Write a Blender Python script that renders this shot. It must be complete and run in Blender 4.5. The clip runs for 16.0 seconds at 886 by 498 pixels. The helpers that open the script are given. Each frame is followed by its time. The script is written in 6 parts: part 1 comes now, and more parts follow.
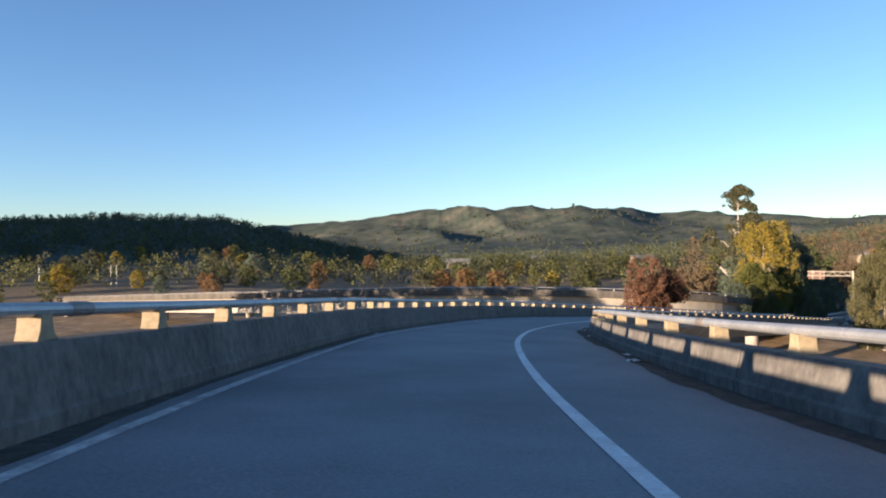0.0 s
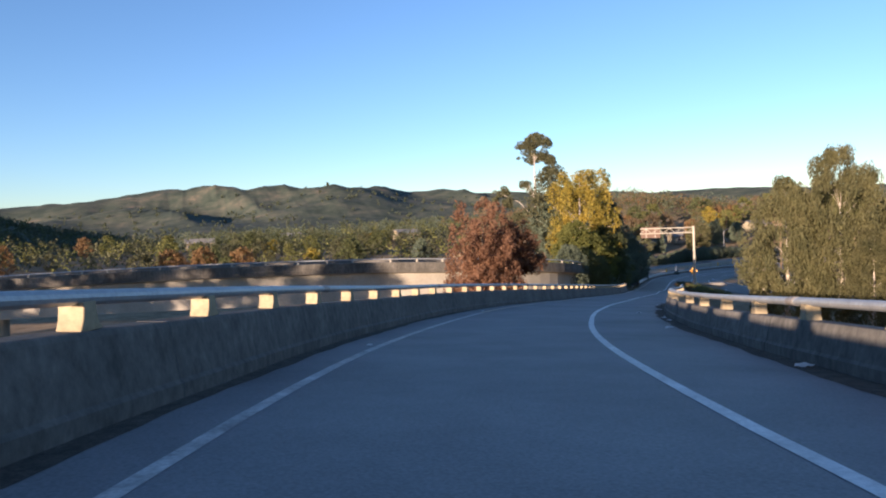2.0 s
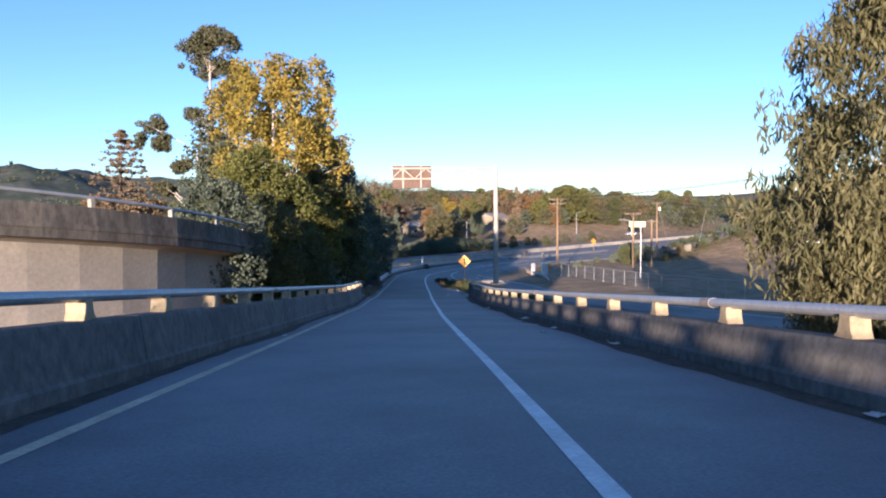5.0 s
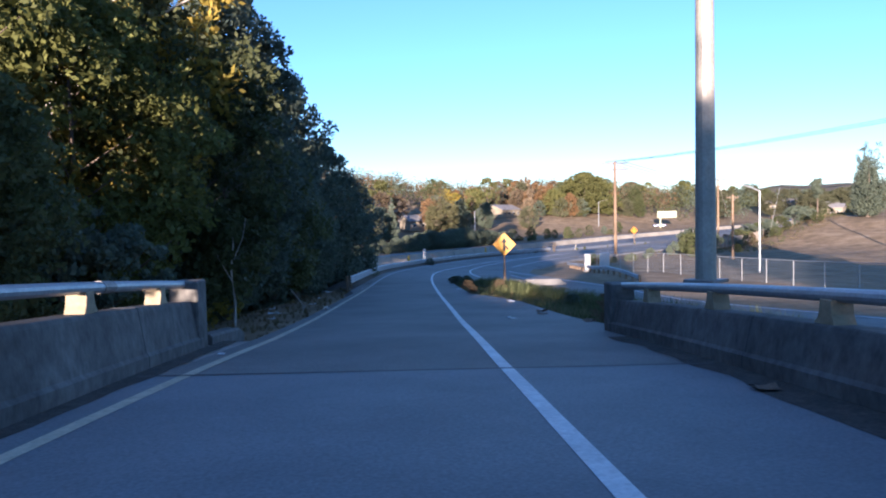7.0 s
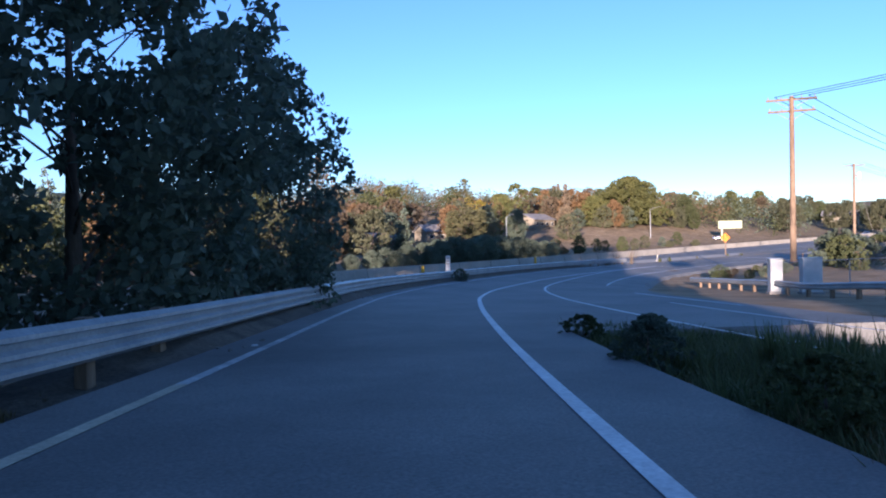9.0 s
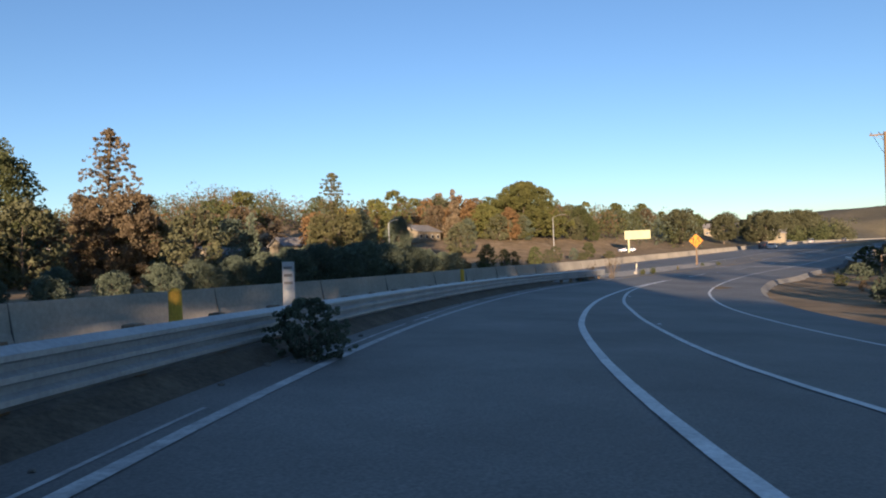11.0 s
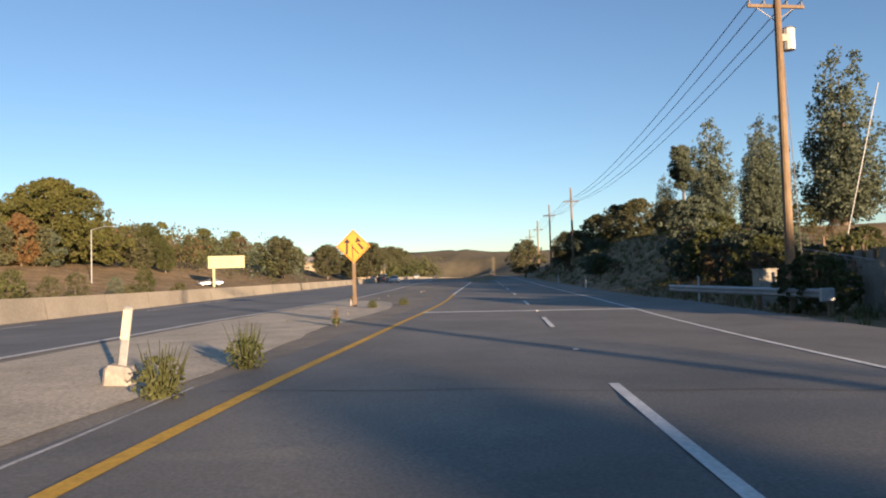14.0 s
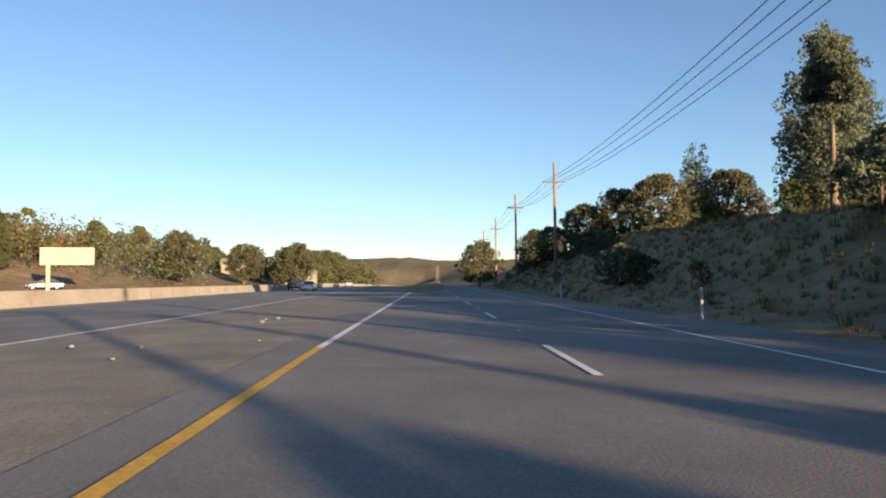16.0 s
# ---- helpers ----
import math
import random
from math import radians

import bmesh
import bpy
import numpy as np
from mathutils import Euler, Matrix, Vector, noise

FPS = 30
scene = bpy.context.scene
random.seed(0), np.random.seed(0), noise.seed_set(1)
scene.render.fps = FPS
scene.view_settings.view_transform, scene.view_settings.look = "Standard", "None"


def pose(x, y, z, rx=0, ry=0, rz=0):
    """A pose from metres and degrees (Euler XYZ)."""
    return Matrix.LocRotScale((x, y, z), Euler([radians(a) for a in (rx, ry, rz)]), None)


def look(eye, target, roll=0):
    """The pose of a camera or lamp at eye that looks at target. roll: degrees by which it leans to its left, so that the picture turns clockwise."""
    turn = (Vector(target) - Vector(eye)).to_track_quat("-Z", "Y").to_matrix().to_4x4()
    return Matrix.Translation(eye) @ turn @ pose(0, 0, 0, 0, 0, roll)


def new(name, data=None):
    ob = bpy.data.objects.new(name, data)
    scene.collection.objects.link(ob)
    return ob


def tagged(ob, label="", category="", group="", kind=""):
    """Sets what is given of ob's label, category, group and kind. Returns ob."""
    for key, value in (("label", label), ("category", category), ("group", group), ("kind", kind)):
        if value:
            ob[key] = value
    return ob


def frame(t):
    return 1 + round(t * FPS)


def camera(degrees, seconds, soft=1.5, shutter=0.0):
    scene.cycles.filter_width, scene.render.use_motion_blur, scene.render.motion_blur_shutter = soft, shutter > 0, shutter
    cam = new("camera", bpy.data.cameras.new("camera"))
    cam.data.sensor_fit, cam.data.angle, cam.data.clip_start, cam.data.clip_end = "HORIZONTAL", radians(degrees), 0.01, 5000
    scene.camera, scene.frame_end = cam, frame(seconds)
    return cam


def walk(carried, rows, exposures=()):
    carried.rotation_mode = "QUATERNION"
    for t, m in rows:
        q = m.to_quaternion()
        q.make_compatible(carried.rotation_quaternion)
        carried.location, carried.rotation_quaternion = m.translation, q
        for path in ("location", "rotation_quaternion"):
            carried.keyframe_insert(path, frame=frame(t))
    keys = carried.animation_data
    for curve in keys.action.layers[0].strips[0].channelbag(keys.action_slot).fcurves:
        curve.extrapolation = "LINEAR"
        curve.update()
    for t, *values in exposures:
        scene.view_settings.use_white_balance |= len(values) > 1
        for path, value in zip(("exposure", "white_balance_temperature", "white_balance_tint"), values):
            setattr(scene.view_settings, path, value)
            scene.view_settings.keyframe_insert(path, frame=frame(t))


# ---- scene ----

# The drive: seconds, place, heading, pitch and lean of the camera.
DRIVE = [
    (0.0, 0.19, -0.02, 18.04, -0.09, 0.08, 1.02),
    (0.5, 0.19, 10.32, 17.31, -2.64, -1.46, 1.87),
    (1.0, 0.84, 20.51, 16.61, -7.07, -1.76, 2.48),
    (1.5, 2.36, 30.40, 15.81, -13.16, -2.01, 2.74),
    (2.0, 4.93, 39.87, 15.05, -19.89, -2.06, 2.42),
    (2.5, 8.52, 48.64, 14.25, -26.60, -2.29, 2.13),
    (3.0, 12.99, 56.76, 13.38, -32.92, -2.48, 1.91),
    (3.5, 18.12, 64.35, 12.56, -38.25, -2.43, 1.52),
    (4.0, 23.70, 71.43, 11.72, -41.12, -2.59, 0.77),
    (4.5, 29.47, 78.12, 10.86, -41.83, -2.70, 0.57),
    (4.7, 31.77, 80.81, 10.53, -41.85, -2.64, 0.39),
    (5.0, 35.11, 84.80, 10.04, -41.56, -2.78, 0.42),
    (5.5, 40.50, 91.38, 9.21, -41.05, -2.84, 0.58),
    (6.0, 45.80, 97.95, 8.37, -41.04, -2.82, 0.81),
    (6.5, 51.13, 104.54, 7.55, -41.51, -2.74, 1.03),
    (6.8, 54.44, 108.51, 7.06, -41.76, -2.65, 1.18),
    (7.0, 56.67, 111.23, 6.74, -41.68, -2.63, 1.28),
    (7.5, 62.35, 118.24, 6.05, -41.58, -2.66, 1.49),
    (8.0, 67.88, 125.15, 5.24, -41.56, -2.65, 1.21),
    (8.2, 70.14, 127.85, 4.96, -41.32, -2.45, 1.06),
    (8.5, 73.55, 131.98, 4.60, -40.86, -1.58, 1.14),
    (9.0, 79.30, 139.03, 4.07, -40.29, -1.00, 1.24),
    (9.5, 85.11, 146.18, 3.60, -40.52, -0.61, 1.36),
    (10.0, 91.02, 153.27, 3.20, -41.96, -0.36, 1.54),
    (10.3, 94.69, 157.44, 2.97, -43.71, -0.30, 1.79),
    (10.5, 97.21, 160.13, 2.83, -45.48, -0.06, 1.90),
    (11.0, 103.80, 166.13, 2.47, -50.85, 0.47, 2.11),
    (11.5, 110.78, 171.35, 2.16, -56.80, 1.00, 2.26),
    (12.0, 118.31, 175.85, 1.93, -62.88, 1.33, 2.42),
    (12.5, 126.42, 179.62, 1.74, -68.90, 1.52, 2.63),
    (13.0, 134.81, 182.43, 1.58, -74.20, 1.69, 2.69),
    (13.5, 143.40, 184.58, 1.44, -78.82, 2.02, 2.31),
    (14.0, 152.11, 186.18, 1.36, -83.03, 2.46, 1.75),
    (14.5, 160.79, 187.22, 1.33, -85.90, 2.80, 1.11),
    (15.0, 169.44, 187.87, 1.31, -87.41, 2.94, 0.71),
    (15.5, 177.93, 188.19, 1.32, -87.60, 3.02, 0.31),
    (16.0, 186.44, 188.53, 1.36, -87.63, 3.07, 0.47),
]
cam = camera(64.45, 16.0, soft=2.0)
walk(cam, [(t, pose(x, y, z, 90 + pitch, lean, yaw)) for t, x, y, z, yaw, pitch, lean in DRIVE],
     exposures=[(t, 1.6 + e, k, tint) for t, e, k, tint in ((0.0, 0.12, 5700, 18), (1.5, 0.1, 5700, 20), (3.0, 0.0, 5500, 24), (4.5, 0.15, 5200, 24), (6.8, 0.52, 5000, 24), (8.2, 0.54, 4650, 32),
                                                    (10.3, -0.22, 5700, 18), (12.0, -0.22, 6050, 19), (14.0, -0.1, 6500, 18), (16.0, 0.06, 6550, 18))])

# ---- light: low evening sun behind the drive's first bend ----
SUN_BEARING, SUN_HEIGHT = 235.0, 6.4
world = bpy.data.worlds.new("evening_sky")
scene.world = world
world.use_nodes = True
wn = world.node_tree
sky = wn.nodes.new("ShaderNodeTexSky")
sky.sky_type = "NISHITA"
sky.sun_disc = False
sky.sun_elevation = radians(SUN_HEIGHT)
sky.sun_rotation = radians(SUN_BEARING)
sky.air_density, sky.dust_density, sky.ozone_density = 0.88, 0.0, 2.4
wn.links.new(sky.outputs[0], wn.nodes["Background"].inputs[0])
wn.nodes["Background"].inputs[1].default_value = 0.08
sun = new("sun", bpy.data.lights.new("sun", "SUN"))
sun.data.energy, sun.data.angle, sun.data.color = 5.0, radians(0.5), (1.0, 0.74, 0.45)
SUN_WAY = Vector((math.sin(radians(SUN_BEARING)) * math.cos(radians(SUN_HEIGHT)),
                  math.cos(radians(SUN_BEARING)) * math.cos(radians(SUN_HEIGHT)), math.sin(radians(SUN_HEIGHT))))
sun.matrix_world = look(SUN_WAY * 100, (0, 0, 0))

# ---- materials ----
def material(name, colours, scale, rough=0.85, bump=0.2, fine=None, metal=0.0, stretch=(1, 1, 1), stain=0.25, per_piece=0.0, spec=0.3):
    """Two scales of noise between colours, with fine relief; scale in features a metre."""
    m = bpy.data.materials.new(name)
    m.use_nodes = True
    nt = m.node_tree
    bsdf = nt.nodes["Principled BSDF"]
    geo = nt.nodes.new("ShaderNodeNewGeometry")
    mp = nt.nodes.new("ShaderNodeMapping")
    mp.inputs["Scale"].default_value = stretch
    nt.links.new(geo.outputs["Position"], mp.inputs["Vector"])
    big, small = nt.nodes.new("ShaderNodeTexNoise"), nt.nodes.new("ShaderNodeTexNoise")
    for nd, sc, det in ((big, scale, 6), (small, fine or scale * 14, 4)):
        nt.links.new(mp.outputs[0], nd.inputs["Vector"])
        nd.inputs["Scale"].default_value, nd.inputs["Detail"].default_value = sc, det
        nd.inputs["Roughness"].default_value = 0.65
    ramp = nt.nodes.new("ShaderNodeValToRGB")
    ramp.color_ramp.elements[0].position, ramp.color_ramp.elements[1].position = 0.3, 0.7
    ramp.color_ramp.elements[0].color = (*colours[0], 1)
    ramp.color_ramp.elements[1].color = (*colours[-1], 1)
    for i, c in enumerate(colours[1:-1]):
        ramp.color_ramp.elements.new(0.3 + 0.4 * (i + 1) / (len(colours) - 1)).color = (*c, 1)
    nt.links.new(big.outputs[0], ramp.inputs[0])
    mix = nt.nodes.new("ShaderNodeMix")
    mix.data_type, mix.blend_type = "RGBA", "MULTIPLY"
    mix.inputs[0].default_value = 1.0
    tone = nt.nodes.new("ShaderNodeMapRange")
    tone.inputs[1].default_value, tone.inputs[2].default_value = 0.3, 0.7
    tone.inputs[3].default_value, tone.inputs[4].default_value = 1 - stain, 1 + stain
    nt.links.new(small.outputs[0], tone.inputs[0])
    nt.links.new(ramp.outputs[0], mix.inputs[6])
    nt.links.new(tone.outputs[0], mix.inputs[7])
    last = mix.outputs[2]
    if per_piece:
        info = nt.nodes.new("ShaderNodeNewGeometry")
        oi = nt.nodes.new("ShaderNodeObjectInfo")
        add = nt.nodes.new("ShaderNodeMath")
        add.operation = "ADD"
        nt.links.new(info.outputs["Random Per Island"], add.inputs[0])
        nt.links.new(oi.outputs["Random"], add.inputs[1])
        rng = nt.nodes.new("ShaderNodeMapRange")
        rng.inputs[2].default_value = 2.0
        rng.inputs[3].default_value, rng.inputs[4].default_value = 1 - per_piece, 1 + per_piece
        nt.links.new(add.outputs[0], rng.inputs[0])
        mix2 = nt.nodes.new("ShaderNodeMix")
        mix2.data_type, mix2.blend_type = "RGBA", "MULTIPLY"
        mix2.inputs[0].default_value = 1.0
        nt.links.new(last, mix2.inputs[6])
        nt.links.new(rng.outputs[0], mix2.inputs[7])
        last = mix2.outputs[2]
    nt.links.new(last, bsdf.inputs["Base Color"])
    bsdf.inputs["Roughness"].default_value = rough
    bsdf.inputs["Metallic"].default_value = metal
    bsdf.inputs["Specular IOR Level"].default_value = spec
    if bump:
        bp = nt.nodes.new("ShaderNodeBump")
        bp.inputs["Strength"].default_value = bump
        bp.inputs["Distance"].default_value = 0.03
        nt.links.new(small.outputs[0], bp.inputs["Height"])
        nt.links.new(bp.outputs[0], bsdf.inputs["Normal"])
    return m


def leaf_material(name, colours, scale=0.5, per=0.35):
    m = material(name, colours, scale, rough=0.6, bump=0, fine=3.0, stain=0.3, per_piece=per, spec=0.2)
    nt = m.node_tree
    bsdf = nt.nodes["Principled BSDF"]
    tr = nt.nodes.new("ShaderNodeBsdfTranslucent")
    link = bsdf.inputs["Base Color"].links[0].from_socket
    nt.links.new(link, tr.inputs[0])
    ms = nt.nodes.new("ShaderNodeMixShader")
    ms.inputs[0].default_value = 0.42
    nt.links.new(bsdf.outputs[0], ms.inputs[1])
    nt.links.new(tr.outputs[0], ms.inputs[2])
    nt.links.new(ms.outputs[0], nt.nodes["Material Output"].inputs[0])
    return m


ASPHALT = material("asphalt", [(0.138, 0.142, 0.147), (0.228, 0.234, 0.24)], 0.3, rough=0.72, bump=0.12, fine=34, stain=0.22)
ASPHALT_ROAD = material("worn_grey_asphalt", [(0.125, 0.119, 0.11), (0.212, 0.203, 0.186)], 0.3, rough=0.78, bump=0.16, fine=34, stain=0.28)
CONCRETE = material("concrete", [(0.22, 0.2, 0.175), (0.36, 0.33, 0.29)], 0.6, rough=0.9, bump=0.25, fine=9, stain=0.3)
CONCRETE_DARK = material("stained_concrete", [(0.085, 0.08, 0.072), (0.165, 0.153, 0.135)], 0.7, rough=0.9, bump=0.25, fine=7, stain=0.35, stretch=(1, 1, 0.7))
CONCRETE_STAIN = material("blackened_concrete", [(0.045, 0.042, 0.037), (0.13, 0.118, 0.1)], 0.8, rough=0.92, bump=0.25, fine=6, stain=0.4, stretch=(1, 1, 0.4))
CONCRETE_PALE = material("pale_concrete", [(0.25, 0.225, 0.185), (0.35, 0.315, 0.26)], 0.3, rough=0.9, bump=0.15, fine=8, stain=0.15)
POST_PAINT = material("buff_painted_post", [(0.24, 0.19, 0.115), (0.33, 0.27, 0.17)], 2.0, rough=0.7, bump=0.1, fine=14, stain=0.2)
STEEL = material("galvanised_steel", [(0.3, 0.31, 0.32), (0.44, 0.44, 0.43)], 1.2, rough=0.5, bump=0.05, metal=0.5, stain=0.15)
GALV = material("dull_galvanised_paint", [(0.3, 0.27, 0.22), (0.42, 0.38, 0.31)], 1.0, rough=0.55, bump=0.04, metal=0.25, stain=0.15)
SIGN_BACK = material("brown_sign_back", [(0.075, 0.045, 0.032), (0.13, 0.08, 0.058)], 1.5, rough=0.7, bump=0.08, stain=0.2)
WEED_STALK = material("dry_stalks", [(0.08, 0.06, 0.038), (0.16, 0.118, 0.075)], 3, rough=0.9, bump=0)
STEEL_DARK = material("weathered_steel", [(0.2, 0.18, 0.16), (0.33, 0.3, 0.27)], 1.2, rough=0.6, bump=0.08, metal=0.4, stain=0.2)
PAINT_WHITE = material("white_road_paint", [(0.55, 0.55, 0.53), (0.8, 0.79, 0.76)], 1.5, rough=0.75, bump=0.2, fine=18, stain=0.18)
PAINT_WORN = material("worn_white_paint", [(0.26, 0.255, 0.245), (0.62, 0.61, 0.58)], 3.0, rough=0.75, bump=0.2, fine=22, stain=0.25)
PAINT_STRAW = material("faded_yellow_paint", [(0.42, 0.37, 0.27), (0.62, 0.55, 0.4)], 2.0, rough=0.75, bump=0.2, fine=18, stain=0.2)
PAINT_YELLOW = material("yellow_road_paint", [(0.5, 0.28, 0.03), (0.68, 0.4, 0.05)], 1.5, rough=0.75, bump=0.2, fine=18, stain=0.2)
SIGN_YELLOW = material("yellow_sign_sheet", [(0.62, 0.29, 0.01), (0.7, 0.34, 0.014)], 1, rough=0.45, bump=0, stain=0.04, spec=0.5)
SIGN_AMBER = material("amber_sign_sheet", [(0.56, 0.2, 0.008), (0.64, 0.245, 0.01)], 1, rough=0.45, bump=0, stain=0.06, spec=0.5)
SIGN_BLACK = material("black_sign_print", [(0.015, 0.015, 0.015), (0.02, 0.02, 0.02)], 1, rough=0.5, bump=0, stain=0.05)
WOOD = material("weathered_wood", [(0.13, 0.085, 0.05), (0.27, 0.19, 0.12)], 2, rough=0.85, bump=0.3, fine=14, stretch=(1, 1, 0.15))
WOOD_POST = material("sawn_post_wood", [(0.115, 0.082, 0.055), (0.21, 0.15, 0.1)], 2, rough=0.85, bump=0.3, fine=14, stretch=(1, 1, 0.15))
BARK = material("bark", [(0.08, 0.06, 0.045), (0.2, 0.155, 0.115)], 3, rough=0.95, bump=0.6, fine=18, stretch=(1, 1, 0.25))
BARK_PALE = material("pale_smooth_bark", [(0.3, 0.25, 0.2), (0.52, 0.46, 0.39)], 1.2, rough=0.8, bump=0.3, fine=10, stretch=(1, 1, 0.3))
WIRE = material("cable_sheath", [(0.02, 0.02, 0.02), (0.03, 0.03, 0.03)], 1, rough=0.6, bump=0)
DIRT = material("dark_verge_dirt", [(0.06, 0.05, 0.038), (0.15, 0.12, 0.085)], 1.4, rough=0.95, bump=0.6, fine=14, stain=0.35)
GRIT = material("gutter_grit", [(0.04, 0.036, 0.03), (0.1, 0.088, 0.07)], 5, rough=0.95, bump=0.5, fine=30, stain=0.4)
GORE = material("pale_gritty_pavement", [(0.15, 0.138, 0.12), (0.26, 0.238, 0.205)], 0.5, rough=0.95, bump=0.4, fine=25, stain=0.3)
SAND = material("pale_sandy_dirt", [(0.34, 0.3, 0.235), (0.54, 0.475, 0.38)], 0.9, rough=0.95, bump=0.5, fine=22, stain=0.35)
STONE = material("grey_stone", [(0.12, 0.11, 0.095), (0.26, 0.24, 0.21)], 6, rough=0.9, bump=0.2, fine=20, stain=0.3)
CRACK = material("tar_seal", [(0.035, 0.034, 0.033), (0.07, 0.068, 0.065)], 4, rough=0.6, bump=0.1)
WHITE_PLASTIC = material("white_plastic", [(0.42, 0.42, 0.4), (0.58, 0.57, 0.54)], 2, rough=0.5, bump=0, stain=0.06)
RUBBER = material("black_rubber", [(0.02, 0.02, 0.02), (0.035, 0.035, 0.035)], 3, rough=0.8, bump=0.1)
GRASS = leaf_material("dry_grass_blades", [(0.13, 0.1, 0.048), (0.25, 0.195, 0.1)])
WEED = leaf_material("green_weed_blades", [(0.06, 0.08, 0.03), (0.15, 0.15, 0.06)])
LEAF = {
    "rust": leaf_material("rust_brown_foliage", [(0.115, 0.06, 0.036), (0.235, 0.128, 0.075)]),
    "yellow": leaf_material("yellow_autumn_leaves", [(0.09, 0.1, 0.028), (0.27, 0.21, 0.035), (0.42, 0.3, 0.05)]),
    "dark": leaf_material("dark_green_leaves", [(0.085, 0.108, 0.078), (0.17, 0.195, 0.13)]),
    "hill": leaf_material("hillside_leaves", [(0.06, 0.078, 0.05), (0.115, 0.125, 0.075)], per=0.2),
    "green": leaf_material("olive_green_leaves", [(0.065, 0.078, 0.03), (0.135, 0.142, 0.058)]),
    "lime": leaf_material("yellow_green_leaves", [(0.08, 0.092, 0.024), (0.2, 0.2, 0.052)]),
    "olive": leaf_material("olive_hanging_leaves", [(0.07, 0.072, 0.032), (0.165, 0.15, 0.068)]),
    "grey": leaf_material("grey_green_leaves", [(0.07, 0.075, 0.04), (0.15, 0.145, 0.075)]),
    "pine": leaf_material("pine_needles", [(0.085, 0.095, 0.03), (0.185, 0.175, 0.055)]),
    "orange": leaf_material("orange_autumn_leaves", [(0.16, 0.095, 0.042), (0.27, 0.165, 0.075)], per=0.2),
    "brown": leaf_material("brown_sparse_twigs", [(0.11, 0.08, 0.045), (0.19, 0.14, 0.085)], per=0.2),
    "redwood": leaf_material("browning_conifer_needles", [(0.13, 0.105, 0.062), (0.3, 0.22, 0.135)]),
}


def ground_material():
    """Dry grass and scrub near by, wooded and bare hillsides far off, by noise on the ground's own place."""
    m = bpy.data.materials.new("hill_ground")
    m.use_nodes = True
    nt = m.node_tree
    bsdf = nt.nodes["Principled BSDF"]
    geo = nt.nodes.new("ShaderNodeNewGeometry")

    def noise_of(scale, detail=8, rough=0.6):
        nd = nt.nodes.new("ShaderNodeTexNoise")
        nd.inputs["Scale"].default_value, nd.inputs["Detail"].default_value, nd.inputs["Roughness"].default_value = scale, detail, rough
        nt.links.new(geo.outputs["Position"], nd.inputs["Vector"])
        return nd.outputs[0]

    def ramp_of(socket, stops):
        r = nt.nodes.new("ShaderNodeValToRGB")
        els = r.color_ramp.elements
        els[0].position, els[0].color = stops[0][0], (*stops[0][1], 1)
        els[1].position, els[1].color = stops[-1][0], (*stops[-1][1], 1)
        for p, c in stops[1:-1]:
            els.new(p).color = (*c, 1)
        nt.links.new(socket, r.inputs[0])
        return r.outputs[0]

    near = ramp_of(noise_of(0.35, 10, 0.7), [(0.32, (0.14, 0.105, 0.06)), (0.5, (0.25, 0.18, 0.105)), (0.68, (0.35, 0.265, 0.165))])
    far = ramp_of(noise_of(0.012, 14, 0.78), [(0.36, (0.034, 0.046, 0.038)), (0.48, (0.062, 0.076, 0.058)), (0.58, (0.1, 0.102, 0.078)), (0.7, (0.23, 0.17, 0.12))])
    at = nt.nodes.new("ShaderNodeAttribute")
    at.attribute_name = "wooded"
    mix = nt.nodes.new("ShaderNodeMix")
    mix.data_type = "RGBA"
    nt.links.new(at.outputs["Fac"], mix.inputs[0])
    nt.links.new(near, mix.inputs[6])
    nt.links.new(far, mix.inputs[7])
    nt.links.new(mix.outputs[2], bsdf.inputs["Base Color"])
    bsdf.inputs["Roughness"].default_value = 0.95
    bsdf.inputs["Specular IOR Level"].default_value = 0.1
    bp = nt.nodes.new("ShaderNodeBump")
    bp.inputs["Strength"].default_value, bp.inputs["Distance"].default_value = 0.5, 0.08
    nt.links.new(noise_of(5, 4), bp.inputs["Height"])
    nt.links.new(bp.outputs[0], bsdf.inputs["Normal"])
    return m


HILL = ground_material()

# ---- mesh helpers ----
def mesh_of(name, verts, faces, mat, smooth=False):
    me = bpy.data.meshes.new(name)
    me.from_pydata([tuple(v) for v in verts], [], faces)
    me.materials.append(mat)
    if smooth:
        for p in me.polygons:
            p.use_smooth = True
    me.update()
    return me


def part(name, data, mat, parent=None, label=""):
    """One mesh object from a bmesh, a mesh or a pair of verts and faces, under its thing or part."""
    if isinstance(data, bmesh.types.BMesh):
        me = bpy.data.meshes.new(name)
        data.to_mesh(me)
        data.free()
        me.materials.append(mat)
    elif isinstance(data, tuple):
        me = mesh_of(name, data[0], data[1], mat)
    else:
        me = data
    ob = new(name, me)
    if parent is not None:
        ob.parent = parent
    if label:
        ob["label"] = label
    return ob


def empty(name, m=None):
    ob = new(name)
    ob.empty_display_size = 0.2
    if m is not None:
        ob.matrix_basis = m
    return ob


def add_box(bm, centre, size, m=None, bevel=0.0):
    r = bmesh.ops.create_cube(bm, size=1.0)
    mat = Matrix.Translation(centre) @ Matrix.Diagonal((*size, 1))
    if m is not None:
        mat = m @ mat
    bmesh.ops.transform(bm, matrix=mat, verts=r["verts"])
    if bevel:
        edges = list({e for v in r["verts"] for e in v.link_edges})
        bmesh.ops.bevel(bm, geom=edges, offset=bevel, segments=1, affect="EDGES")
    return bm


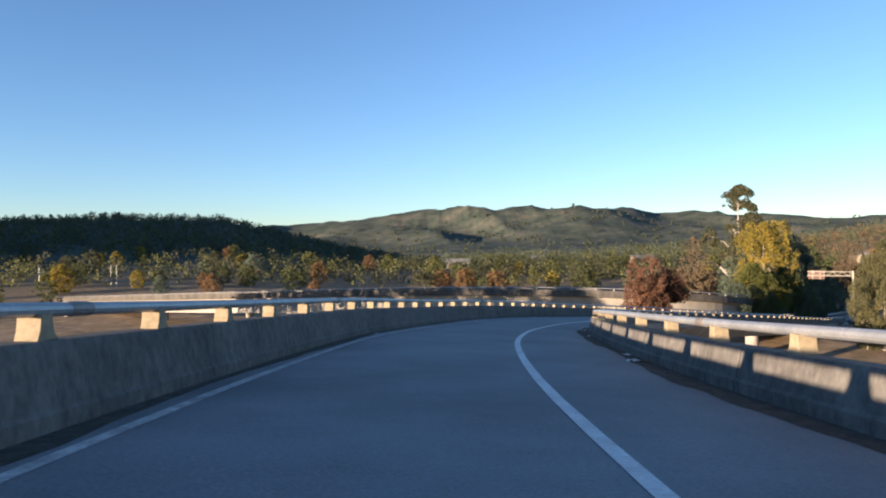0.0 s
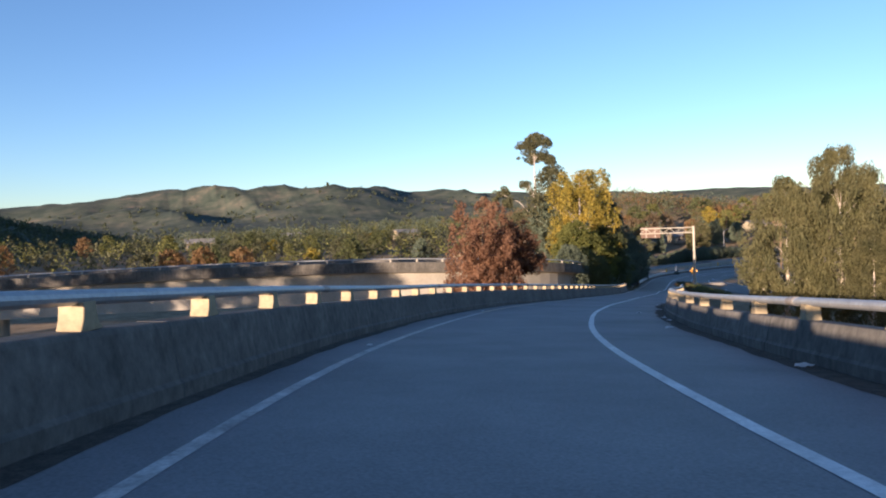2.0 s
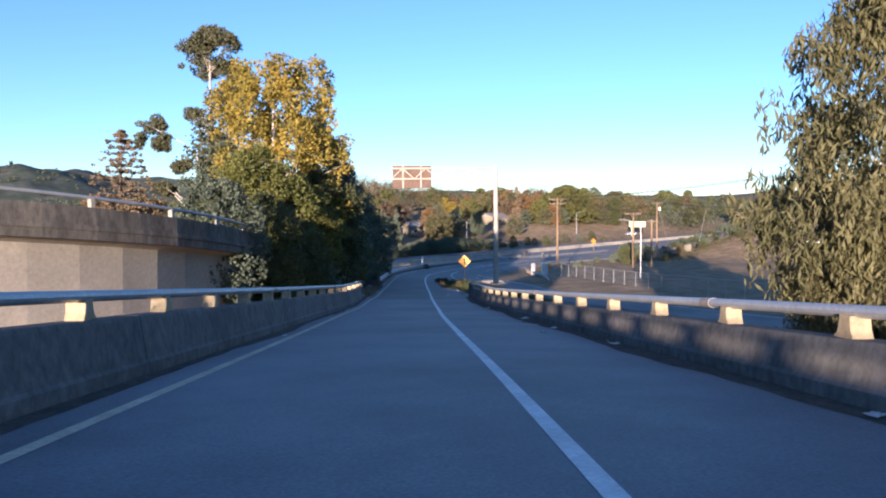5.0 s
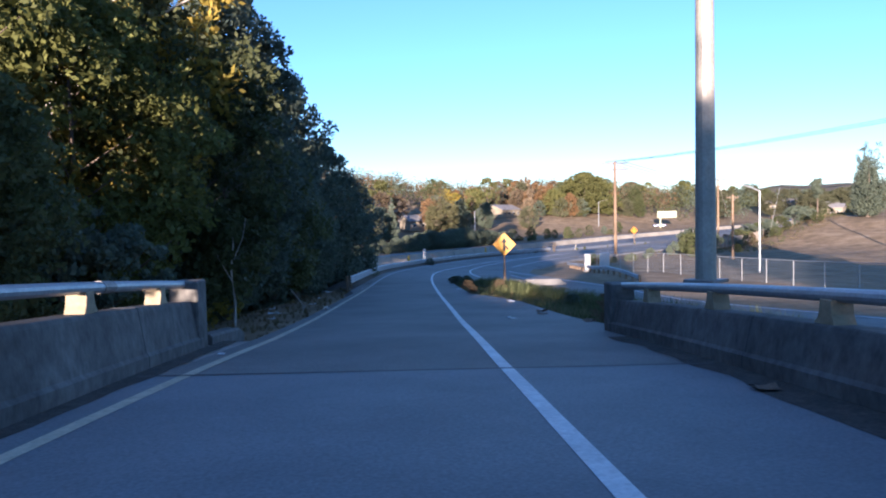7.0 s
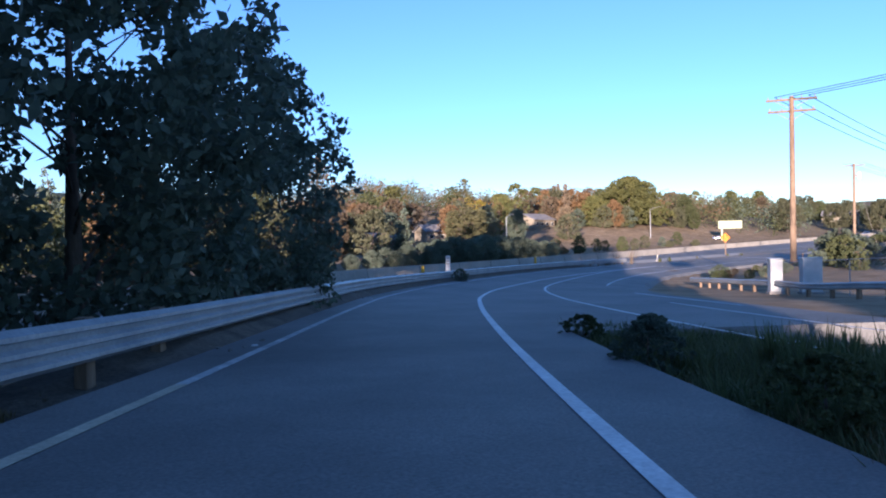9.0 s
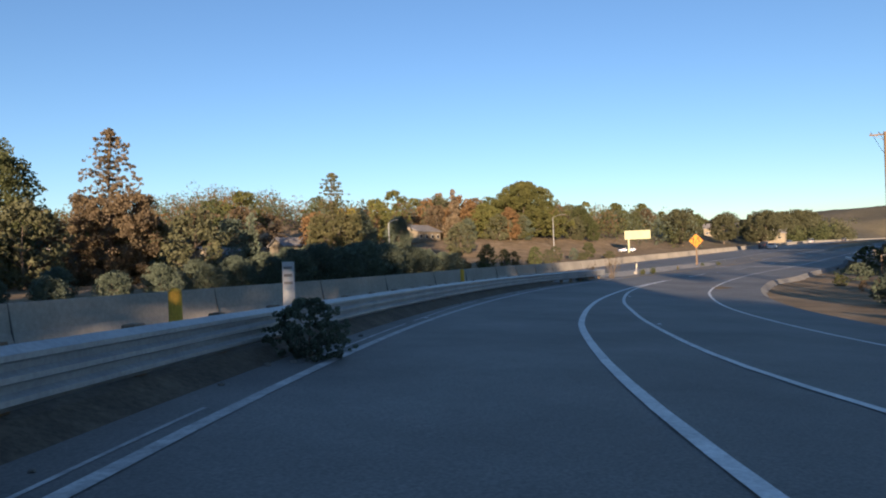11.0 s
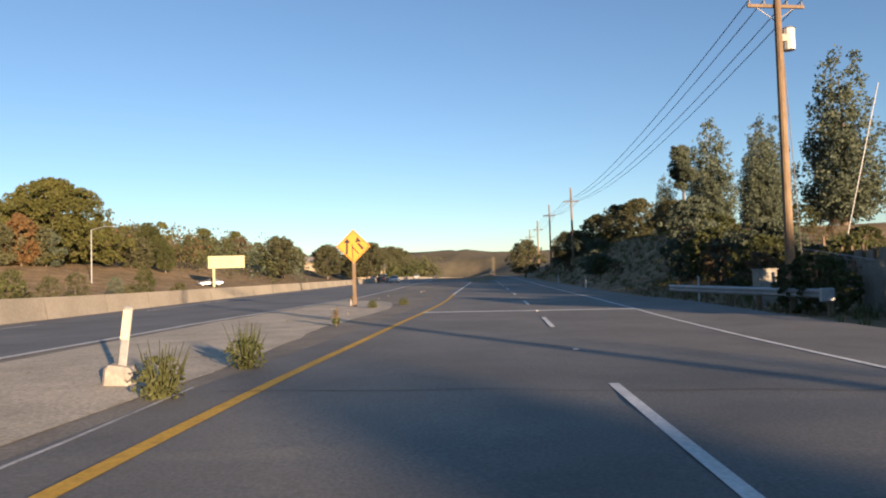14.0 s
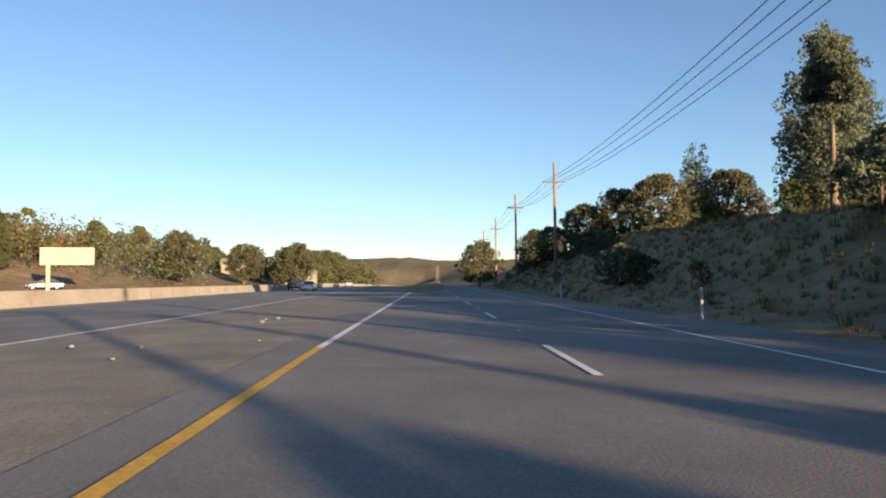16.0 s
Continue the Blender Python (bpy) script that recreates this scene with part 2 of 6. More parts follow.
def add_rod(bm, a, b, ra, rb=None, n=8):
    """A tapered rod from a to b."""
    a, b = Vector(a), Vector(b)
    d = b - a
    r = bmesh.ops.create_cone(bm, cap_ends=True, segments=n, radius1=ra, radius2=ra if rb is None else rb, depth=d.length)
    m = Matrix.Translation((a + b) / 2) @ d.to_track_quat("Z", "Y").to_matrix().to_4x4()
    bmesh.ops.transform(bm, matrix=m, verts=r["verts"])
    return bm


def box(*a, **k):
    return add_box(bmesh.new(), *a, **k)


def rod(*a, **k):
    return add_rod(bmesh.new(), *a, **k)


# ---- the road's alignment: a station is a moment of the drive ----
EYE = 1.154
rows_t = [r[0] for r in DRIVE]
rows_p = np.array([r[1:4] for r in DRIVE])
rows_lean = [r[6] for r in DRIVE]
V0 = (rows_p[1] - rows_p[0]) / 0.5
V1 = (rows_p[-1] - rows_p[-3]) / 1.0
V1[1] += 0.18
V1[2] = 0.135


def centre(t):
    if t <= 0:
        return rows_p[0] + V0 * t * np.array([1, 1, 1 if t > -1 else 0]) + np.array([0, 0, -V0[2] if t <= -1 else 0])
    if t >= 16:
        return rows_p[-1] + V1 * (t - 16) * np.array([1, 1, 1 if t < 28 else 12 / (t - 16)])
    i = max(j for j in range(len(rows_t) - 1) if rows_t[j] <= t)
    t0, t1 = rows_t[i], rows_t[i + 1]
    u = (t - t0) / (t1 - t0)
    p0, p1 = rows_p[i], rows_p[i + 1]
    m0 = (rows_p[i + 1] - rows_p[i - 1]) / (rows_t[i + 1] - rows_t[i - 1]) if i else V0
    m1 = (rows_p[i + 2] - rows_p[i]) / (rows_t[i + 2] - rows_t[i]) if i + 2 < len(rows_t) else V1
    h = t1 - t0
    return ((2 * u**3 - 3 * u**2 + 1) * p0 + (u**3 - 2 * u**2 + u) * h * m0 + (-2 * u**3 + 3 * u**2) * p1 + (u**3 - u**2) * h * m1)


def way(t):
    d = centre(t + 0.15) - centre(t - 0.15)
    d[2] = 0
    return d / np.linalg.norm(d)


def bank(t):
    return math.tan(radians(np.interp(t, [-1, 0, 1, 2, 3, 4, 5, 7.5, 9, 10.5, 11.5, 12.5, 13.5, 14.5, 16], [0.99, 1.53, 2.13, 2.29, 1.63, 0.94, 0.43, 0.55, 0.67, 1.34, 2.45, 2.70, 2.55, 0.85, 0.28])))


def place(t, off, up=0.0):
    """A point at a station, off metres to the right of the drive and up metres above the road."""
    c, w = centre(t), way(t)
    return Vector((c[0] + w[1] * off, c[1] - w[0] * off, c[2] - EYE + up - off * bank(t)))


def heading(t):
    w = way(t)
    return math.degrees(math.atan2(-w[0], w[1]))


def left_line(t):
    return np.interp(t, [-2.98, 0.20, 0.45, 0.69, 0.94, 1.19, 1.44, 1.69, 1.94, 2.19, 2.44, 2.69, 2.94, 3.19, 3.44, 3.70, 3.95, 4.20, 4.50, 4.75, 5.21, 7.22, 7.46, 7.71, 7.96, 8.26, 8.61, 9.11, 10.70, 10.95, 11.20, 11.45, 11.71, 11.95, 12.20, 12.45, 12.70, 12.94, 13.24, 13.49, 13.74, 13.99, 14.24, 14.49, 14.74, 14.99, 15.25, 15.61, 16.27, 16.63, 17.25, 22.16, 30.34],
                     [-3.38, -2.74, -2.69, -2.63, -2.55, -2.36, -2.17, -1.99, -1.89, -1.84, -1.89, -1.96, -2.09, -2.21, -2.38, -2.51, -2.57, -2.60, -2.70, -2.74, -2.71, -2.60, -2.56, -2.49, -2.59, -2.75, -2.79, -2.67, -2.30, -2.23, -2.12, -2.03, -1.96, -1.93, -1.93, -1.97, -2.10, -2.25, -2.33, -2.37, -2.31, -2.26, -2.13, -2.01, -1.85, -1.79, -1.79, -1.80, -1.87, -2.03, -2.17, -3.17, -4.83])


def right_line(t):
    return np.interp(t, [-2.97, 0.20, 0.45, 0.69, 0.94, 1.19, 1.44, 1.69, 1.94, 2.19, 2.44, 2.69, 2.94, 3.19, 3.44, 3.70, 3.95, 4.20, 4.50, 4.75, 5.21, 7.27, 7.51, 7.76, 8.01, 8.26, 8.51, 8.81, 9.60, 10.70, 10.95, 11.20, 11.46, 11.71, 11.96, 12.20, 12.45, 12.70, 12.94, 13.24, 13.49, 13.84],
                     [0.79, 1.32, 1.37, 1.42, 1.49, 1.66, 1.81, 2.03, 2.17, 2.28, 2.22, 2.11, 1.99, 1.91, 1.76, 1.66, 1.51, 1.35, 1.20, 1.10, 1.04, 1.05, 1.07, 1.19, 1.29, 1.28, 1.26, 1.23, 1.27, 1.44, 1.51, 1.65, 1.72, 1.75, 1.70, 1.73, 1.71, 1.61, 1.52, 1.35, 1.33, 1.40])


def merge_line(t):
    return np.interp(t, [9.31, 10.40, 10.90, 11.31, 11.61, 11.91, 12.30, 12.70, 12.99, 13.29, 13.54, 13.84, 14.19, 14.39, 14.89, 15.15, 15.71, 16.48, 16.73, 22.16],
                     [5.91, 4.73, 4.20, 3.74, 3.49, 3.39, 3.08, 2.46, 2.01, 1.66, 1.48, 1.50, 1.62, 1.79, 2.16, 2.24, 2.11, 1.94, 1.89, 0.67])


def edge_line(t):
    return np.interp(t, [9.21, 10.40, 11.15, 11.61, 12.11, 12.60, 13.09, 13.49, 13.99, 14.49, 15.00, 15.51, 16.02, 16.53, 17.04, 18.07, 22.16, 30.35],
                     [8.73, 7.90, 7.37, 7.01, 6.57, 6.07, 5.53, 5.24, 5.20, 5.38, 5.58, 5.62, 5.58, 5.48, 5.40, 5.31, 4.98, 4.32])


def stations(a, b, step):
    n = max(1, int(round((b - a) / step)))
    return [a + (b - a) * i / n for i in range(n + 1)]


def sweep(ts, profile, closed=True, caps=True):
    """Verts and faces of a profile of (off, up), or a function of the station that gives one, along the stations."""
    verts, faces, k = [], [], 0
    for t in ts:
        pr = profile(t) if callable(profile) else profile
        k = len(pr)
        verts += [place(t, o, u) for o, u in pr]
    for i in range(len(ts) - 1):
        for j in range(k if closed else k - 1):
            a, b = i * k + j, i * k + (j + 1) % k
            faces.append((a, b, b + k, a + k))
    if closed and caps:
        faces.append(tuple(range(k))[::-1])
        faces.append(tuple(range((len(ts) - 1) * k, len(ts) * k)))
    return verts, faces


def poly_sweep(points, profile, closed=True):
    """The same along a line of world points; each profile point is (right, up)."""
    pts = [Vector(p) for p in points]
    verts, faces, k = [], [], len(profile)
    for i, p in enumerate(pts):
        d = (pts[min(i + 1, len(pts) - 1)] - pts[max(i - 1, 0)])
        d.z = 0
        d.normalize()
        verts += [p + Vector((d.y * o, -d.x * o, u)) for o, u in profile]
    for i in range(len(pts) - 1):
        for j in range(k if closed else k - 1):
            a, b = i * k + j, i * k + (j + 1) % k
            faces.append((a, b, b + k, a + k))
    if closed:
        faces.append(tuple(range(k))[::-1])
        faces.append(tuple(range((len(pts) - 1) * k, len(pts) * k)))
    return verts, faces


def smooth_line(points, step=3.0):
    """A rounded line through a few world points."""
    p = [np.array(q, float) for q in points]
    p = [2 * p[0] - p[1]] + p + [2 * p[-1] - p[-2]]
    out = []
    for i in range(1, len(p) - 2):
        n = max(2, int(np.linalg.norm(p[i + 1] - p[i]) / step))
        for j in range(n):
            u = j / n
            out.append(0.5 * (2 * p[i] + (p[i + 1] - p[i - 1]) * u + (2 * p[i - 1] - 5 * p[i] + 4 * p[i + 1] - p[i + 2]) * u * u
                              + (3 * p[i] - p[i - 1] - 3 * p[i + 1] + p[i + 2]) * u**3))
    out.append(p[-2])
    return out


# ---- ground ----
FREEWAY = smooth_line([(-400, -75, 2.0), (-150, 52, 1.6), (-60, 98, 1.3), (0, 129, 1.1), (60, 160.5, 0.95), (102, 181.5, 0.8), (130, 191.5, 0.55), (150, 198.5, 0.4),
                       (180, 207.0, 0.15), (206, 211.8, 0.24), (235, 215.0, 0.45), (290, 220.5, 0.88), (350, 225.3, 1.35), (450, 233.5, 1.8), (900, 270, 2.2), (1800, 340, 3.0)], 6.0)
SIDE_ROAD = smooth_line([(62, 40, 4.8), (72, 70, 4.0), (80, 96, 3.0), (86, 114, 2.25), (89.6, 125, 1.8), (92.0, 133.5, 1.6), (96.0, 141.0, 1.55), tuple(place(10.35, 6.6, 0.0)), tuple(place(11.0, 5.6, -0.004)), tuple(place(11.6, 5.0, -0.01))], 3.0)
track = [(t, centre(t)) for t in stations(-6, 60, 0.15)]
track_t = np.array([t for t, _ in track])
track_p = np.array([p for _, p in track])
free_p = np.array(FREEWAY)
side_p = np.array(SIDE_ROAD)


def ground_under(t, z):
    """Height of the ground at a station: below the bridge first, then at the road."""
    return np.where(t < 6.9, np.interp(t, [-6, 0, 5.0, 6.4, 6.9], [3.0, 3.2, 3.6, 4.6, 5.55]), z - EYE - 0.26)


RIDGES = [  # middle, distance, spread and the crest's height by bearing, for each range of hills
    ((0, 0), 850, 330, [(-180, 25), (-90, 35), (-50, 56), (-32, 50), (-25, 54), (-17, 52), (-12, 34), (-8, 17), (-2, 4), (20, 0), (60, 0), (88, 0), (140, 14), (180, 25)]),
    ((0, 0), 2500, 700, [(-180, 50), (-40, 60), (-18, 86), (-11, 116), (-8, 123), (-4, 138), (3.5, 156), (7, 147), (11, 154), (15, 134), (17, 116), (20, 125), (24, 104),
                         (35, 86), (60, 60), (80, 78), (95, 72), (110, 60), (180, 50)]),
    # The next two hills stand out of view, added to shade the near hill.
    ((-640, 330), 0, 230, [(-180, 135), (180, 135)]),
    ((-820, 620), 0, 260, [(-180, 120), (180, 120)]),
    ((100, 160), 330, 110, [(-180, 0), (-60, 0), (0, 8), (20, 13), (30, 17), (34, 18), (38, 13), (44, 7), (52, 9), (68, 8), (78, 6), (84, 0), (180, 0)]),
]


def height(x, y):
    x, y = np.asarray(x, float), np.asarray(y, float)
    q = np.stack([x, y], -1)
    d1 = np.full(x.shape, 1e9)
    z1 = np.zeros(x.shape)
    t1 = np.zeros(x.shape)
    lat = np.zeros(x.shape)
    zs = ground_under(track_t, track_p[:, 2])
    for i in range(len(track_t)):
        d = np.hypot(x - track_p[i, 0], y - track_p[i, 1])
        m = d < d1
        w = track_p[min(i + 1, len(track_p) - 1)] - track_p[max(i - 1, 0)]
        d1 = np.where(m, d, d1)
        side = ((x - track_p[i, 0]) * w[1] - (y - track_p[i, 1]) * w[0]) / np.hypot(w[0], w[1])
        z1 = np.where(m, zs[i] - np.clip(side, -12, 12) * bank(track_t[i]) * (track_t[i] > 6.9), z1)
        t1 = np.where(m, track_t[i], t1)
        lat = np.where(m, side, lat)
    d2, z2 = np.full(x.shape, 1e9), np.zeros(x.shape)
    for p in free_p:
        d = np.hypot(x - p[0], y - p[1])
        z2 = np.where(d < d2, p[2] - 0.15, z2)
        d2 = np.minimum(d, d2)
    d3, z3 = np.full(x.shape, 1e9), np.zeros(x.shape)
    for p in side_p:
        d = np.hypot(x - p[0], y - p[1])
        z3 = np.where(d < d3, p[2] - 0.15, z3)
        d3 = np.minimum(d, d3)
    half = np.where(t1 > 9.5, np.where(lat > 0, 10.0, 4.0), 5.0)
    w1 = 1 / np.maximum(d1 - half, 0.4) ** 2
    w2 = 1 / np.maximum(d2 - 17.0, 0.4) ** 2
    w3 = 1 / np.maximum(d3 - 4.5, 0.4) ** 2
    z = (z1 * w1 + z2 * w2 + z3 * w3) / (w1 + w2 + w3)
    clear = np.minimum(np.minimum(d1 - half, d2 - 20), d3 - 6)
    # the cut bank along the right of the last straight, and the dry rise beyond the freeway
    s = np.clip((lat - 8.8) / 12.0, 0, 1) * np.clip((t1 - 15.0) / 2.6, 0, 1)
    z = z + np.interp(t1, [13, 16, 20, 26, 34], [2.5, 4.0, 6.2, 5.0, 1.0]) * s * s * (3 - 2 * s) * np.clip((140 - d1) / 60, 0, 1)
    north = np.clip((d2 - 17) / 40.0, 0, 1) * np.where((y > 150) & (x > 60), 1, 0) * np.clip((x - 170) / 90, 0, 1) * np.where(lat < 0, 1, 0) * np.clip((300 - d2) / 150, 0, 1)
    z = z + 5.2 * north * north * (3 - 2 * north)
    rough = np.zeros(x.shape)
    fx, fy = x.ravel(), y.ravel()
    rough = np.array([noise.fractal(Vector((a * 0.0022, c * 0.0022, 0.3)), 0.9, 2.1, 6) for a, c in zip(fx, fy)]).reshape(x.shape)
    small = np.array([noise.noise(Vector((a * 0.11, c * 0.11, 1.7))) for a, c in zip(fx, fy)]).reshape(x.shape)
    spur = np.array([0.42 - 1.5 * abs(noise.noise(Vector((a * 0.0034 + 0.4 * noise.noise(Vector((a * 0.002, c * 0.002, 5))), c * 0.0022, 8.0)))) for a, c in zip(fx, fy)]).reshape(x.shape)
    hills = np.zeros(x.shape)
    for (cx, cy), dist, spread, crest in RIDGES:
        r, b = np.hypot(x - cx, y - cy), np.degrees(np.arctan2(x - cx, y - cy))
        top = np.interp(b, [c[0] for c in crest], [c[1] for c in crest])
        u = (r - dist) / spread
        hills = np.maximum(hills, top * np.exp(-u * u) * (1 + (0.34 * rough + 0.5 * spur) * np.clip(np.abs(u) * 2.2, 0.14, 1)))
    z = z + hills * np.clip((clear - 15) / 90, 0, 1)
    z = z + np.clip(clear / 12, 0, 1) * (0.35 * small)
    return z


def build_ground():
    def axis(a, b, step, out_lo, out_hi):
        v = list(np.arange(a, b + 0.1, step))
        s = step
        lo, hi = [], []
        p = a
        while p > out_lo:
            s *= 1.037
            p -= s
            lo.append(p)
        s, p = step, b
        while p < out_hi:
            s *= 1.037
            p += s
            hi.append(p)
        return np.array(lo[::-1] + v + hi)

    xs, ys = axis(-40, 330, 2.6, -4200, 4600), axis(20, 290, 2.6, -3600, 4600)
    gx, gy = np.meshgrid(xs, ys)
    z = height(gx, gy)
    nx, ny = len(xs), len(ys)
    verts = np.stack([gx.ravel(), gy.ravel(), z.ravel()], -1)
    idx = np.arange(nx * ny).reshape(ny, nx)
    faces = np.stack([idx[:-1, :-1].ravel(), idx[:-1, 1:].ravel(), idx[1:, 1:].ravel(), idx[1:, :-1].ravel()], -1)
    me = bpy.data.meshes.new("ground")
    me.from_pydata(verts.tolist(), [], faces.tolist())
    me.materials.append(HILL)
    far = np.hypot(gx - 120, gy - 150).ravel()
    bearing = np.degrees(np.arctan2(gx - 120, gy - 150)).ravel()
    bare = np.interp(bearing, [-180, 55, 70, 100, 115, 180], [1.0, 1.0, 0.62, 0.62, 1.0, 1.0])
    at = me.attributes.new("wooded", "FLOAT", "POINT")
    at.data.foreach_set("value", (np.clip((far - 220) / 160, 0, 1) * np.where(far > 900, bare, 1.0)).astype(np.float32))
    for p in me.polygons:
        p.use_smooth = True
    me.update()
    return tagged(new("ground", me), "dry grassy valley floor and hills around the roads", "ground", kind="structure")


ground = build_ground()


def ground_z(x, y):
    return float(height(np.array([x]), np.array([y]))[0])


# ---- the ramp and the road ----
def barrier_left(t):
    return np.interp(t, [-3, 0.2, 1.2, 1.8, 2.4, 3.3, 4.4, 5.2, 7.3, 7.75], [-3.6, -3.25, -2.95, -2.9, -2.75, -3.35, -3.5, -3.45, -3.1, -3.4])


def barrier_right(t):
    return np.interp(t, [-3, 0.3, 0.9, 1.4, 1.83, 2.5, 2.8, 3.2, 3.6, 4.4, 5.0, 7.2, 7.8], [3.3, 3.75, 3.9, 4.0, 4.2, 4.56, 4.62, 4.47, 4.3, 4.08, 4.1, 3.5, 3.75])


RAMP = stations(-2.6, 7.7, 0.12)
deck_v, deck_f = sweep(RAMP, lambda t: [(barrier_left(t) - 0.42, 0.0), (barrier_right(t) + 0.42, 0.0), (barrier_right(t) + 0.42, -0.35),
                                        (barrier_right(t) - 0.9, -1.6), (barrier_left(t) + 0.9, -1.6), (barrier_left(t) - 0.42, -0.35)])
tagged(part("ramp_deck", (deck_v, deck_f), CONCRETE), "concrete bridge deck of the curving ramp", "bridge deck", kind="structure")
road_v, road_f = sweep(stations(-2.6, 7.44, 0.12), lambda t: [(barrier_left(t) - 0.02, 0.012), (barrier_right(t) + 0.02, 0.012)], closed=False)
tagged(part("ramp_road", (road_v, road_f), ASPHALT), "dark asphalt of the single ramp lane", "road", kind="structure")
ROAD = stations(7.44, 26, 0.12) + stations(27, 60, 1.5)


def paved_right(t):
    """Offset of the asphalt's right edge: along the weedy island, then out over the joining lane."""
    return float(np.interp(t, [7.4, 8.5, 8.72, 8.88, 9.75], [4.45, 4.2, 3.6, 2.7, 2.6])) if t < 9.8 else edge_line(t) + float(np.interp(t, [10.5, 14.0, 14.3, 15.8, 16.2], [2.4, 2.4, 3.4, 3.4, 2.4]))


def paved_left(t):
    return left_line(t) - (0.35 if t < 9 else 0.75)


road_v, road_f = sweep(ROAD, lambda t: [(paved_left(t) - 0.7, -0.5), (paved_left(t), 0.008), (paved_right(t), 0.008), (paved_right(t) + 0.7, -0.5)], closed=False)
tagged(part("road", (road_v, road_f), ASPHALT_ROAD), "grey asphalt road that the ramp runs into", "road", kind="structure")
v, f = poly_sweep(SIDE_ROAD, [(-2.8, -0.4), (-2.1, 0.0), (2.9, 0.0), (3.6, -0.4)], closed=False)
tagged(part("side_road", (v, f), ASPHALT_ROAD), "asphalt side road that joins from the right", "road", kind="structure")
v, f = poly_sweep([p for p in FREEWAY if p[0] < 154], [(-14.5, 0.0), (0.0, 0.0), (6.4, 0.0), (9.6, -0.3)], closed=False)
tagged(part("freeway_road", (v, f), ASPHALT_ROAD), "asphalt freeway behind the guardrail", "road", kind="structure")
NEAR_EDGE = [(138, 188.6), (150, 192.3), (172.6, 196.3), (200.8, 198.1), (216.8, 199.6), (270, 204.8), (340, 211.4), (420, 217.0), (900, 246), (1800, 290)]
v, f = [], []
for q in [q for q in FREEWAY if q[0] > 144]:
    n = len(v)
    v += [(q[0] - 1.5, q[1] + 14.4, q[2] - 0.004), (q[0], q[1], q[2] - 0.004), (q[0], float(np.interp(q[0], [e[0] for e in NEAR_EDGE], [e[1] for e in NEAR_EDGE])) + 0.02, max(q[2] + 0.05, 0.24) - 0.004)]
    if n:
        f += [(n - 3, n - 2, n + 1, n), (n - 2, n - 1, n + 2, n + 1)]
tagged(part("freeway_road", (v, f), ASPHALT_ROAD), "wide asphalt freeway running beside the ramp", "road", kind="structure")


def stripe(name, ts, off, width, mat, up=0.016, label="", kind_label="road marking"):
    vv, ff = sweep(ts, lambda t: [((off(t) if callable(off) else off) - width / 2, up), ((off(t) if callable(off) else off) + width / 2, up)], closed=False)
    return tagged(part(name, (vv, ff), mat), label, kind_label, kind="structure")


stripe("left_edge_line", stations(-2.5, 3.4, 0.1), left_line, 0.14, PAINT_WORN, label="worn pale edge line along the ramp")
stripe("left_edge_line", stations(3.4, 9.4, 0.1), left_line, 0.14, PAINT_STRAW, label="faded yellow edge line along the ramp")
stripe("left_edge_line", stations(9.4, 14.0, 0.1), left_line, 0.14, PAINT_WORN, label="worn pale edge line beside the guardrail")
stripe("yellow_edge_line", stations(14.0, 16.72, 0.1), left_line, 0.15, PAINT_YELLOW, label="yellow painted edge line on asphalt")
stripe("left_edge_line", stations(16.72, 22, 0.1) + stations(23, 60, 1), left_line, 0.15, PAINT_WHITE, label="white edge line on the straight road")
stripe("right_edge_line", stations(-2.5, 13.86, 0.1), right_line, 0.15, PAINT_WHITE, label="wide white line at the lane's side")
stripe("merge_line", stations(9.55, 13.86, 0.1), merge_line, 0.12, PAINT_WHITE, label="white line of the joining lane")
stripe("outer_edge_line", stations(9.7, 22, 0.1) + stations(23, 60, 1), edge_line, 0.11, PAINT_WHITE, label="thin white line at the outer road edge")
v, f = sweep(stations(15.435, 15.462, 0.0135), lambda t: [(left_line(t), 0.02), (edge_line(t), 0.02)], closed=False)
tagged(part("cross_line", (v, f), PAINT_WHITE), "thin white line across both lanes", "road marking", kind="structure")
for a, b in ((11.0, 11.35), (11.55, 11.9), (11.95, 12.45), (12.5, 12.66), (12.72, 13.2), (13.3, 13.62), (13.72, 14.0), (14.08, 14.45)):
    stripe("old_edge_line", stations(a, b, 0.05), lambda t: left_line(t) + float(np.interp(t, [11, 12, 12.3, 12.8, 13.1, 13.4, 13.8, 14.3, 14.6], [-0.22, -0.32, -0.46, -0.46, -0.36, -0.3, -0.5, -0.66, -0.95])), 0.045, PAINT_WORN, up=0.013, label="thin broken remains of an old edge line")
t_dash = 14.21
for i in range(26):
    stripe("lane_dash", stations(t_dash, t_dash + 0.235, 0.1), merge_line, 0.12, PAINT_WHITE, up=0.02, label="white lane dash on asphalt")
    t_dash += 0.763


def free_stripe(off, width, label, dashed=False, first=60):
    pts = [p for p in FREEWAY if (-60 if off < 9 else 160) < p[0] < 900]
    if not dashed:
        vv, ff = poly_sweep(pts, [(off - width / 2, 0.012), (off + width / 2, 0.012)], closed=False)
        return tagged(part("freeway_line", (vv, ff), PAINT_WHITE), label, "road marking", kind="structure")
    fine = smooth_line([p for p in FREEWAY if first < p[0] < 520], 0.61)
    for k in range(0, len(fine) - 7, 24):
        vv, ff = poly_sweep(fine[k:k + 7], [(off - width / 2, 0.012), (off + width / 2, 0.012)], closed=False)
        tagged(part("lane_dash", (vv, ff), PAINT_WHITE), label, "road marking", kind="structure")


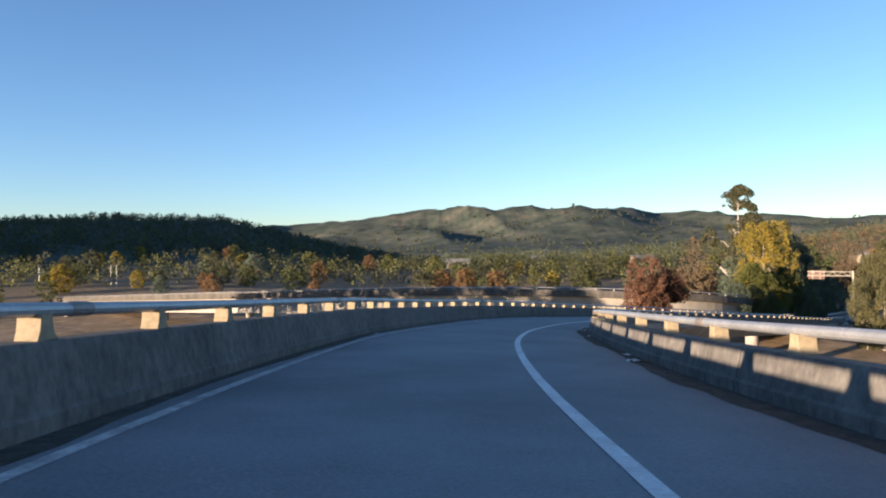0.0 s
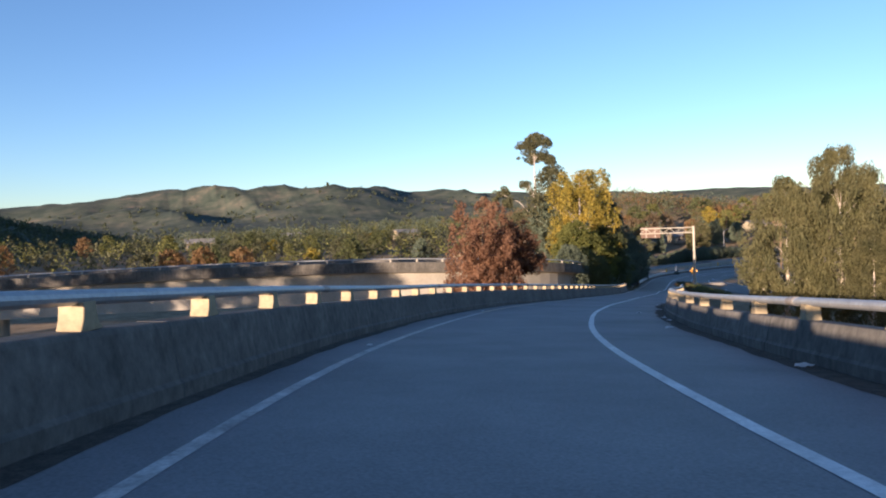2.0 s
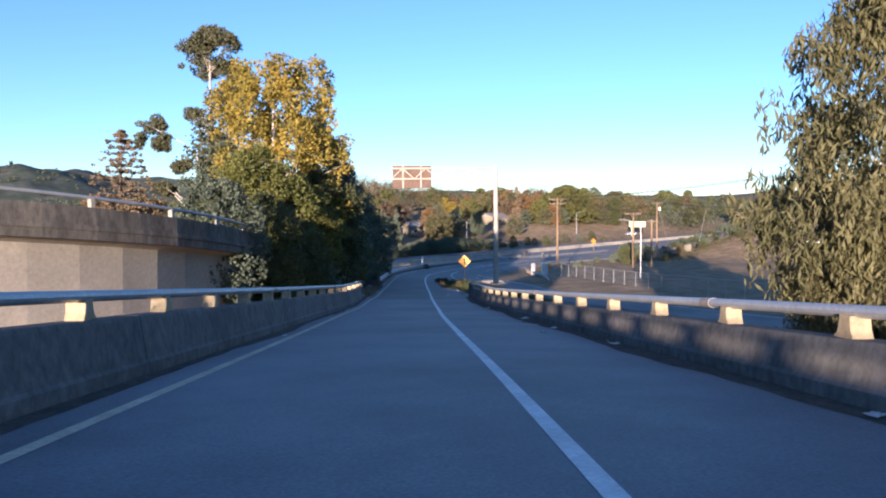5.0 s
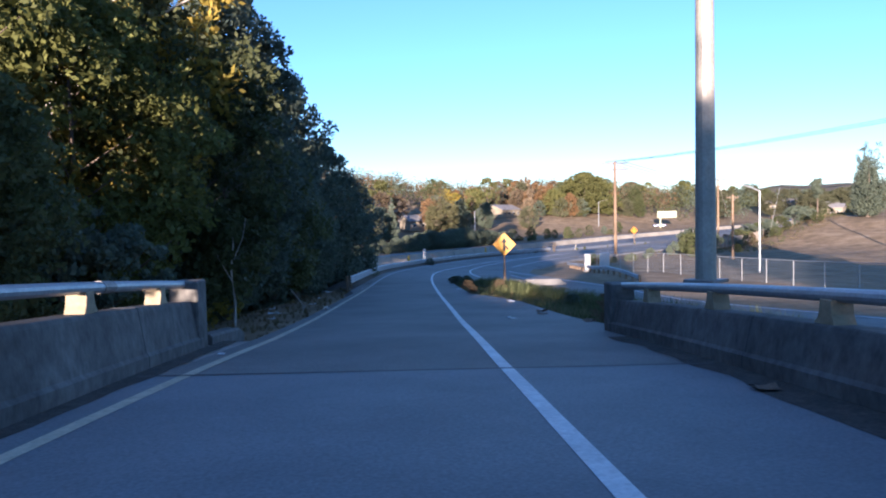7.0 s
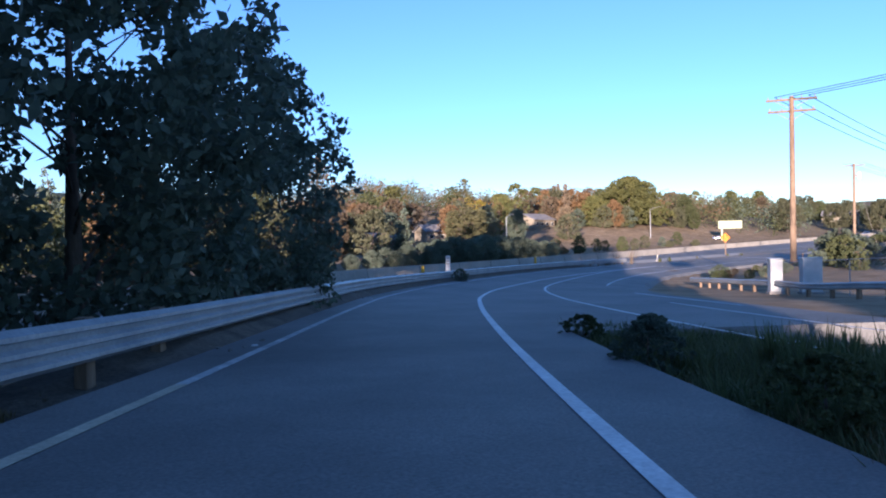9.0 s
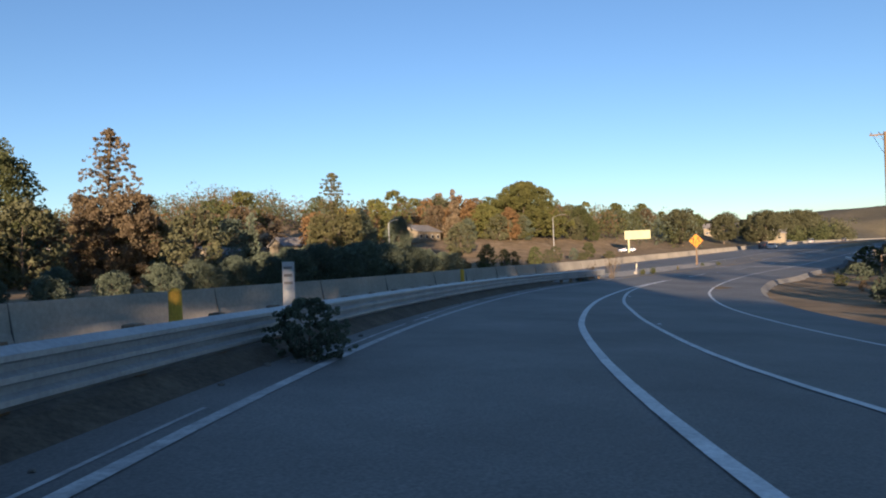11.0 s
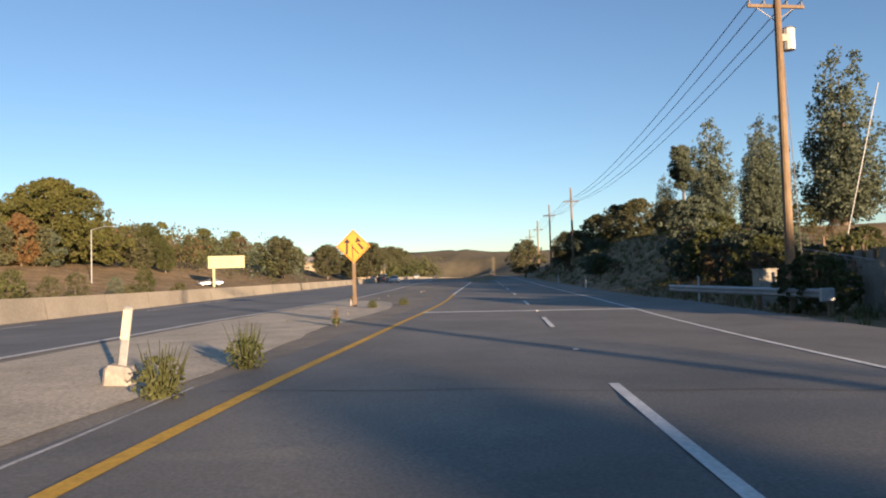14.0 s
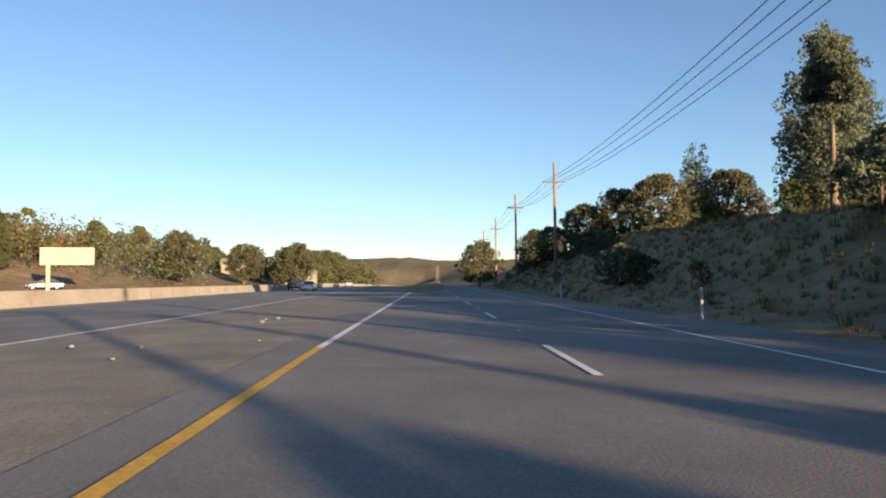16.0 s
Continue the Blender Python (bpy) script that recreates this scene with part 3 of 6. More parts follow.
free_stripe(9.9, 0.12, "white lane dash near the freeway edge", dashed=True, first=180)
free_stripe(6.4, 0.12, "white lane dash on the freeway", dashed=True)
free_stripe(2.1, 0.12, "thin white line near the barrier")
# the freeway's near edge, closing on the ramp's lane


def near_edge(t, in_by=0.0):
    a = place(t, left_line(t) - 0.7)
    y = float(np.interp(a.x, [q[0] for q in NEAR_EDGE], [q[1] for q in NEAR_EDGE]))
    z = max(float(np.interp(a.x, free_p[:, 0], free_p[:, 2])) + 0.05, 0.24)
    return Vector((a.x, y - in_by, z)) if y > a.y else Vector((a.x, a.y - in_by, a.z))


gore_v, gore_f, line_v, line_f = [], [], [], []
for t in stations(13.75, 24, 0.1):
    n = len(gore_v)
    gore_v += [near_edge(t) + Vector((0, 0.1, 0.004)), place(t, left_line(t) - 0.68, 0.002)]
    line_v += [near_edge(t) + Vector((0, 0.0, 0.012)), near_edge(t, 0.17) + Vector((0, 0, 0.012))]
    if n:
        gore_f.append((n - 2, n - 1, n + 1, n))
        line_f.append((n - 2, n - 1, n + 1, n))
sand_v, sand_f = [], []
for t in stations(13.95, 16.35, 0.04):
    n = len(sand_v)
    inner = np.interp(t, [13.95, 14.2, 14.6, 15.0, 15.7, 16.1, 16.35], [1.9, 1.0, 1.15, 1.8, 1.85, 2.8, 5.0]) + 0.12 * noise.noise(Vector((t * 9.0, 2.0, 0)))
    g0, g1 = near_edge(t) + Vector((0, 0.1, 0.004)), place(t, left_line(t) - 0.68, 0.002)
    wide = max(0.5, (g0 - g1).length)
    ua = (0.55 + 0.12 * noise.noise(Vector((t * 7.0, 5.0, 0)))) / wide
    ub = max(ua + 0.01, 1 - (inner - 0.68) / wide)
    a, b = g0.lerp(g1, ua) + Vector((0, 0, 0.009)), g0.lerp(g1, ub) + Vector((0, 0, 0.009))
    sand_v += [a, b]
    if n:
        sand_f.append((n - 2, n - 1, n + 1, n))
tagged(part("sandy_patch", (sand_v, sand_f), SAND), "pale sandy dirt washed over the paved wedge", "dirt", kind="structure")
tagged(part("freeway_line", (line_v, line_f), PAINT_WHITE), "white edge line of the freeway beside the paved wedge", "road marking", kind="structure")
tagged(part("gore_pavement", (gore_v, gore_f), GORE), "pale gritty paved wedge between the two roads", "pavement", kind="structure")


def verge_row(t):
    a = left_line(t) - 0.72
    k = np.interp(t, [9.2, 9.6, 13.2, 13.75], [0.2, 1.0, 1.0, 0.2]) * (1 + 0.3 * noise.noise(Vector((t * 2.3, 0, 7))))
    s = float(np.interp(t, [9.2, 9.6, 13.4, 13.78], [-0.5, 0.0, 0.0, -0.5]))
    return [(a - 2.6, -0.3 + s), (a - 1.6, 0.12 * k + s), (a - 0.9, 0.24 * k + s), (a - 0.35, 0.15 * k + s), (a, 0.004 + s * 0.1)]


vv, ff = sweep(stations(9.2, 13.78, 0.05), verge_row, closed=False)
tagged(part("verge_dirt", (vv, ff), DIRT), "dark dirt verge under the guardrail", "verge", kind="structure")


def gutter(t0, t1, wall, side, wide, seed):
    """Dark grit gathered along the foot of a wall, with a ragged edge."""
    def row(t):
        w = wide * (0.75 + 0.55 * noise.noise(Vector((t * 3.1, seed, 0))) + 0.25 * noise.noise(Vector((t * 17.0, seed, 4))))
        a, b = wall(t), wall(t) - side * max(0.06, w)
        return [(min(a, b), 0.0155), (max(a, b), 0.0155)]
    vv, ff = sweep(stations(t0, t1, 0.02), row, closed=False)
    tagged(part("gutter_grit", (vv, ff), GRIT), "dark grit and leaf litter along the wall's foot", "grit", kind="stuff")


gutter(-2.5, 7.7, barrier_left, -1, 0.34, 1.0)
gutter(-2.5, 7.65, barrier_right, 1, 0.5, 2.0)


# ---- parapets with steel tube rails ----
def post_mesh():
    """A cast post, wide and flared at the foot, with a saddle under the rail."""
    bm = bmesh.new()
    outline = [(-0.17, 0), (-0.145, 0.02), (-0.105, 0.1), (-0.09, 0.19), (-0.095, 0.235), (0.085, 0.235), (0.088, 0.19), (0.1, 0.11), (0.125, 0.05), (0.165, 0.018), (0.18, 0)]
    a = [bm.verts.new((-0.1, y, z)) for y, z in outline]
    b = [bm.verts.new((0.12, y * 0.92, z)) for y, z in outline]
    n = len(outline)
    bm.faces.new(a), bm.faces.new(b[::-1])
    for i in range(n):
        bm.faces.new((a[i], b[i], b[(i + 1) % n], a[(i + 1) % n]))
    bmesh.ops.recalc_face_normals(bm, faces=bm.faces)
    bmesh.ops.bevel(bm, geom=bm.edges[:], offset=0.006, segments=1, affect="EDGES")
    me = bpy.data.meshes.new("post")
    bm.to_mesh(me)
    bm.free()
    me.materials.append(POST_PAINT)
    return me


RAIL_POST = post_mesh()


def parapet(side, t0, t1, low, anchor, gap):
    """A wall with a stepped toe, a tube rail on posts every gap metres, one of them at the anchor's station; low is how far it stands under the other's height."""
    edge = barrier_left if side < 0 else barrier_right
    top = empty("bridge_parapet")
    tagged(top, "stained concrete bridge parapet with a steel tube rail on posts", "parapet", group="parapets of the ramp")
    hw = 0.76 - low
    prof = [(0.0, 0.0), (0.0, 0.16), (0.035, 0.2), (0.11, hw - 0.05), (0.125, hw - 0.012), (0.14, hw), (0.43, hw), (0.45, hw - 0.03), (0.45, 0.0)]
    ts = stations(t0, t1, 0.08)
    part("wall", sweep(ts, lambda t: [(edge(t) + side * o, u) for o, u in prof][::side]), CONCRETE_DARK, top, "dark stained concrete wall")
    ring = [(0.28 + 0.085 * math.cos(a), hw + 0.265 + 0.066 * math.sin(a)) for a in np.linspace(0, 2 * math.pi, 13)[:-1]]
    part("rail", sweep(ts, lambda t: [(edge(t) + side * o, u) for o, u in ring]), STEEL, top, "oval steel tube rail")
    fine = stations(t0 + 0.02, t1 - 0.02, 0.005)
    spots = [place(t, edge(t) + side * 0.28) for t in fine]
    run = np.concatenate([[0.0], np.cumsum([(b - a).length for a, b in zip(spots, spots[1:])])])
    first = float(np.interp(anchor, fine, run)) % gap
    for d in np.arange(first, run[-1], gap):
        t = float(np.interp(d, run, fine))
        ob = part("post", RAIL_POST, None, top)
        ob.matrix_basis = Matrix.Translation(place(t, edge(t) + side * 0.27, hw - 0.004)) @ pose(0, 0, 0, 0, 0, heading(t)) @ Matrix.Diagonal((side, 1, 1, 1))
    for d in np.arange(first + gap * 0.5, run[-1], gap * 2):
        tj = float(np.interp(d, run, fine))
        proud = [(o - 0.003 if o < 0.2 else o + 0.003, u + (0.003 if u > 0.3 else 0)) for o, u in prof]
        part("joint", sweep([tj, tj + 0.0012], lambda t: [(edge(t) + side * o, u) for o, u in proud][::side]), CRACK, top)
    for d in np.arange(first + gap * 3.2, run[-1], gap * 5):
        tj = float(np.interp(d, run, fine))
        sleeve = [(0.28 + 0.092 * math.cos(a), hw + 0.265 + 0.073 * math.sin(a)) for a in np.linspace(0, 2 * math.pi, 13)[:-1]]
        part("rail_sleeve", sweep([tj, tj + 0.018], lambda t: [(edge(t) + side * o, u) for o, u in sleeve]), STEEL_DARK, top, "dull rail joint sleeve")
    ob = part("end_block", box((0, 0, (hw + 0.33) / 2 - 0.1), (0.44, 0.5, hw + 0.53), bevel=0.025), CONCRETE_DARK, top, "square concrete end block")
    ob.matrix_basis = Matrix.Translation(place(t1, edge(t1) + side * 0.23, 0.0)) @ pose(0, 0, 0, 0, 0, heading(t1))
    return top


parapet(-1, -2.5, 7.63, 0.0, 4.339, 2.42)
parapet(1, -2.5, 7.73, 0.16, 4.499, 2.6)
kerb = [(0.02, -0.2), (0.02, 0.14), (0.06, 0.18), (0.3, 0.18), (0.34, 0.14), (0.34, -0.2)]
v, f = sweep(stations(7.66, 7.79, 0.02), lambda t: [(barrier_left(7.63) - o, u * (1 if t < 7.78 else 0.5)) for o, u in kerb][::-1])
tagged(part("end_kerb", (v, f), CONCRETE_DARK), "low broken concrete kerb past the parapet's end", "kerb", kind="structure")

# ---- the neighbouring ramp ----
OTHER = smooth_line([(-120, 218, 4.5), (-60, 160, 8.2), (-20, 125, 10.4), (2, 113.5, 11.0), (20, 108.2, 10.85), (29, 106.8, 10.5), (38.3, 107.6, 9.95), (46.2, 111.2, 9.15), (52.2, 118.2, 8.15), (54.4, 127.9, 7.25), (52.6, 140.5, 6.8), (46, 156, 6.5), (34, 172, 6.4)], 1.5)
other = tagged(empty("neighbour_ramp"), "curving concrete flyover ramp with stained parapet and rail", "bridge")
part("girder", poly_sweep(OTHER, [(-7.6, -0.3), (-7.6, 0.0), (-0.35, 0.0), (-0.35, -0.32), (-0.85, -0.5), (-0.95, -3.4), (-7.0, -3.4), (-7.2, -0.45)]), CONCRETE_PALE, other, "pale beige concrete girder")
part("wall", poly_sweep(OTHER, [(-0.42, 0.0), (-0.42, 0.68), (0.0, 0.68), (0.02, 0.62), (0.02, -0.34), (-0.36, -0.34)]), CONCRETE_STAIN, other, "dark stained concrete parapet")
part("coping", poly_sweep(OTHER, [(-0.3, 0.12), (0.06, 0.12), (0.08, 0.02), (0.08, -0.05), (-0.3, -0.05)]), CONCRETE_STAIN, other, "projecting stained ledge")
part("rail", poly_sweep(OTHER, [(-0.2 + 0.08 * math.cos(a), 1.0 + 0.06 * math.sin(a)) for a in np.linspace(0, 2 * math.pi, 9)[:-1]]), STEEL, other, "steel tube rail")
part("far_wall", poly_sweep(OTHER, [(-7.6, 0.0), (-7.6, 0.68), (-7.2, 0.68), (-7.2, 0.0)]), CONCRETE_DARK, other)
bm = box((0, 0, 0.15), (0.16, 0.2, 0.34), bevel=0.03)
post_me = bpy.data.meshes.new("post")
bm.to_mesh(post_me)
bm.free()
post_me.materials.append(CONCRETE_PALE)
joint_me = bpy.data.meshes.new("joint")
bm = box((0, 0, 0.2), (0.03, 0.025, 0.92))
bm.to_mesh(joint_me)
bm.free()
joint_me.materials.append(CONCRETE_DARK)
for i in range(0, len(OTHER) - 1, 2):
    d = OTHER[min(i + 1, len(OTHER) - 1)] - OTHER[i]
    turn = math.degrees(math.atan2(-d[0], d[1]))
    nrm = Vector((d[1], -d[0], 0)).normalized()
    ob = part("post", post_me, None, other)
    ob.matrix_basis = Matrix.Translation(Vector(OTHER[i]) - nrm * 0.2 + Vector((0, 0, 0.67))) @ pose(0, 0, 0, 0, 0, turn)
for k in range(20, len(OTHER) - 6, 24):
    d = OTHER[k + 1] - OTHER[k]
    turn = math.degrees(math.atan2(-d[0], d[1]))
    nrm = Vector((d[1], -d[0], 0)).normalized()
    c = Vector(OTHER[k]) - nrm * 3.9
    gz = ground_z(c.x, c.y)
    part("pier", add_rod(bmesh.new(), (c.x, c.y, gz - 0.5), (c.x, c.y, c.z - 3.3), 0.75, n=16), CONCRETE_PALE, other, "round concrete pier")

# ---- the freeway's barrier ----
fb = tagged(empty("freeway_barrier"), "long pale concrete barrier along the freeway", "barrier")
part("wall", poly_sweep([p for p in FREEWAY if p[0] > 60], [(-0.3, 0.0), (-0.2, 0.25), (-0.1, 0.95), (0.1, 0.95), (0.2, 0.25), (0.3, 0.0)]), CONCRETE_PALE, fb)
joint_me = bpy.data.meshes.new("joint")
bm = box((0, 0, 0.48), (0.6, 0.02, 0.975))
for vtx in bm.verts:
    vtx.co.x *= 1.02 if vtx.co.z < 0.4 else 0.345
bm.to_mesh(joint_me)
bm.free()
joint_me.materials.append(CONCRETE_DARK)
for p, q in zip(FREEWAY, FREEWAY[1:]):
    if 95 < p[0] < 420:
        ob = part("joint", joint_me, None, fb)
        ob.matrix_basis = Matrix.Translation(Vector(p)) @ pose(0, 0, 0, 0, 0, math.degrees(math.atan2(-(q - p)[0], (q - p)[1])))
v, f = poly_sweep([p for p in SIDE_ROAD if p[1] > 100][:-4], [(2.32, 0.012), (2.44, 0.012)], closed=False)
tagged(part("side_road_line", (v, f), PAINT_WHITE), "white edge line of the side road", "road marking", kind="structure")


for t in (-1.6, 0.4, 2.2, 4.0, 5.4):
    c = place(t, (barrier_left(t) + barrier_right(t)) / 2, -1.55)
    gz = ground_z(c.x, c.y)
    tagged(part("ramp_pier", add_rod(bmesh.new(), (c.x, c.y, gz - 0.5), (c.x, c.y, c.z), 0.8, n=18), CONCRETE), "round concrete pier under the ramp deck", "bridge pier", group="piers of the ramp")


def crack(points, width, label="dark sealed crack across the asphalt"):
    """A thin dark sealed crack through points of (station, offset)."""
    pts = [place(t, o, 0.019) for t, o in points]
    vv, ff = poly_sweep(pts, [(-width / 2, 0.0), (width / 2, 0.0)], closed=False)
    return tagged(part("crack_seal", (vv, ff), CRACK), label, "road crack", kind="structure")


rng_c = np.random.default_rng(4)
for t in np.arange(13.6, 22, 0.42):
    o = np.linspace(left_line(t) - 0.4, edge_line(t) + rng_c.uniform(-2, 1.5), 9)
    k = np.cumsum(rng_c.normal(0, 0.006, 9)) + rng_c.normal(0, 0.02) * np.linspace(0, 1, 9)
    crack([(t + a, b) for a, b in zip(k, o)], rng_c.uniform(0.012, 0.03))
for t in (4.62, 4.66, 7.44):
    crack([(t, o) for o in np.linspace(barrier_left(t) + 0.1, barrier_right(t) - 0.1, 8)], 0.05, "dark expansion joint across the ramp")

# ---- trees ----
def leaf_cloud(rng, centres, radii, n, size, flat=0.75, hang=0.0, thin=0.55):
    """Verts and faces of n small leaves gathered in clumps."""
    centres, radii = np.array(centres), np.array(radii)
    w = radii**2
    pick = rng.choice(len(centres), n, p=w / w.sum())
    d = rng.normal(size=(n, 3))
    d /= np.linalg.norm(d, axis=1)[:, None]
    rr = radii[pick] * rng.uniform(0.35, 1.0, n) ** 0.6
    pos = centres[pick] + d * rr[:, None] * np.array([1, 1, flat])
    a = rng.normal(size=(n, 3)) + d * 0.4
    a[:, 2] -= hang
    a /= np.linalg.norm(a, axis=1)[:, None]
    b = np.cross(a, rng.normal(size=(n, 3)))
    b /= np.linalg.norm(b, axis=1)[:, None] + 1e-9
    s = size * rng.uniform(0.6, 1.4, n)[:, None]
    v = np.stack([pos - a * s, pos + b * s * thin, pos + a * s, pos - b * s * thin], 1).reshape(-1, 3)
    f = np.arange(n * 4).reshape(n, 4)
    return v, f


def quick_mesh(name, v, f, mat):
    me = bpy.data.meshes.new(name)
    n, k = f.shape
    me.vertices.add(len(v))
    me.vertices.foreach_set("co", np.asarray(v, np.float32).ravel())
    me.loops.add(n * k)
    me.loops.foreach_set("vertex_index", f.astype(np.int32).ravel())
    me.polygons.add(n)
    me.polygons.foreach_set("loop_start", np.arange(0, n * k, k, dtype=np.int32))
    me.polygons.foreach_set("loop_total", np.full(n, k, dtype=np.int32))
    me.update(calc_edges=True)
    me.materials.append(mat)
    return me


def limb_mesh(limbs, mat, n=6):
    """One mesh of tapered, bent limbs; each limb is a list of (point, radius)."""
    verts, faces = [], []
    for limb in limbs:
        base = len(verts)
        for i, (p, r) in enumerate(limb):
            q = Vector(limb[min(i + 1, len(limb) - 1)][0]) - Vector(limb[max(i - 1, 0)][0])
            rot = q.to_track_quat("Z", "Y").to_matrix()
            for k in range(n):
                a = 2 * math.pi * k / n
                verts.append(Vector(p) + rot @ Vector((r * math.cos(a), r * math.sin(a), 0)))
        for i in range(len(limb) - 1):
            for k in range(n):
                a, b = base + i * n + k, base + i * n + (k + 1) % n
                faces.append((a, b, b + n, a + n))
        faces.append(tuple(range(base + (len(limb) - 1) * n, base + len(limb) * n)))
    return mesh_of("trunk", verts, faces, mat, smooth=True)


def grow(kind, h, r, seed, low=0.15, leaves=9000, size=0.16, foliage="green", bark=None, clumps=60, sprig=0.0, gaps=0.2, lobes=(), thin=0.55):
    """A tree's trunk and crown meshes. kind: round, dome, cone, tiers (a conifer with bare whorls above), oval (upright egg), weep (hanging sprays), lobes (clumps on bare limbs), tall, multi (several upright tips), bush."""
    rng = np.random.default_rng(seed)
    cs, rs = [], []
    trunk_r = 0.016 * h + 0.03
    sprig = sprig or 0.052 * h
    want, tries = clumps * (5 if clumps < 200 else 3), 0
    while len(cs) < want and tries < want * 6:
        tries += 1
        u, ang = rng.uniform(0, 1), rng.uniform(0, 2 * math.pi)
        ax = ay = 0.0
        if kind == "multi":
            tip = tries % 9
            ta, tr = tip * 2.4 + seed, (0.0 if tip == 0 else r * (0.36 + 0.2 * (tip % 3) / 2))
            th = (1.0, 0.78, 0.96, 0.7, 0.88, 0.74, 0.92, 0.62, 0.83)[tip]
            z = low + (th - low) * (1 - (1 - u) ** 0.7)
            v = (z - low) / (th - low)
            wide = r * 0.68 * (1 - v) ** 0.78 * min(1.0, 0.55 + 3 * v) + 0.09 * r
            ax, ay = tr * math.cos(ta) * (0.6 + 0.4 * min(1, v * 2)), tr * math.sin(ta) * (0.6 + 0.4 * min(1, v * 2))
        else:
            z = low + (1 - low) * (u if kind != "cone" else 1 - (1 - u) ** 0.62)
            v = (z - low) / (1 - low)
            if kind == "tiers":
                wide = r * min(1.0, 1.42 * (1 - v) ** 0.55)
                if v > 0.56:
                    whorl = round(v * 27) / 27
                    ang = (int(rng.integers(0, 8)) + 0.4 * (whorl * 27 % 3)) * 0.785 + rng.normal(0, 0.05)
                    z = low + (1 - low) * min(0.985, whorl + rng.normal(0, 0.0035))
            elif kind == "dome":
                wide = r * min(1.0, 1.18 * (1 - v) ** 0.5) * (0.9 + 0.1 * math.cos(v * 30))
            elif kind == "cone":
                wide = r * (1 - v) ** 0.9 * (0.82 + 0.18 * math.cos(v * 60)) + 0.02 * r
            elif kind == "oval":
                wide = r * math.sin(math.pi * min(0.99, v * 0.66 + 0.2)) ** 0.55
            elif kind == "tall":
                wide = r * math.sin(math.pi * min(0.95, max(0.06, v))) ** 0.6
            else:
                wide = r * math.sin(math.pi * min(0.975, v * 0.84 + 0.135)) ** 0.62
        lobe = noise.noise(Vector((2.1 * math.cos(ang) + seed, 2.1 * math.sin(ang), z * h * 0.32)))
        k = wide * (1 + 0.42 * lobe) * rng.uniform(0.12, 1.0) ** 0.45
        if kind == "tiers":
            k = wide * (1 + 0.2 * lobe) * (rng.uniform(0.05, 1.0) if v > 0.56 else rng.uniform(0.12, 1.0) ** 0.4)
        p = (ax + k * math.cos(ang), ay + k * math.sin(ang), z * h + (-0.12 * k if kind == "cone" else 0))
        if kind == "lobes":
            lx, ly, lz, lr = lobes[tries % len(lobes)]
            q = rng.normal(size=3)
            q *= lr * rng.uniform(0.2, 1.0) ** 0.5 / np.linalg.norm(q)
            p = (lx + q[0], ly + q[1], lz + q[2] * 0.75)
        if noise.noise(Vector((p[0] * 0.55 + seed, p[1] * 0.55, p[2] * 0.55))) < gaps - 0.42:
            continue
        cs.append(p)
        rs.append(sprig * rng.uniform(0.55, 1.3) * (1.15 - 0.55 * v if kind in ("cone", "multi") else 0.42 if kind == "tiers" and v > 0.56 else 1.0))
    limbs = []
    bend = rng.normal(0, 0.012 * h, (2,))
    top = 0.8 if kind == "multi" else 0.95 if kind in ("cone", "tiers", "tall", "oval") else 0.86 if kind == "lobes" else 0.72
    stem = [((bend[0] * math.sin(3 * q), bend[1] * math.sin(2.3 * q), q * h * top), trunk_r * (1.12 - q) + 0.01) for q in np.linspace(0, 1, 7)]
    stem[0] = ((0, 0, -0.4), trunk_r * 1.5)
    limbs.append(stem)
    n_limb = 150 if kind == "tiers" else 70 if kind == "cone" else 26 if h > 4 else 14
    for i in range(0, len(cs), max(1, len(cs) // n_limb)):
        c = np.array(cs[i])
        rise = 0.0 if kind in ("cone", "tiers") else 0.5 * math.hypot(c[0], c[1]) / h + 0.06
        q = max(0.08, min(0.97, (c[2] / h - rise) / top))
        if h > 4 and c[2] < 0.25 * h and kind not in ("cone", "tiers"):
            continue
        j = q * 6
        k0 = min(5, int(j))
        s0 = np.array(stem[k0][0]) * (1 - (j - k0)) + np.array(stem[k0 + 1][0]) * (j - k0)
        rr = trunk_r * (1.1 - q) * 0.34
        mid = s0 * 0.45 + c * 0.55 + np.array([rng.normal(0, 0.02) * h, rng.normal(0, 0.02) * h, 0.015 * h])
        limbs.append([(s0, rr), (mid, rr * 0.55), (c, rr * 0.18 + 0.005)])
    v, f = leaf_cloud(rng, cs, rs, leaves, size, flat=1.25 if kind in ("multi", "oval") else 1.7 if kind == "weep" else 0.8, hang=2.2 if kind == "weep" else 0.5 if kind in ("tall", "lobes") else -0.6 if kind == "multi" else 0.2, thin=thin)
    return limb_mesh(limbs, bark or BARK, 6 if h > 6 else 5), quick_mesh("crown", v, f, LEAF[foliage])


def plant(meshes, x, y, label, name="tree", category="tree", z=None, turn=0.0, scale=1.0, group="", names=("trunk", "crown")):
    top = empty(name, Matrix.Translation((x, y, ground_z(x, y) if z is None else z)) @ pose(0, 0, 0, 0, 0, turn) @ Matrix.Scale(scale, 4))
    for nm, me in zip(names, meshes):
        part(nm, me, None, top)
    return tagged(top, label, category, group=group)



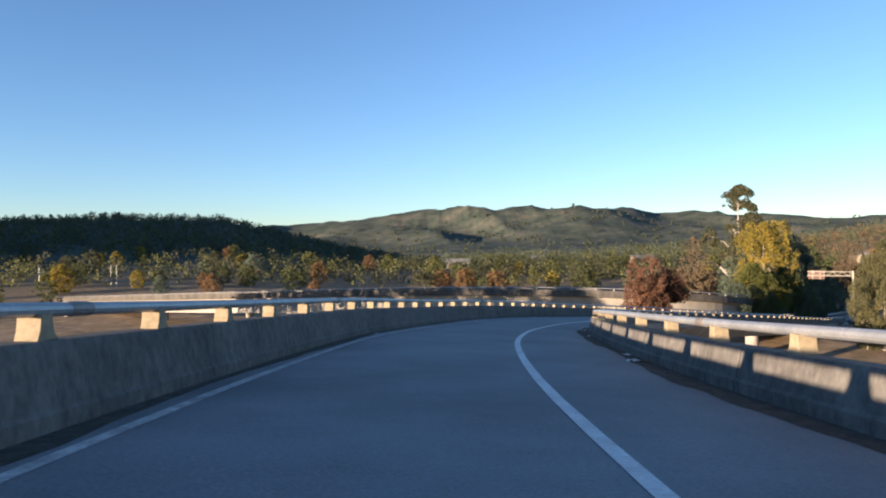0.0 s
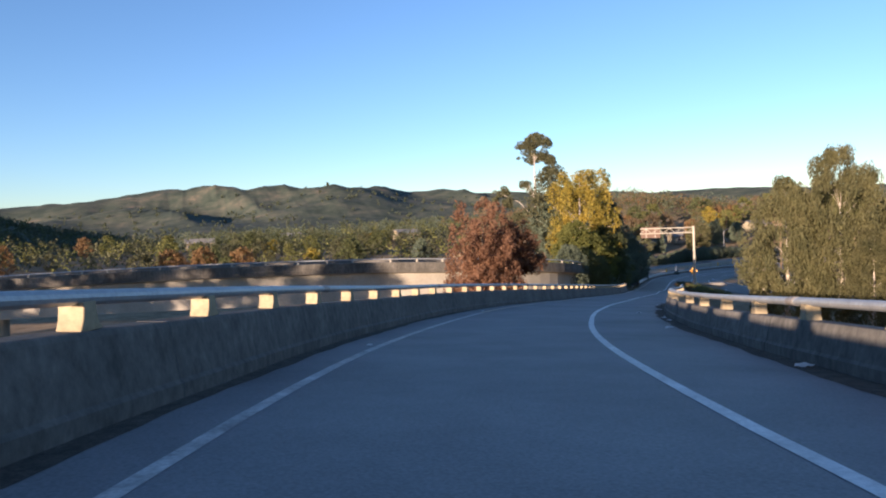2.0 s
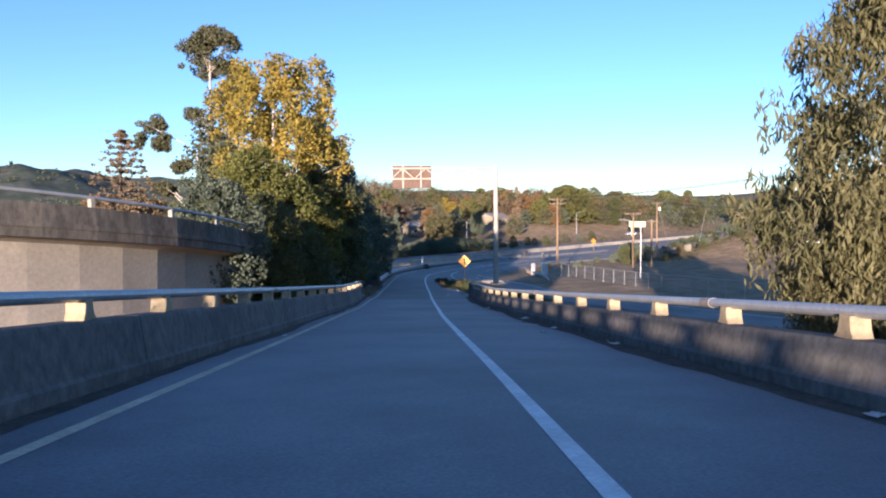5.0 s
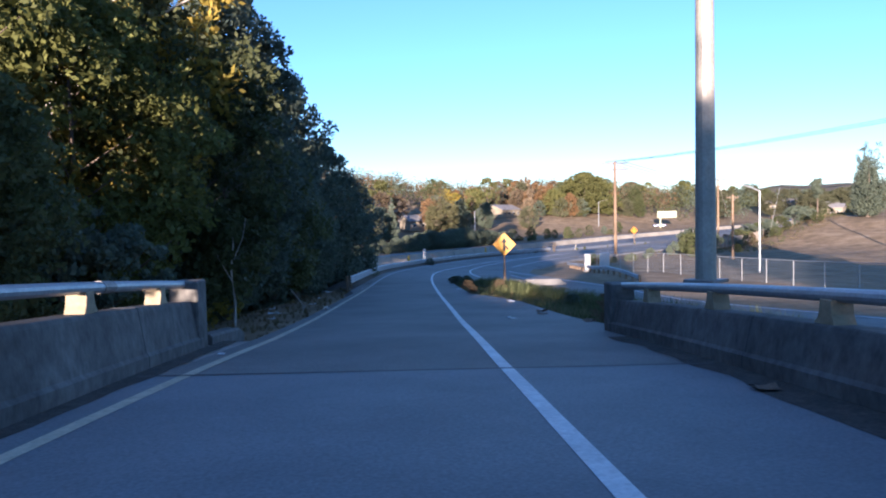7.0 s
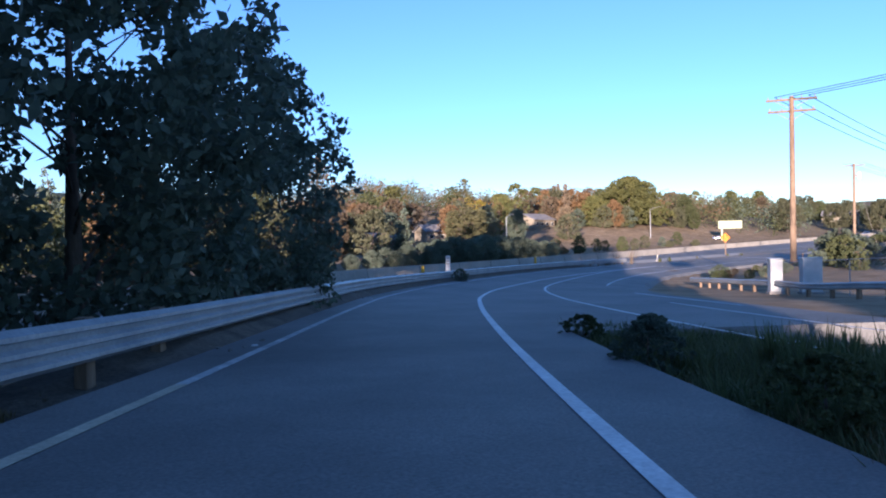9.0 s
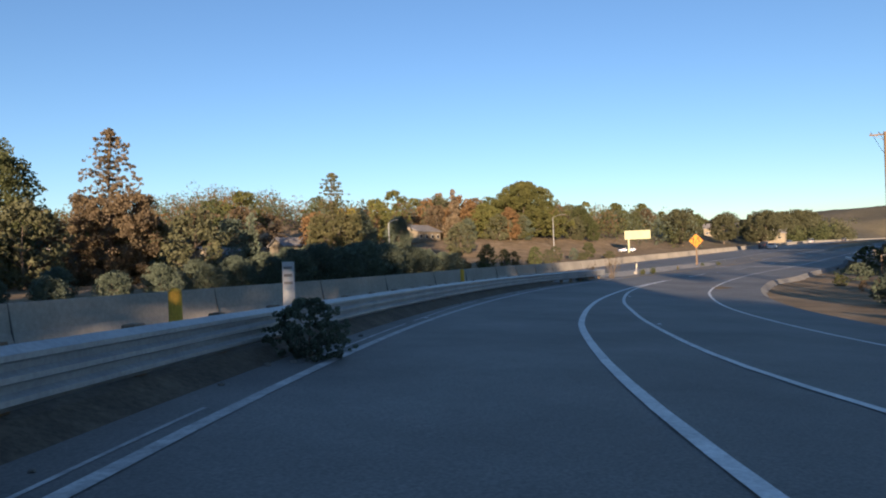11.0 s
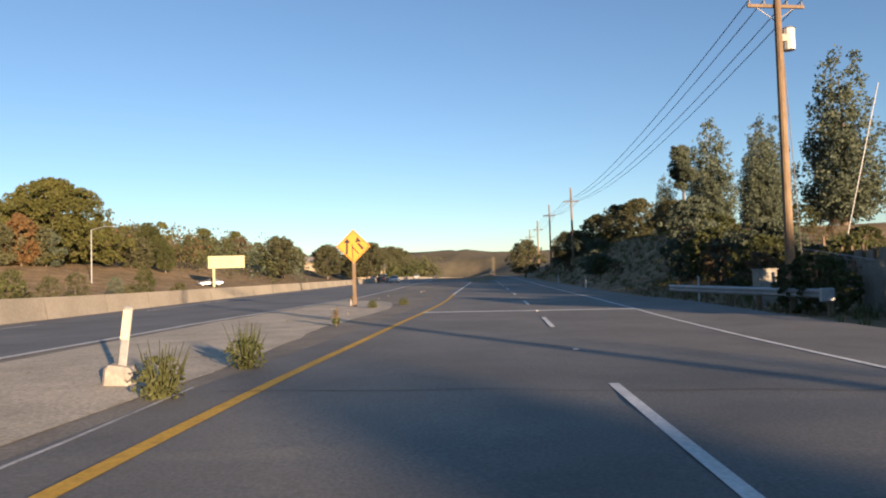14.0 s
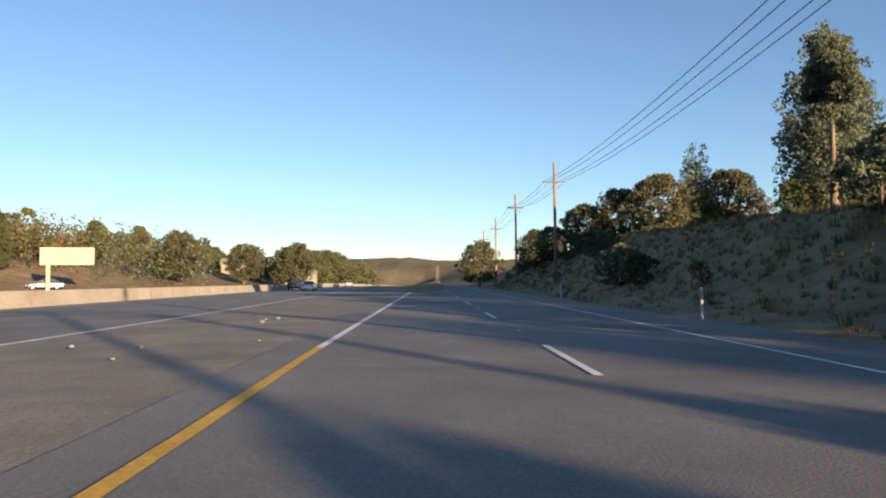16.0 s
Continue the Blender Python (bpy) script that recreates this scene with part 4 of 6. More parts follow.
NEAR = {
    "rust": grow("multi", 13.4, 3.3, 3, low=0.06, leaves=95000, size=0.13, foliage="rust", clumps=460, sprig=0.48, gaps=0.1, thin=0.3),
    "rust_small": grow("multi", 11.0, 2.1, 4, low=0.66, leaves=46000, size=0.13, foliage="rust", clumps=240, sprig=0.45, gaps=0.1, thin=0.3),
    "euc": grow("lobes", 28.0, 4.0, 5, leaves=26000, size=0.13, foliage="grey", bark=BARK_PALE, clumps=70, sprig=0.55, gaps=0.2,
                lobes=[(0.3, 0, 26.4, 1.5), (-1.9, 0.6, 24.8, 1.5), (2.0, -0.6, 25.2, 1.4), (-0.6, 0.8, 23.0, 1.3), (1.2, 0.2, 23.4, 1.3), (-2.3, -0.5, 22.6, 0.9), (2.7, 0.3, 22.4, 0.9), (-0.2, -1.2, 24.9, 1.4),
                       (-6.4, 0.4, 17.4, 1.3), (-7.8, 0.0, 16.2, 0.9), (-4.8, -0.6, 15.6, 0.9), (-3.4, 0.5, 13.2, 0.8), (3.0, 0.6, 17.4, 1.0), (-2.2, 1.0, 18.6, 0.7), (-5.4, 0.8, 11.0, 0.9), (3.6, -0.6, 12.2, 0.9)]),
    "yellow": grow("oval", 17.5, 4.6, 7, low=0.03, leaves=42000, size=0.13, foliage="yellow", bark=BARK_PALE, clumps=240, sprig=0.55, gaps=0.27),
    "dark": grow("round", 13.0, 4.6, 9, low=0.08, leaves=24000, size=0.14, foliage="dark", clumps=230, sprig=0.55),
    "dark_tall": grow("round", 19.0, 4.4, 19, low=0.14, leaves=22000, size=0.17, foliage="dark", clumps=230, sprig=0.62, gaps=0.24),
    "willow": grow("weep", 14.0, 4.0, 11, low=0.04, leaves=46000, size=0.15, foliage="olive", bark=BARK_PALE, clumps=190, sprig=0.4, gaps=0.42, thin=0.22),
    "mixed": grow("round", 12.5, 4.2, 13, low=0.1, leaves=22000, size=0.14, foliage="green", clumps=220, sprig=0.55, gaps=0.25),
    "bright": grow("round", 12.5, 4.3, 14, low=0.12, leaves=34000, size=0.12, foliage="lime", clumps=200, sprig=0.6, gaps=0.27),
    "greyish": grow("round", 17.0, 4.0, 15, low=0.3, leaves=10000, size=0.16, foliage="grey", clumps=90, sprig=0.7, gaps=0.3),
    "pine": grow("dome", 18.6, 17.5, 17, low=0.02, leaves=46000, size=0.27, foliage="pine", clumps=330, sprig=0.95, gaps=0.3),
    "redwood": grow("tiers", 20.5, 5.2, 21, low=0.02, leaves=42000, size=0.17, foliage="redwood", clumps=340, sprig=0.62, gaps=0.14),
    "fir": grow("tiers", 19.0, 5.0, 23, low=0.02, leaves=26000, size=0.18, foliage="olive", clumps=260, sprig=0.62, gaps=0.16),
    "cypress": grow("multi", 15.5, 3.3, 25, low=0.05, leaves=20000, size=0.155, foliage="dark", clumps=300, sprig=0.55, gaps=0.1),
    "topped": grow("lobes", 12.5, 2.6, 27, leaves=24000, size=0.1, foliage="dark", clumps=90, sprig=0.42, gaps=0.24,
                   lobes=[(0.2, 0, 11.2, 1.1), (-1.2, 0.3, 10.2, 1.3), (1.2, -0.3, 9.9, 1.2), (0.3, 0.8, 8.8, 1.2), (-0.9, -0.6, 7.9, 1.1), (1.5, 0.2, 8.1, 0.8), (-1.9, 0.2, 8.9, 0.8), (0.2, 0.2, 6.6, 0.7)]),
    "red": grow("round", 8.5, 2.8, 29, low=0.06, leaves=6000, size=0.2, foliage="orange", clumps=60, sprig=0.5),
    "scrub_oak": grow("bush", 6.0, 4.0, 33, low=0.03, leaves=10000, size=0.16, foliage="grey", clumps=120, sprig=0.45),
    "oak": grow("round", 10.0, 4.8, 31, low=0.15, leaves=10000, size=0.19, foliage="grey", clumps=110, sprig=0.6, gaps=0.25),
}
LABELS = {
    "bright": "leafy yellow-green tree beside the ramp's end",
    "rust_small": "smaller rust-brown conifer with leaning tips", "rust": "rust-brown conifer with ragged upright tips beside the ramp", "euc": "tall slim eucalyptus with pale bare trunk and small crown",
    "yellow": "autumn tree with bright yellow leaves", "dark": "dense dark green tree beside the road", "dark_tall": "tall dark green tree with open crown",
    "willow": "grey-green drooping tree beside the ramp", "mixed": "olive green leafy tree near the road", "greyish": "thin grey-green tree with pale branches",
    "pine": "broad pine with lit yellowish green needles", "redwood": "tall browning redwood with tiered branches", "fir": "dark pointed fir beyond the freeway",
    "cypress": "dark narrow cypress on the bank", "topped": "bare-stemmed pine with bushy top on the bank", "red": "small tree with red-orange autumn leaves",
    "oak": "grey-green oak with open crown", "scrub_oak": "grey-green scrub oak on the bank",
}
SPOTS = [
    # Row of eight trees out of view, added to shade the neighbour ramp's left part.
    ("dark_tall", -55.0, 56.0, 1.1, 60), ("dark_tall", -58.0, 62.0, 1.2, 120), ("dark_tall", -62.0, 69.0, 1.25, 200), ("dark_tall", -65.0, 76.0, 1.25, 20), ("dark_tall", -69.0, 84.0, 1.25, 100), ("dark_tall", -73.0, 92.0, 1.25, 300), ("dark_tall", -77.0, 101.0, 1.3, 10), ("dark_tall", -82.0, 110.0, 1.3, 150),
    ("mixed", *tuple(place(7.25, -8.0))[:2], 0.5, 60), ("dark", *tuple(place(6.9, -9.0))[:2], 0.5, 160), ("mixed", *tuple(place(7.6, -7.0))[:2], 0.42, 10), ("bright", *tuple(place(7.98, -8.2))[:2], 0.73, 30), ("bright", *tuple(place(7.75, -10.5))[:2], 0.88, 110), ("mixed", *tuple(place(8.25, -7.2))[:2], 0.8, 80), ("dark", *tuple(place(8.55, -7.2))[:2], 0.72, 140),
    ("mixed", *tuple(place(8.85, -6.6))[:2], 0.62, 210), ("dark", *tuple(place(9.15, -6.4))[:2], 0.5, 280), ("dark", *tuple(place(9.4, -6.8))[:2], 0.42, 330),
    ("dark_tall", 74.5, 149.5, 1.0, 10), ("dark_tall", 68.0, 158.0, 0.9, 70), ("dark", 70.5, 160.5, 1.2, 70),
    ("dark", 68.2, 140.2, 0.45, 0), ("mixed", 72.5, 145.0, 0.6, 50), ("dark_tall", 77.5, 149.0, 0.75, 200), ("dark", 82.5, 153.6, 0.85, 100),
    ("dark", 88.0, 158.6, 0.7, 300), ("dark", 76.0, 153.5, 0.9, 140), ("mixed", 60.5, 133.6, 0.36, 0), ("dark", 56.5, 131.5, 0.3, 220),
    ("redwood", 143.9, 249.1, 0.92, 0), ("mixed", 132.0, 253.0, 1.32, 20), ("oak", 124.5, 250.0, 1.15, 60), ("oak", 118.0, 246.0, 1.1, 10), ("fir", 183.0, 253.8, 0.86, 0),
    ("dark", 203.0, 268.0, 0.75, 10), ("dark", 212.0, 266.0, 0.65, 80), ("pine", 273.0, 274.0, 0.84, 0), ("pine", 281.0, 284.0, 0.62, 120), ("red", 258.0, 268.6, 1.0, 0),
    ("pine", 261.0, 279.0, 0.5, 60), ("topped", 219.8, 171.6, 0.72, 0), ("cypress", 253.3, 153.4, 1.1, 0), ("cypress", 247.0, 156.0, 0.9, 80), ("cypress", 214.0, 160.0, 1.0, 20),
    ("cypress", 232.0, 166.0, 0.85, 90), ("cypress", 258.5, 165.8, 0.62, 20), ("oak", 331.0, 187.0, 0.95, 0), ("oak", 476.0, 266.0, 1.5, 40), ("oak", 505.0, 263.0, 1.6, 130), ("oak", 532.0, 266.0, 1.7, 220), ("oak", 563.0, 268.0, 1.9, 310), ("oak", 600.0, 272.0, 2.0, 75), ("oak", 640.0, 275.0, 2.1, 160), ("scrub_oak", 268.0, 171.5, 0.95, 30), ("scrub_oak", 279.0, 173.5, 0.9, 120), ("scrub_oak", 242.0, 168.5, 0.7, 10), ("scrub_oak", 288.0, 177.0, 0.8, 10),
    ("scrub_oak", 254.0, 170.5, 0.85, 200), ("scrub_oak", 300.0, 178.0, 0.95, 70), ("oak", 347.0, 256.0, 1.1, 10), ("oak", 360.0, 262.0, 1.2, 100), ("oak", 410.0, 245.0, 1.4, 0),
    ("oak", 425.0, 250.0, 1.3, 50), ("oak", 398.0, 258.0, 1.2, 150), ("mixed", 300.0, 268.0, 0.6, 10), ("mixed", 292.0, 262.0, 0.5, 70), ("mixed", 310.0, 276.0, 0.8, 0),
]
TOPS = [  # kind, place, height of the tip, turn
    ("rust", 26.5, 90.2, 17.4, 40), ("rust_small", 29.7, 92.6, 15.4, 160), ("euc", 69.6, 164.3, 33.0, -47), ("greyish", 70.5, 158.8, 25.0, 30), ("yellow", 62.5, 135.3, 22.0, 0),
    ("redwood", 62.3, 172.4, 20.4, 0), ("willow", 57.2, 90.6, 17.6, 0), ("willow", 61.2, 88.2, 20.0, 130), ("willow", 55.4, 91.4, 10.0, 77), ("willow", 66.5, 86.0, 16.0, 250), ("willow", 60.0, 84.0, 13.0, 20),
]
TALL = {"rust": 13.4, "rust_small": 11.0, "euc": 28.0, "greyish": 17.0, "yellow": 17.5, "redwood": 20.5, "willow": 14.0}
for kind, px, py, tip, turn in TOPS:
    plant(NEAR[kind], px, py, LABELS[kind], turn=turn, scale=(tip - ground_z(px, py)) / TALL[kind])
for kind, px, py, sc, turn in SPOTS:
    plant(NEAR[kind], px, py, LABELS[kind], turn=turn, scale=sc)

FAR = {}
for i, (foliage, kind, h, r) in enumerate((("green", "round", 9, 3.6), ("dark", "round", 8.5, 3.6), ("grey", "round", 9, 3.8), ("orange", "round", 8.5, 3.4), ("yellow", "round", 8, 3.2),
                                           ("pine", "round", 11, 3.8), ("brown", "round", 8.5, 3.6), ("dark", "cone", 13, 2.7), ("redwood", "cone", 12, 2.8), ("grey", "bush", 4, 3.2))):
    FAR[i] = grow(kind, h, r, 60 + i, low=0.05, leaves=2600, size=0.25, foliage=foliage, clumps=36, sprig=0.62)
FAR_LABELS = ["olive green tree in the valley", "dark green tree in the valley", "grey-green tree in the valley", "orange-brown autumn tree in the valley", "yellowing autumn tree in the valley",
              "bright green pine in the valley", "brown half-bare tree in the valley", "dark pointed conifer in the valley", "brownish conifer in the valley", "low grey-green valley shrub"]


def co_of(me):
    co = np.empty(len(me.vertices) * 3, np.float32)
    me.vertices.foreach_get("co", co)
    return co.reshape(-1, 3)


def grove(n, spot, kind, seed, low, high, label):
    """Many far trees of one kind that run together, as one mesh."""
    rng = np.random.default_rng(seed)
    leaves = co_of(FAR[kind][1])
    verts = []
    for _ in range(n):
        px, py = spot(rng)
        a, s = rng.uniform(0, 2 * math.pi), rng.uniform(low, high)
        c, d = math.cos(a) * s, math.sin(a) * s
        verts.append(np.stack([leaves[:, 0] * c - leaves[:, 1] * d + px, leaves[:, 0] * d + leaves[:, 1] * c + py, leaves[:, 2] * s + ground_z(px, py)], -1))
    v = np.concatenate(verts)
    me = quick_mesh("valley_trees", v, np.arange(len(v)).reshape(-1, 4), FAR[kind][1].materials[0])
    tagged(part("valley_trees", me, None), label, "woods", kind="stuff")


def belt(n, spot, kinds, seed, low=0.75, high=1.3):
    rng = np.random.default_rng(seed)
    for _ in range(n):
        px, py = spot(rng)
        k = int(rng.choice(kinds))
        plant(FAR[k], px, py, FAR_LABELS[k], turn=rng.uniform(0, 360), scale=rng.uniform(low, high), group="trees of the valley")


def by_bearing(b0, b1, d0, d1, cx=0.0, cy=0.0):
    def spot(rng):
        b, d = radians(rng.uniform(b0, b1)), rng.uniform(d0, d1)
        return cx + d * math.sin(b), cy + d * math.cos(b)
    return spot


def along_free(x0, x1, o0, o1):
    def spot(rng):
        px = rng.uniform(x0, x1)
        fy = np.interp(px, free_p[:, 0], free_p[:, 1])
        return px, fy + rng.uniform(o0, o1)
    return spot


for k, (n, what) in {0: (22, "olive green trees over the valley floor"), 2: (20, "grey-green trees over the valley floor"), 3: (14, "orange autumn trees over the valley floor"),
                     4: (14, "yellowing trees over the valley floor"), 5: (8, "bright green pines over the valley floor"), 1: (10, "dark trees over the valley floor")}.items():
    grove(n, by_bearing(-36, 26, 215, 450), k, 40 + k, 0.7, 1.25, what)
for k, n in ((2, 22), (0, 12), (1, 10)):
    grove(n, along_free(440, 660, 26, 85), k, 50 + k, 0.9, 1.5, "trees beside the far end of the freeway")
belt(34, along_free(85, 215, 48, 90), [1, 1, 0, 2, 3, 7], 3, 0.8, 1.25)
belt(44, along_free(110, 300, 62, 130), [0, 3, 3, 6, 4, 5, 2, 8], 4, 0.95, 1.4)
belt(36, along_free(290, 470, 62, 130), [0, 2, 2, 1, 5, 6], 5, 0.8, 1.2)
belt(40, along_free(300, 480, 60, 100), [2, 0, 1, 2, 5, 9], 15, 0.8, 1.25)
belt(18, along_free(215, 300, 45, 62), [0, 1, 9, 2], 6, 0.5, 0.8)
belt(14, along_free(186, 250, 17.5, 24), [1, 9, 9, 0, 2], 31, 0.24, 0.42)
HEDGE = [grow("bush", 5.6, 3.3, 88 + k, low=0.02, leaves=11000, size=0.13, foliage="dark", clumps=100, sprig=0.42) for k in range(2)]
rng_h = np.random.default_rng(90)
for i in range(43):
    hx = 98 + i * 2.0
    hy = float(np.interp(hx, free_p[:, 0], free_p[:, 1])) + (19.0 if i % 2 else 22.0) + rng_h.uniform(-0.6, 0.6)
    plant(HEDGE[i % 2], hx, hy, "tall dense dark hedge shrub behind the freeway barrier", name="shrub", category="shrub", turn=rng_h.uniform(0, 360),
          scale=float(np.interp(hx, [98, 132, 150, 168, 182], [0.3, 0.36, 0.68, 0.62, 0.45])) * rng_h.uniform(0.85, 1.12), group="hedge behind the freeway barrier", names=("stem", "foliage"))
belt(12, along_free(84, 150, 34, 52), [0, 2, 0, 5, 2], 32, 0.7, 1.0)


def woods(name, label, spot, n, leaf, h, foliage, seed, each=34):
    """Far woods, as one mesh of clumps too many to count."""
    rng = np.random.default_rng(seed)
    p = np.array([spot(rng) for _ in range(n)])
    z = height(p[:, 0], p[:, 1])
    sc = rng.uniform(0.6, 1.3, n) * h
    cs, rs = [], []
    for i in range(n):
        for k in range(3):
            cs.append((p[i, 0] + rng.normal(0, 0.22) * sc[i], p[i, 1] + rng.normal(0, 0.22) * sc[i], z[i] + sc[i] * (0.25 + 0.25 * k)))
            rs.append(sc[i] * (0.36 - 0.07 * k))
    v, f = leaf_cloud(rng, cs, rs, n * each, leaf * 0.68, flat=0.9)
    return tagged(part(name, quick_mesh(name, v, f, LEAF[foliage]), None), label, "woods", kind="stuff")


woods("hill_woods", "dark wooded slope of the near hill", by_bearing(-60, 2, 480, 930), 3000, 1.2, 7.5, "hill", 11)
woods("hill_woods", "olive scrub on the near hill", by_bearing(-60, 6, 430, 900), 700, 1.2, 7, "green", 12)
woods("valley_woods", "mixed trees on the valley floor", by_bearing(-40, 28, 330, 620), 700, 1.0, 8, "grey", 13)
woods("valley_woods", "yellow and olive trees on the valley floor", by_bearing(-40, 28, 300, 560), 420, 0.9, 8, "pine", 14)
woods("hill_woods", "autumn trees on the low hill", by_bearing(18, 64, 235, 420, 100, 160), 420, 0.55, 9, "orange", 15, 60)
woods("hill_woods", "brown half-bare trees on the low hill", by_bearing(10, 64, 235, 420, 100, 160), 500, 0.55, 9, "brown", 25, 60)
woods("hill_woods", "olive trees on the low hill", by_bearing(-20, 70, 230, 430, 100, 160), 1300, 0.55, 9, "green", 16, 60)
woods("hill_woods", "dark trees on the low hill", by_bearing(-20, 70, 240, 430, 100, 160), 700, 0.55, 10, "dark", 17, 60)
woods("hill_woods", "scattered woods of the far mountains", by_bearing(-45, 60, 1350, 2150), 1100, 2.6, 9, "hill", 18)
woods("road_end_woods", "oak trees and scrub beside the freeway's far end", by_bearing(78.6, 82.2, 390, 480, 169, 188), 60, 0.8, 13, "grey", 41, 160)
woods("road_end_woods", "olive trees beside the freeway's far end", by_bearing(76.0, 82.0, 330, 470, 169, 188), 50, 0.7, 10, "green", 42, 160)
woods("hill_woods", "trees along the far end of the road", by_bearing(70, 80, 480, 900, 100, 190), 260, 1.4, 8, "grey", 19)


# ---- shrubs, grass and weeds ----
def tuft_mesh(name, n, h, spread, seed, mat, width=0.012):
    """A tuft of bent blades."""
    rng = np.random.default_rng(seed)
    v, f = [], []
    for i in range(n):
        a = rng.uniform(0, 2 * math.pi)
        b = np.array([math.cos(a), math.sin(a), 0]) * rng.uniform(0, spread * 0.35)
        hh = h * rng.uniform(0.45, 1.0)
        out = np.array([math.cos(a + rng.normal(0, 0.5)), math.sin(a + rng.normal(0, 0.5)), 0]) * spread * rng.uniform(0.1, 0.65)
        side = np.array([-out[1], out[0], 0]) / (np.linalg.norm(out) + 1e-6) * width
        base = len(v)
        v += [b - side, b + side, b + out * 0.4 + [0, 0, hh * 0.6] + side * 0.8, b + out * 0.4 + [0, 0, hh * 0.6] - side * 0.8, b + out + [0, 0, hh]]
        f += [(base, base + 1, base + 2, base + 3), (base + 3, base + 2, base + 4)]
    me = bpy.data.meshes.new(name)
    me.from_pydata([tuple(q) for q in v], [], f)
    me.materials.append(mat)
    return me


def turf(name, label, spot, n, tuft, seed, mat, lo=0.6, hi=1.4, z_of=None):
    """Countless tufts over a stretch of ground, as one mesh."""
    rng = np.random.default_rng(seed)
    me = tuft
    k = len(me.vertices)
    co = np.empty(k * 3, np.float32)
    me.vertices.foreach_get("co", co)
    co = co.reshape(k, 3)
    polys = [tuple(p.vertices) for p in me.polygons]
    p = np.array([spot(rng) for _ in range(n)])
    z = height(p[:, 0], p[:, 1]) if z_of is None else np.array([z_of(q) for q in p])
    verts, faces = [], []
    for i in range(n):
        a, s = rng.uniform(0, 2 * math.pi), rng.uniform(lo, hi)
        c, sn = math.cos(a) * s, math.sin(a) * s
        q = np.stack([co[:, 0] * c - co[:, 1] * sn + p[i, 0], co[:, 0] * sn + co[:, 1] * c + p[i, 1], co[:, 2] * s + z[i] - 0.03], -1)
        verts.append(q)
        faces += [tuple(j + i * k for j in pl) for pl in polys]
    out = bpy.data.meshes.new(name)
    out.from_pydata(np.concatenate(verts).tolist(), [], faces)
    out.materials.append(mat)
    return tagged(part(name, out, None), label, "grass", kind="stuff")


def off_spot(t0, t1, o0, o1):
    """A random place between two offsets from the drive."""
    def spot(rng):
        t = rng.uniform(t0, t1)
        a, b = (o0(t) if callable(o0) else o0), (o1(t) if callable(o1) else o1)
        p = place(t, rng.uniform(a, b))
        return p.x, p.y
    return spot


DRY = tuft_mesh("tuft", 12, 0.3, 0.22, 1, GRASS)
DRY_TALL = tuft_mesh("tuft", 16, 0.6, 0.35, 2, GRASS, 0.014)
GREEN_TUFT = tuft_mesh("tuft", 22, 0.42, 0.5, 3, WEED, 0.01)
turf("dry_grass", "dry grass on the verge under the trees", off_spot(7.8, 9.3, lambda t: left_line(t) - 3.5, lambda t: left_line(t) - 0.9), 420, DRY, 1, GRASS, 0.3, 0.8)
turf("island_weeds", "green weeds on the island beside the ramp", off_spot(7.85, 9.8, lambda t: paved_right(t) + 0.15, lambda t: np.interp(t, [7.8, 8.6, 9.2, 9.8], [11.5, 11.5, 8.6, 5.2])), 4600, GREEN_TUFT, 2, WEED, 0.45, 1.25)
turf("island_grass", "tall dry grass among the island weeds", off_spot(7.75, 9.3, lambda t: paved_right(t) - 0.05, lambda t: np.interp(t, [7.7, 9.3], [10.0, 5.4])), 900, DRY_TALL, 3, GRASS, 0.3, 0.85)
TALL_TUFT = tuft_mesh("tuft", 30, 0.95, 0.6, 4, WEED, 0.014)
turf("island_weeds", "tall rank weeds over the island's far side", off_spot(7.8, 9.5, lambda t: paved_right(t) + 1.6, lambda t: np.interp(t, [7.8, 8.7, 9.5], [10.5, 9.5, 5.4])), 850, TALL_TUFT, 12, WEED, 0.45, 1.0)
turf("roadside_weeds", "low weeds between the guardrail and the road", off_spot(9.3, 13.7, lambda t: left_line(t) - 1.9, lambda t: left_line(t) - 0.65), 1500, DRY, 4, GRASS, 0.4, 1.1)
turf("gore_weeds", "dry weeds along the gravelly wedge", off_spot(13.4, 15.6, lambda t: left_line(t) - 4.2, lambda t: left_line(t) - 1.2), 60, DRY, 5, GRASS, 0.4, 1.1)
turf("bank_grass", "dry grass on the shaded bank", off_spot(15.3, 24, 9.4, 26.0), 6500, DRY, 6, GRASS, 0.5, 1.3)
turf("bank_scrub", "low green scrub on the shaded bank", off_spot(14.6, 24, 10.5, 24.0), 1500, GREEN_TUFT, 7, WEED, 0.6, 1.5)
turf("hill_grass", "dry grass on the rise beyond the freeway", along_free(190, 420, 17.5, 60), 2400, DRY, 8, GRASS, 0.5, 1.1)

BUSH = {
    "green": grow("bush", 1.5, 1.0, 81, low=0.02, leaves=16000, size=0.03, foliage="dark", clumps=70),
    "scrub": grow("bush", 2.6, 1.8, 82, low=0.02, leaves=9000, size=0.07, foliage="green", clumps=60),
    "brown": grow("bush", 2.2, 1.0, 83, low=0.02, leaves=3000, size=0.06, foliage="brown", clumps=40),
    "dark": grow("bush", 3.4, 2.3, 84, low=0.02, leaves=12000, size=0.085, foliage="dark", clumps=70),
}
BUSH_LABELS = {"green": "rounded dark green bush beside the road", "scrub": "olive green scrub bush", "brown": "dry brown bush with thin twigs", "dark": "dense dark shrub under the trees"}


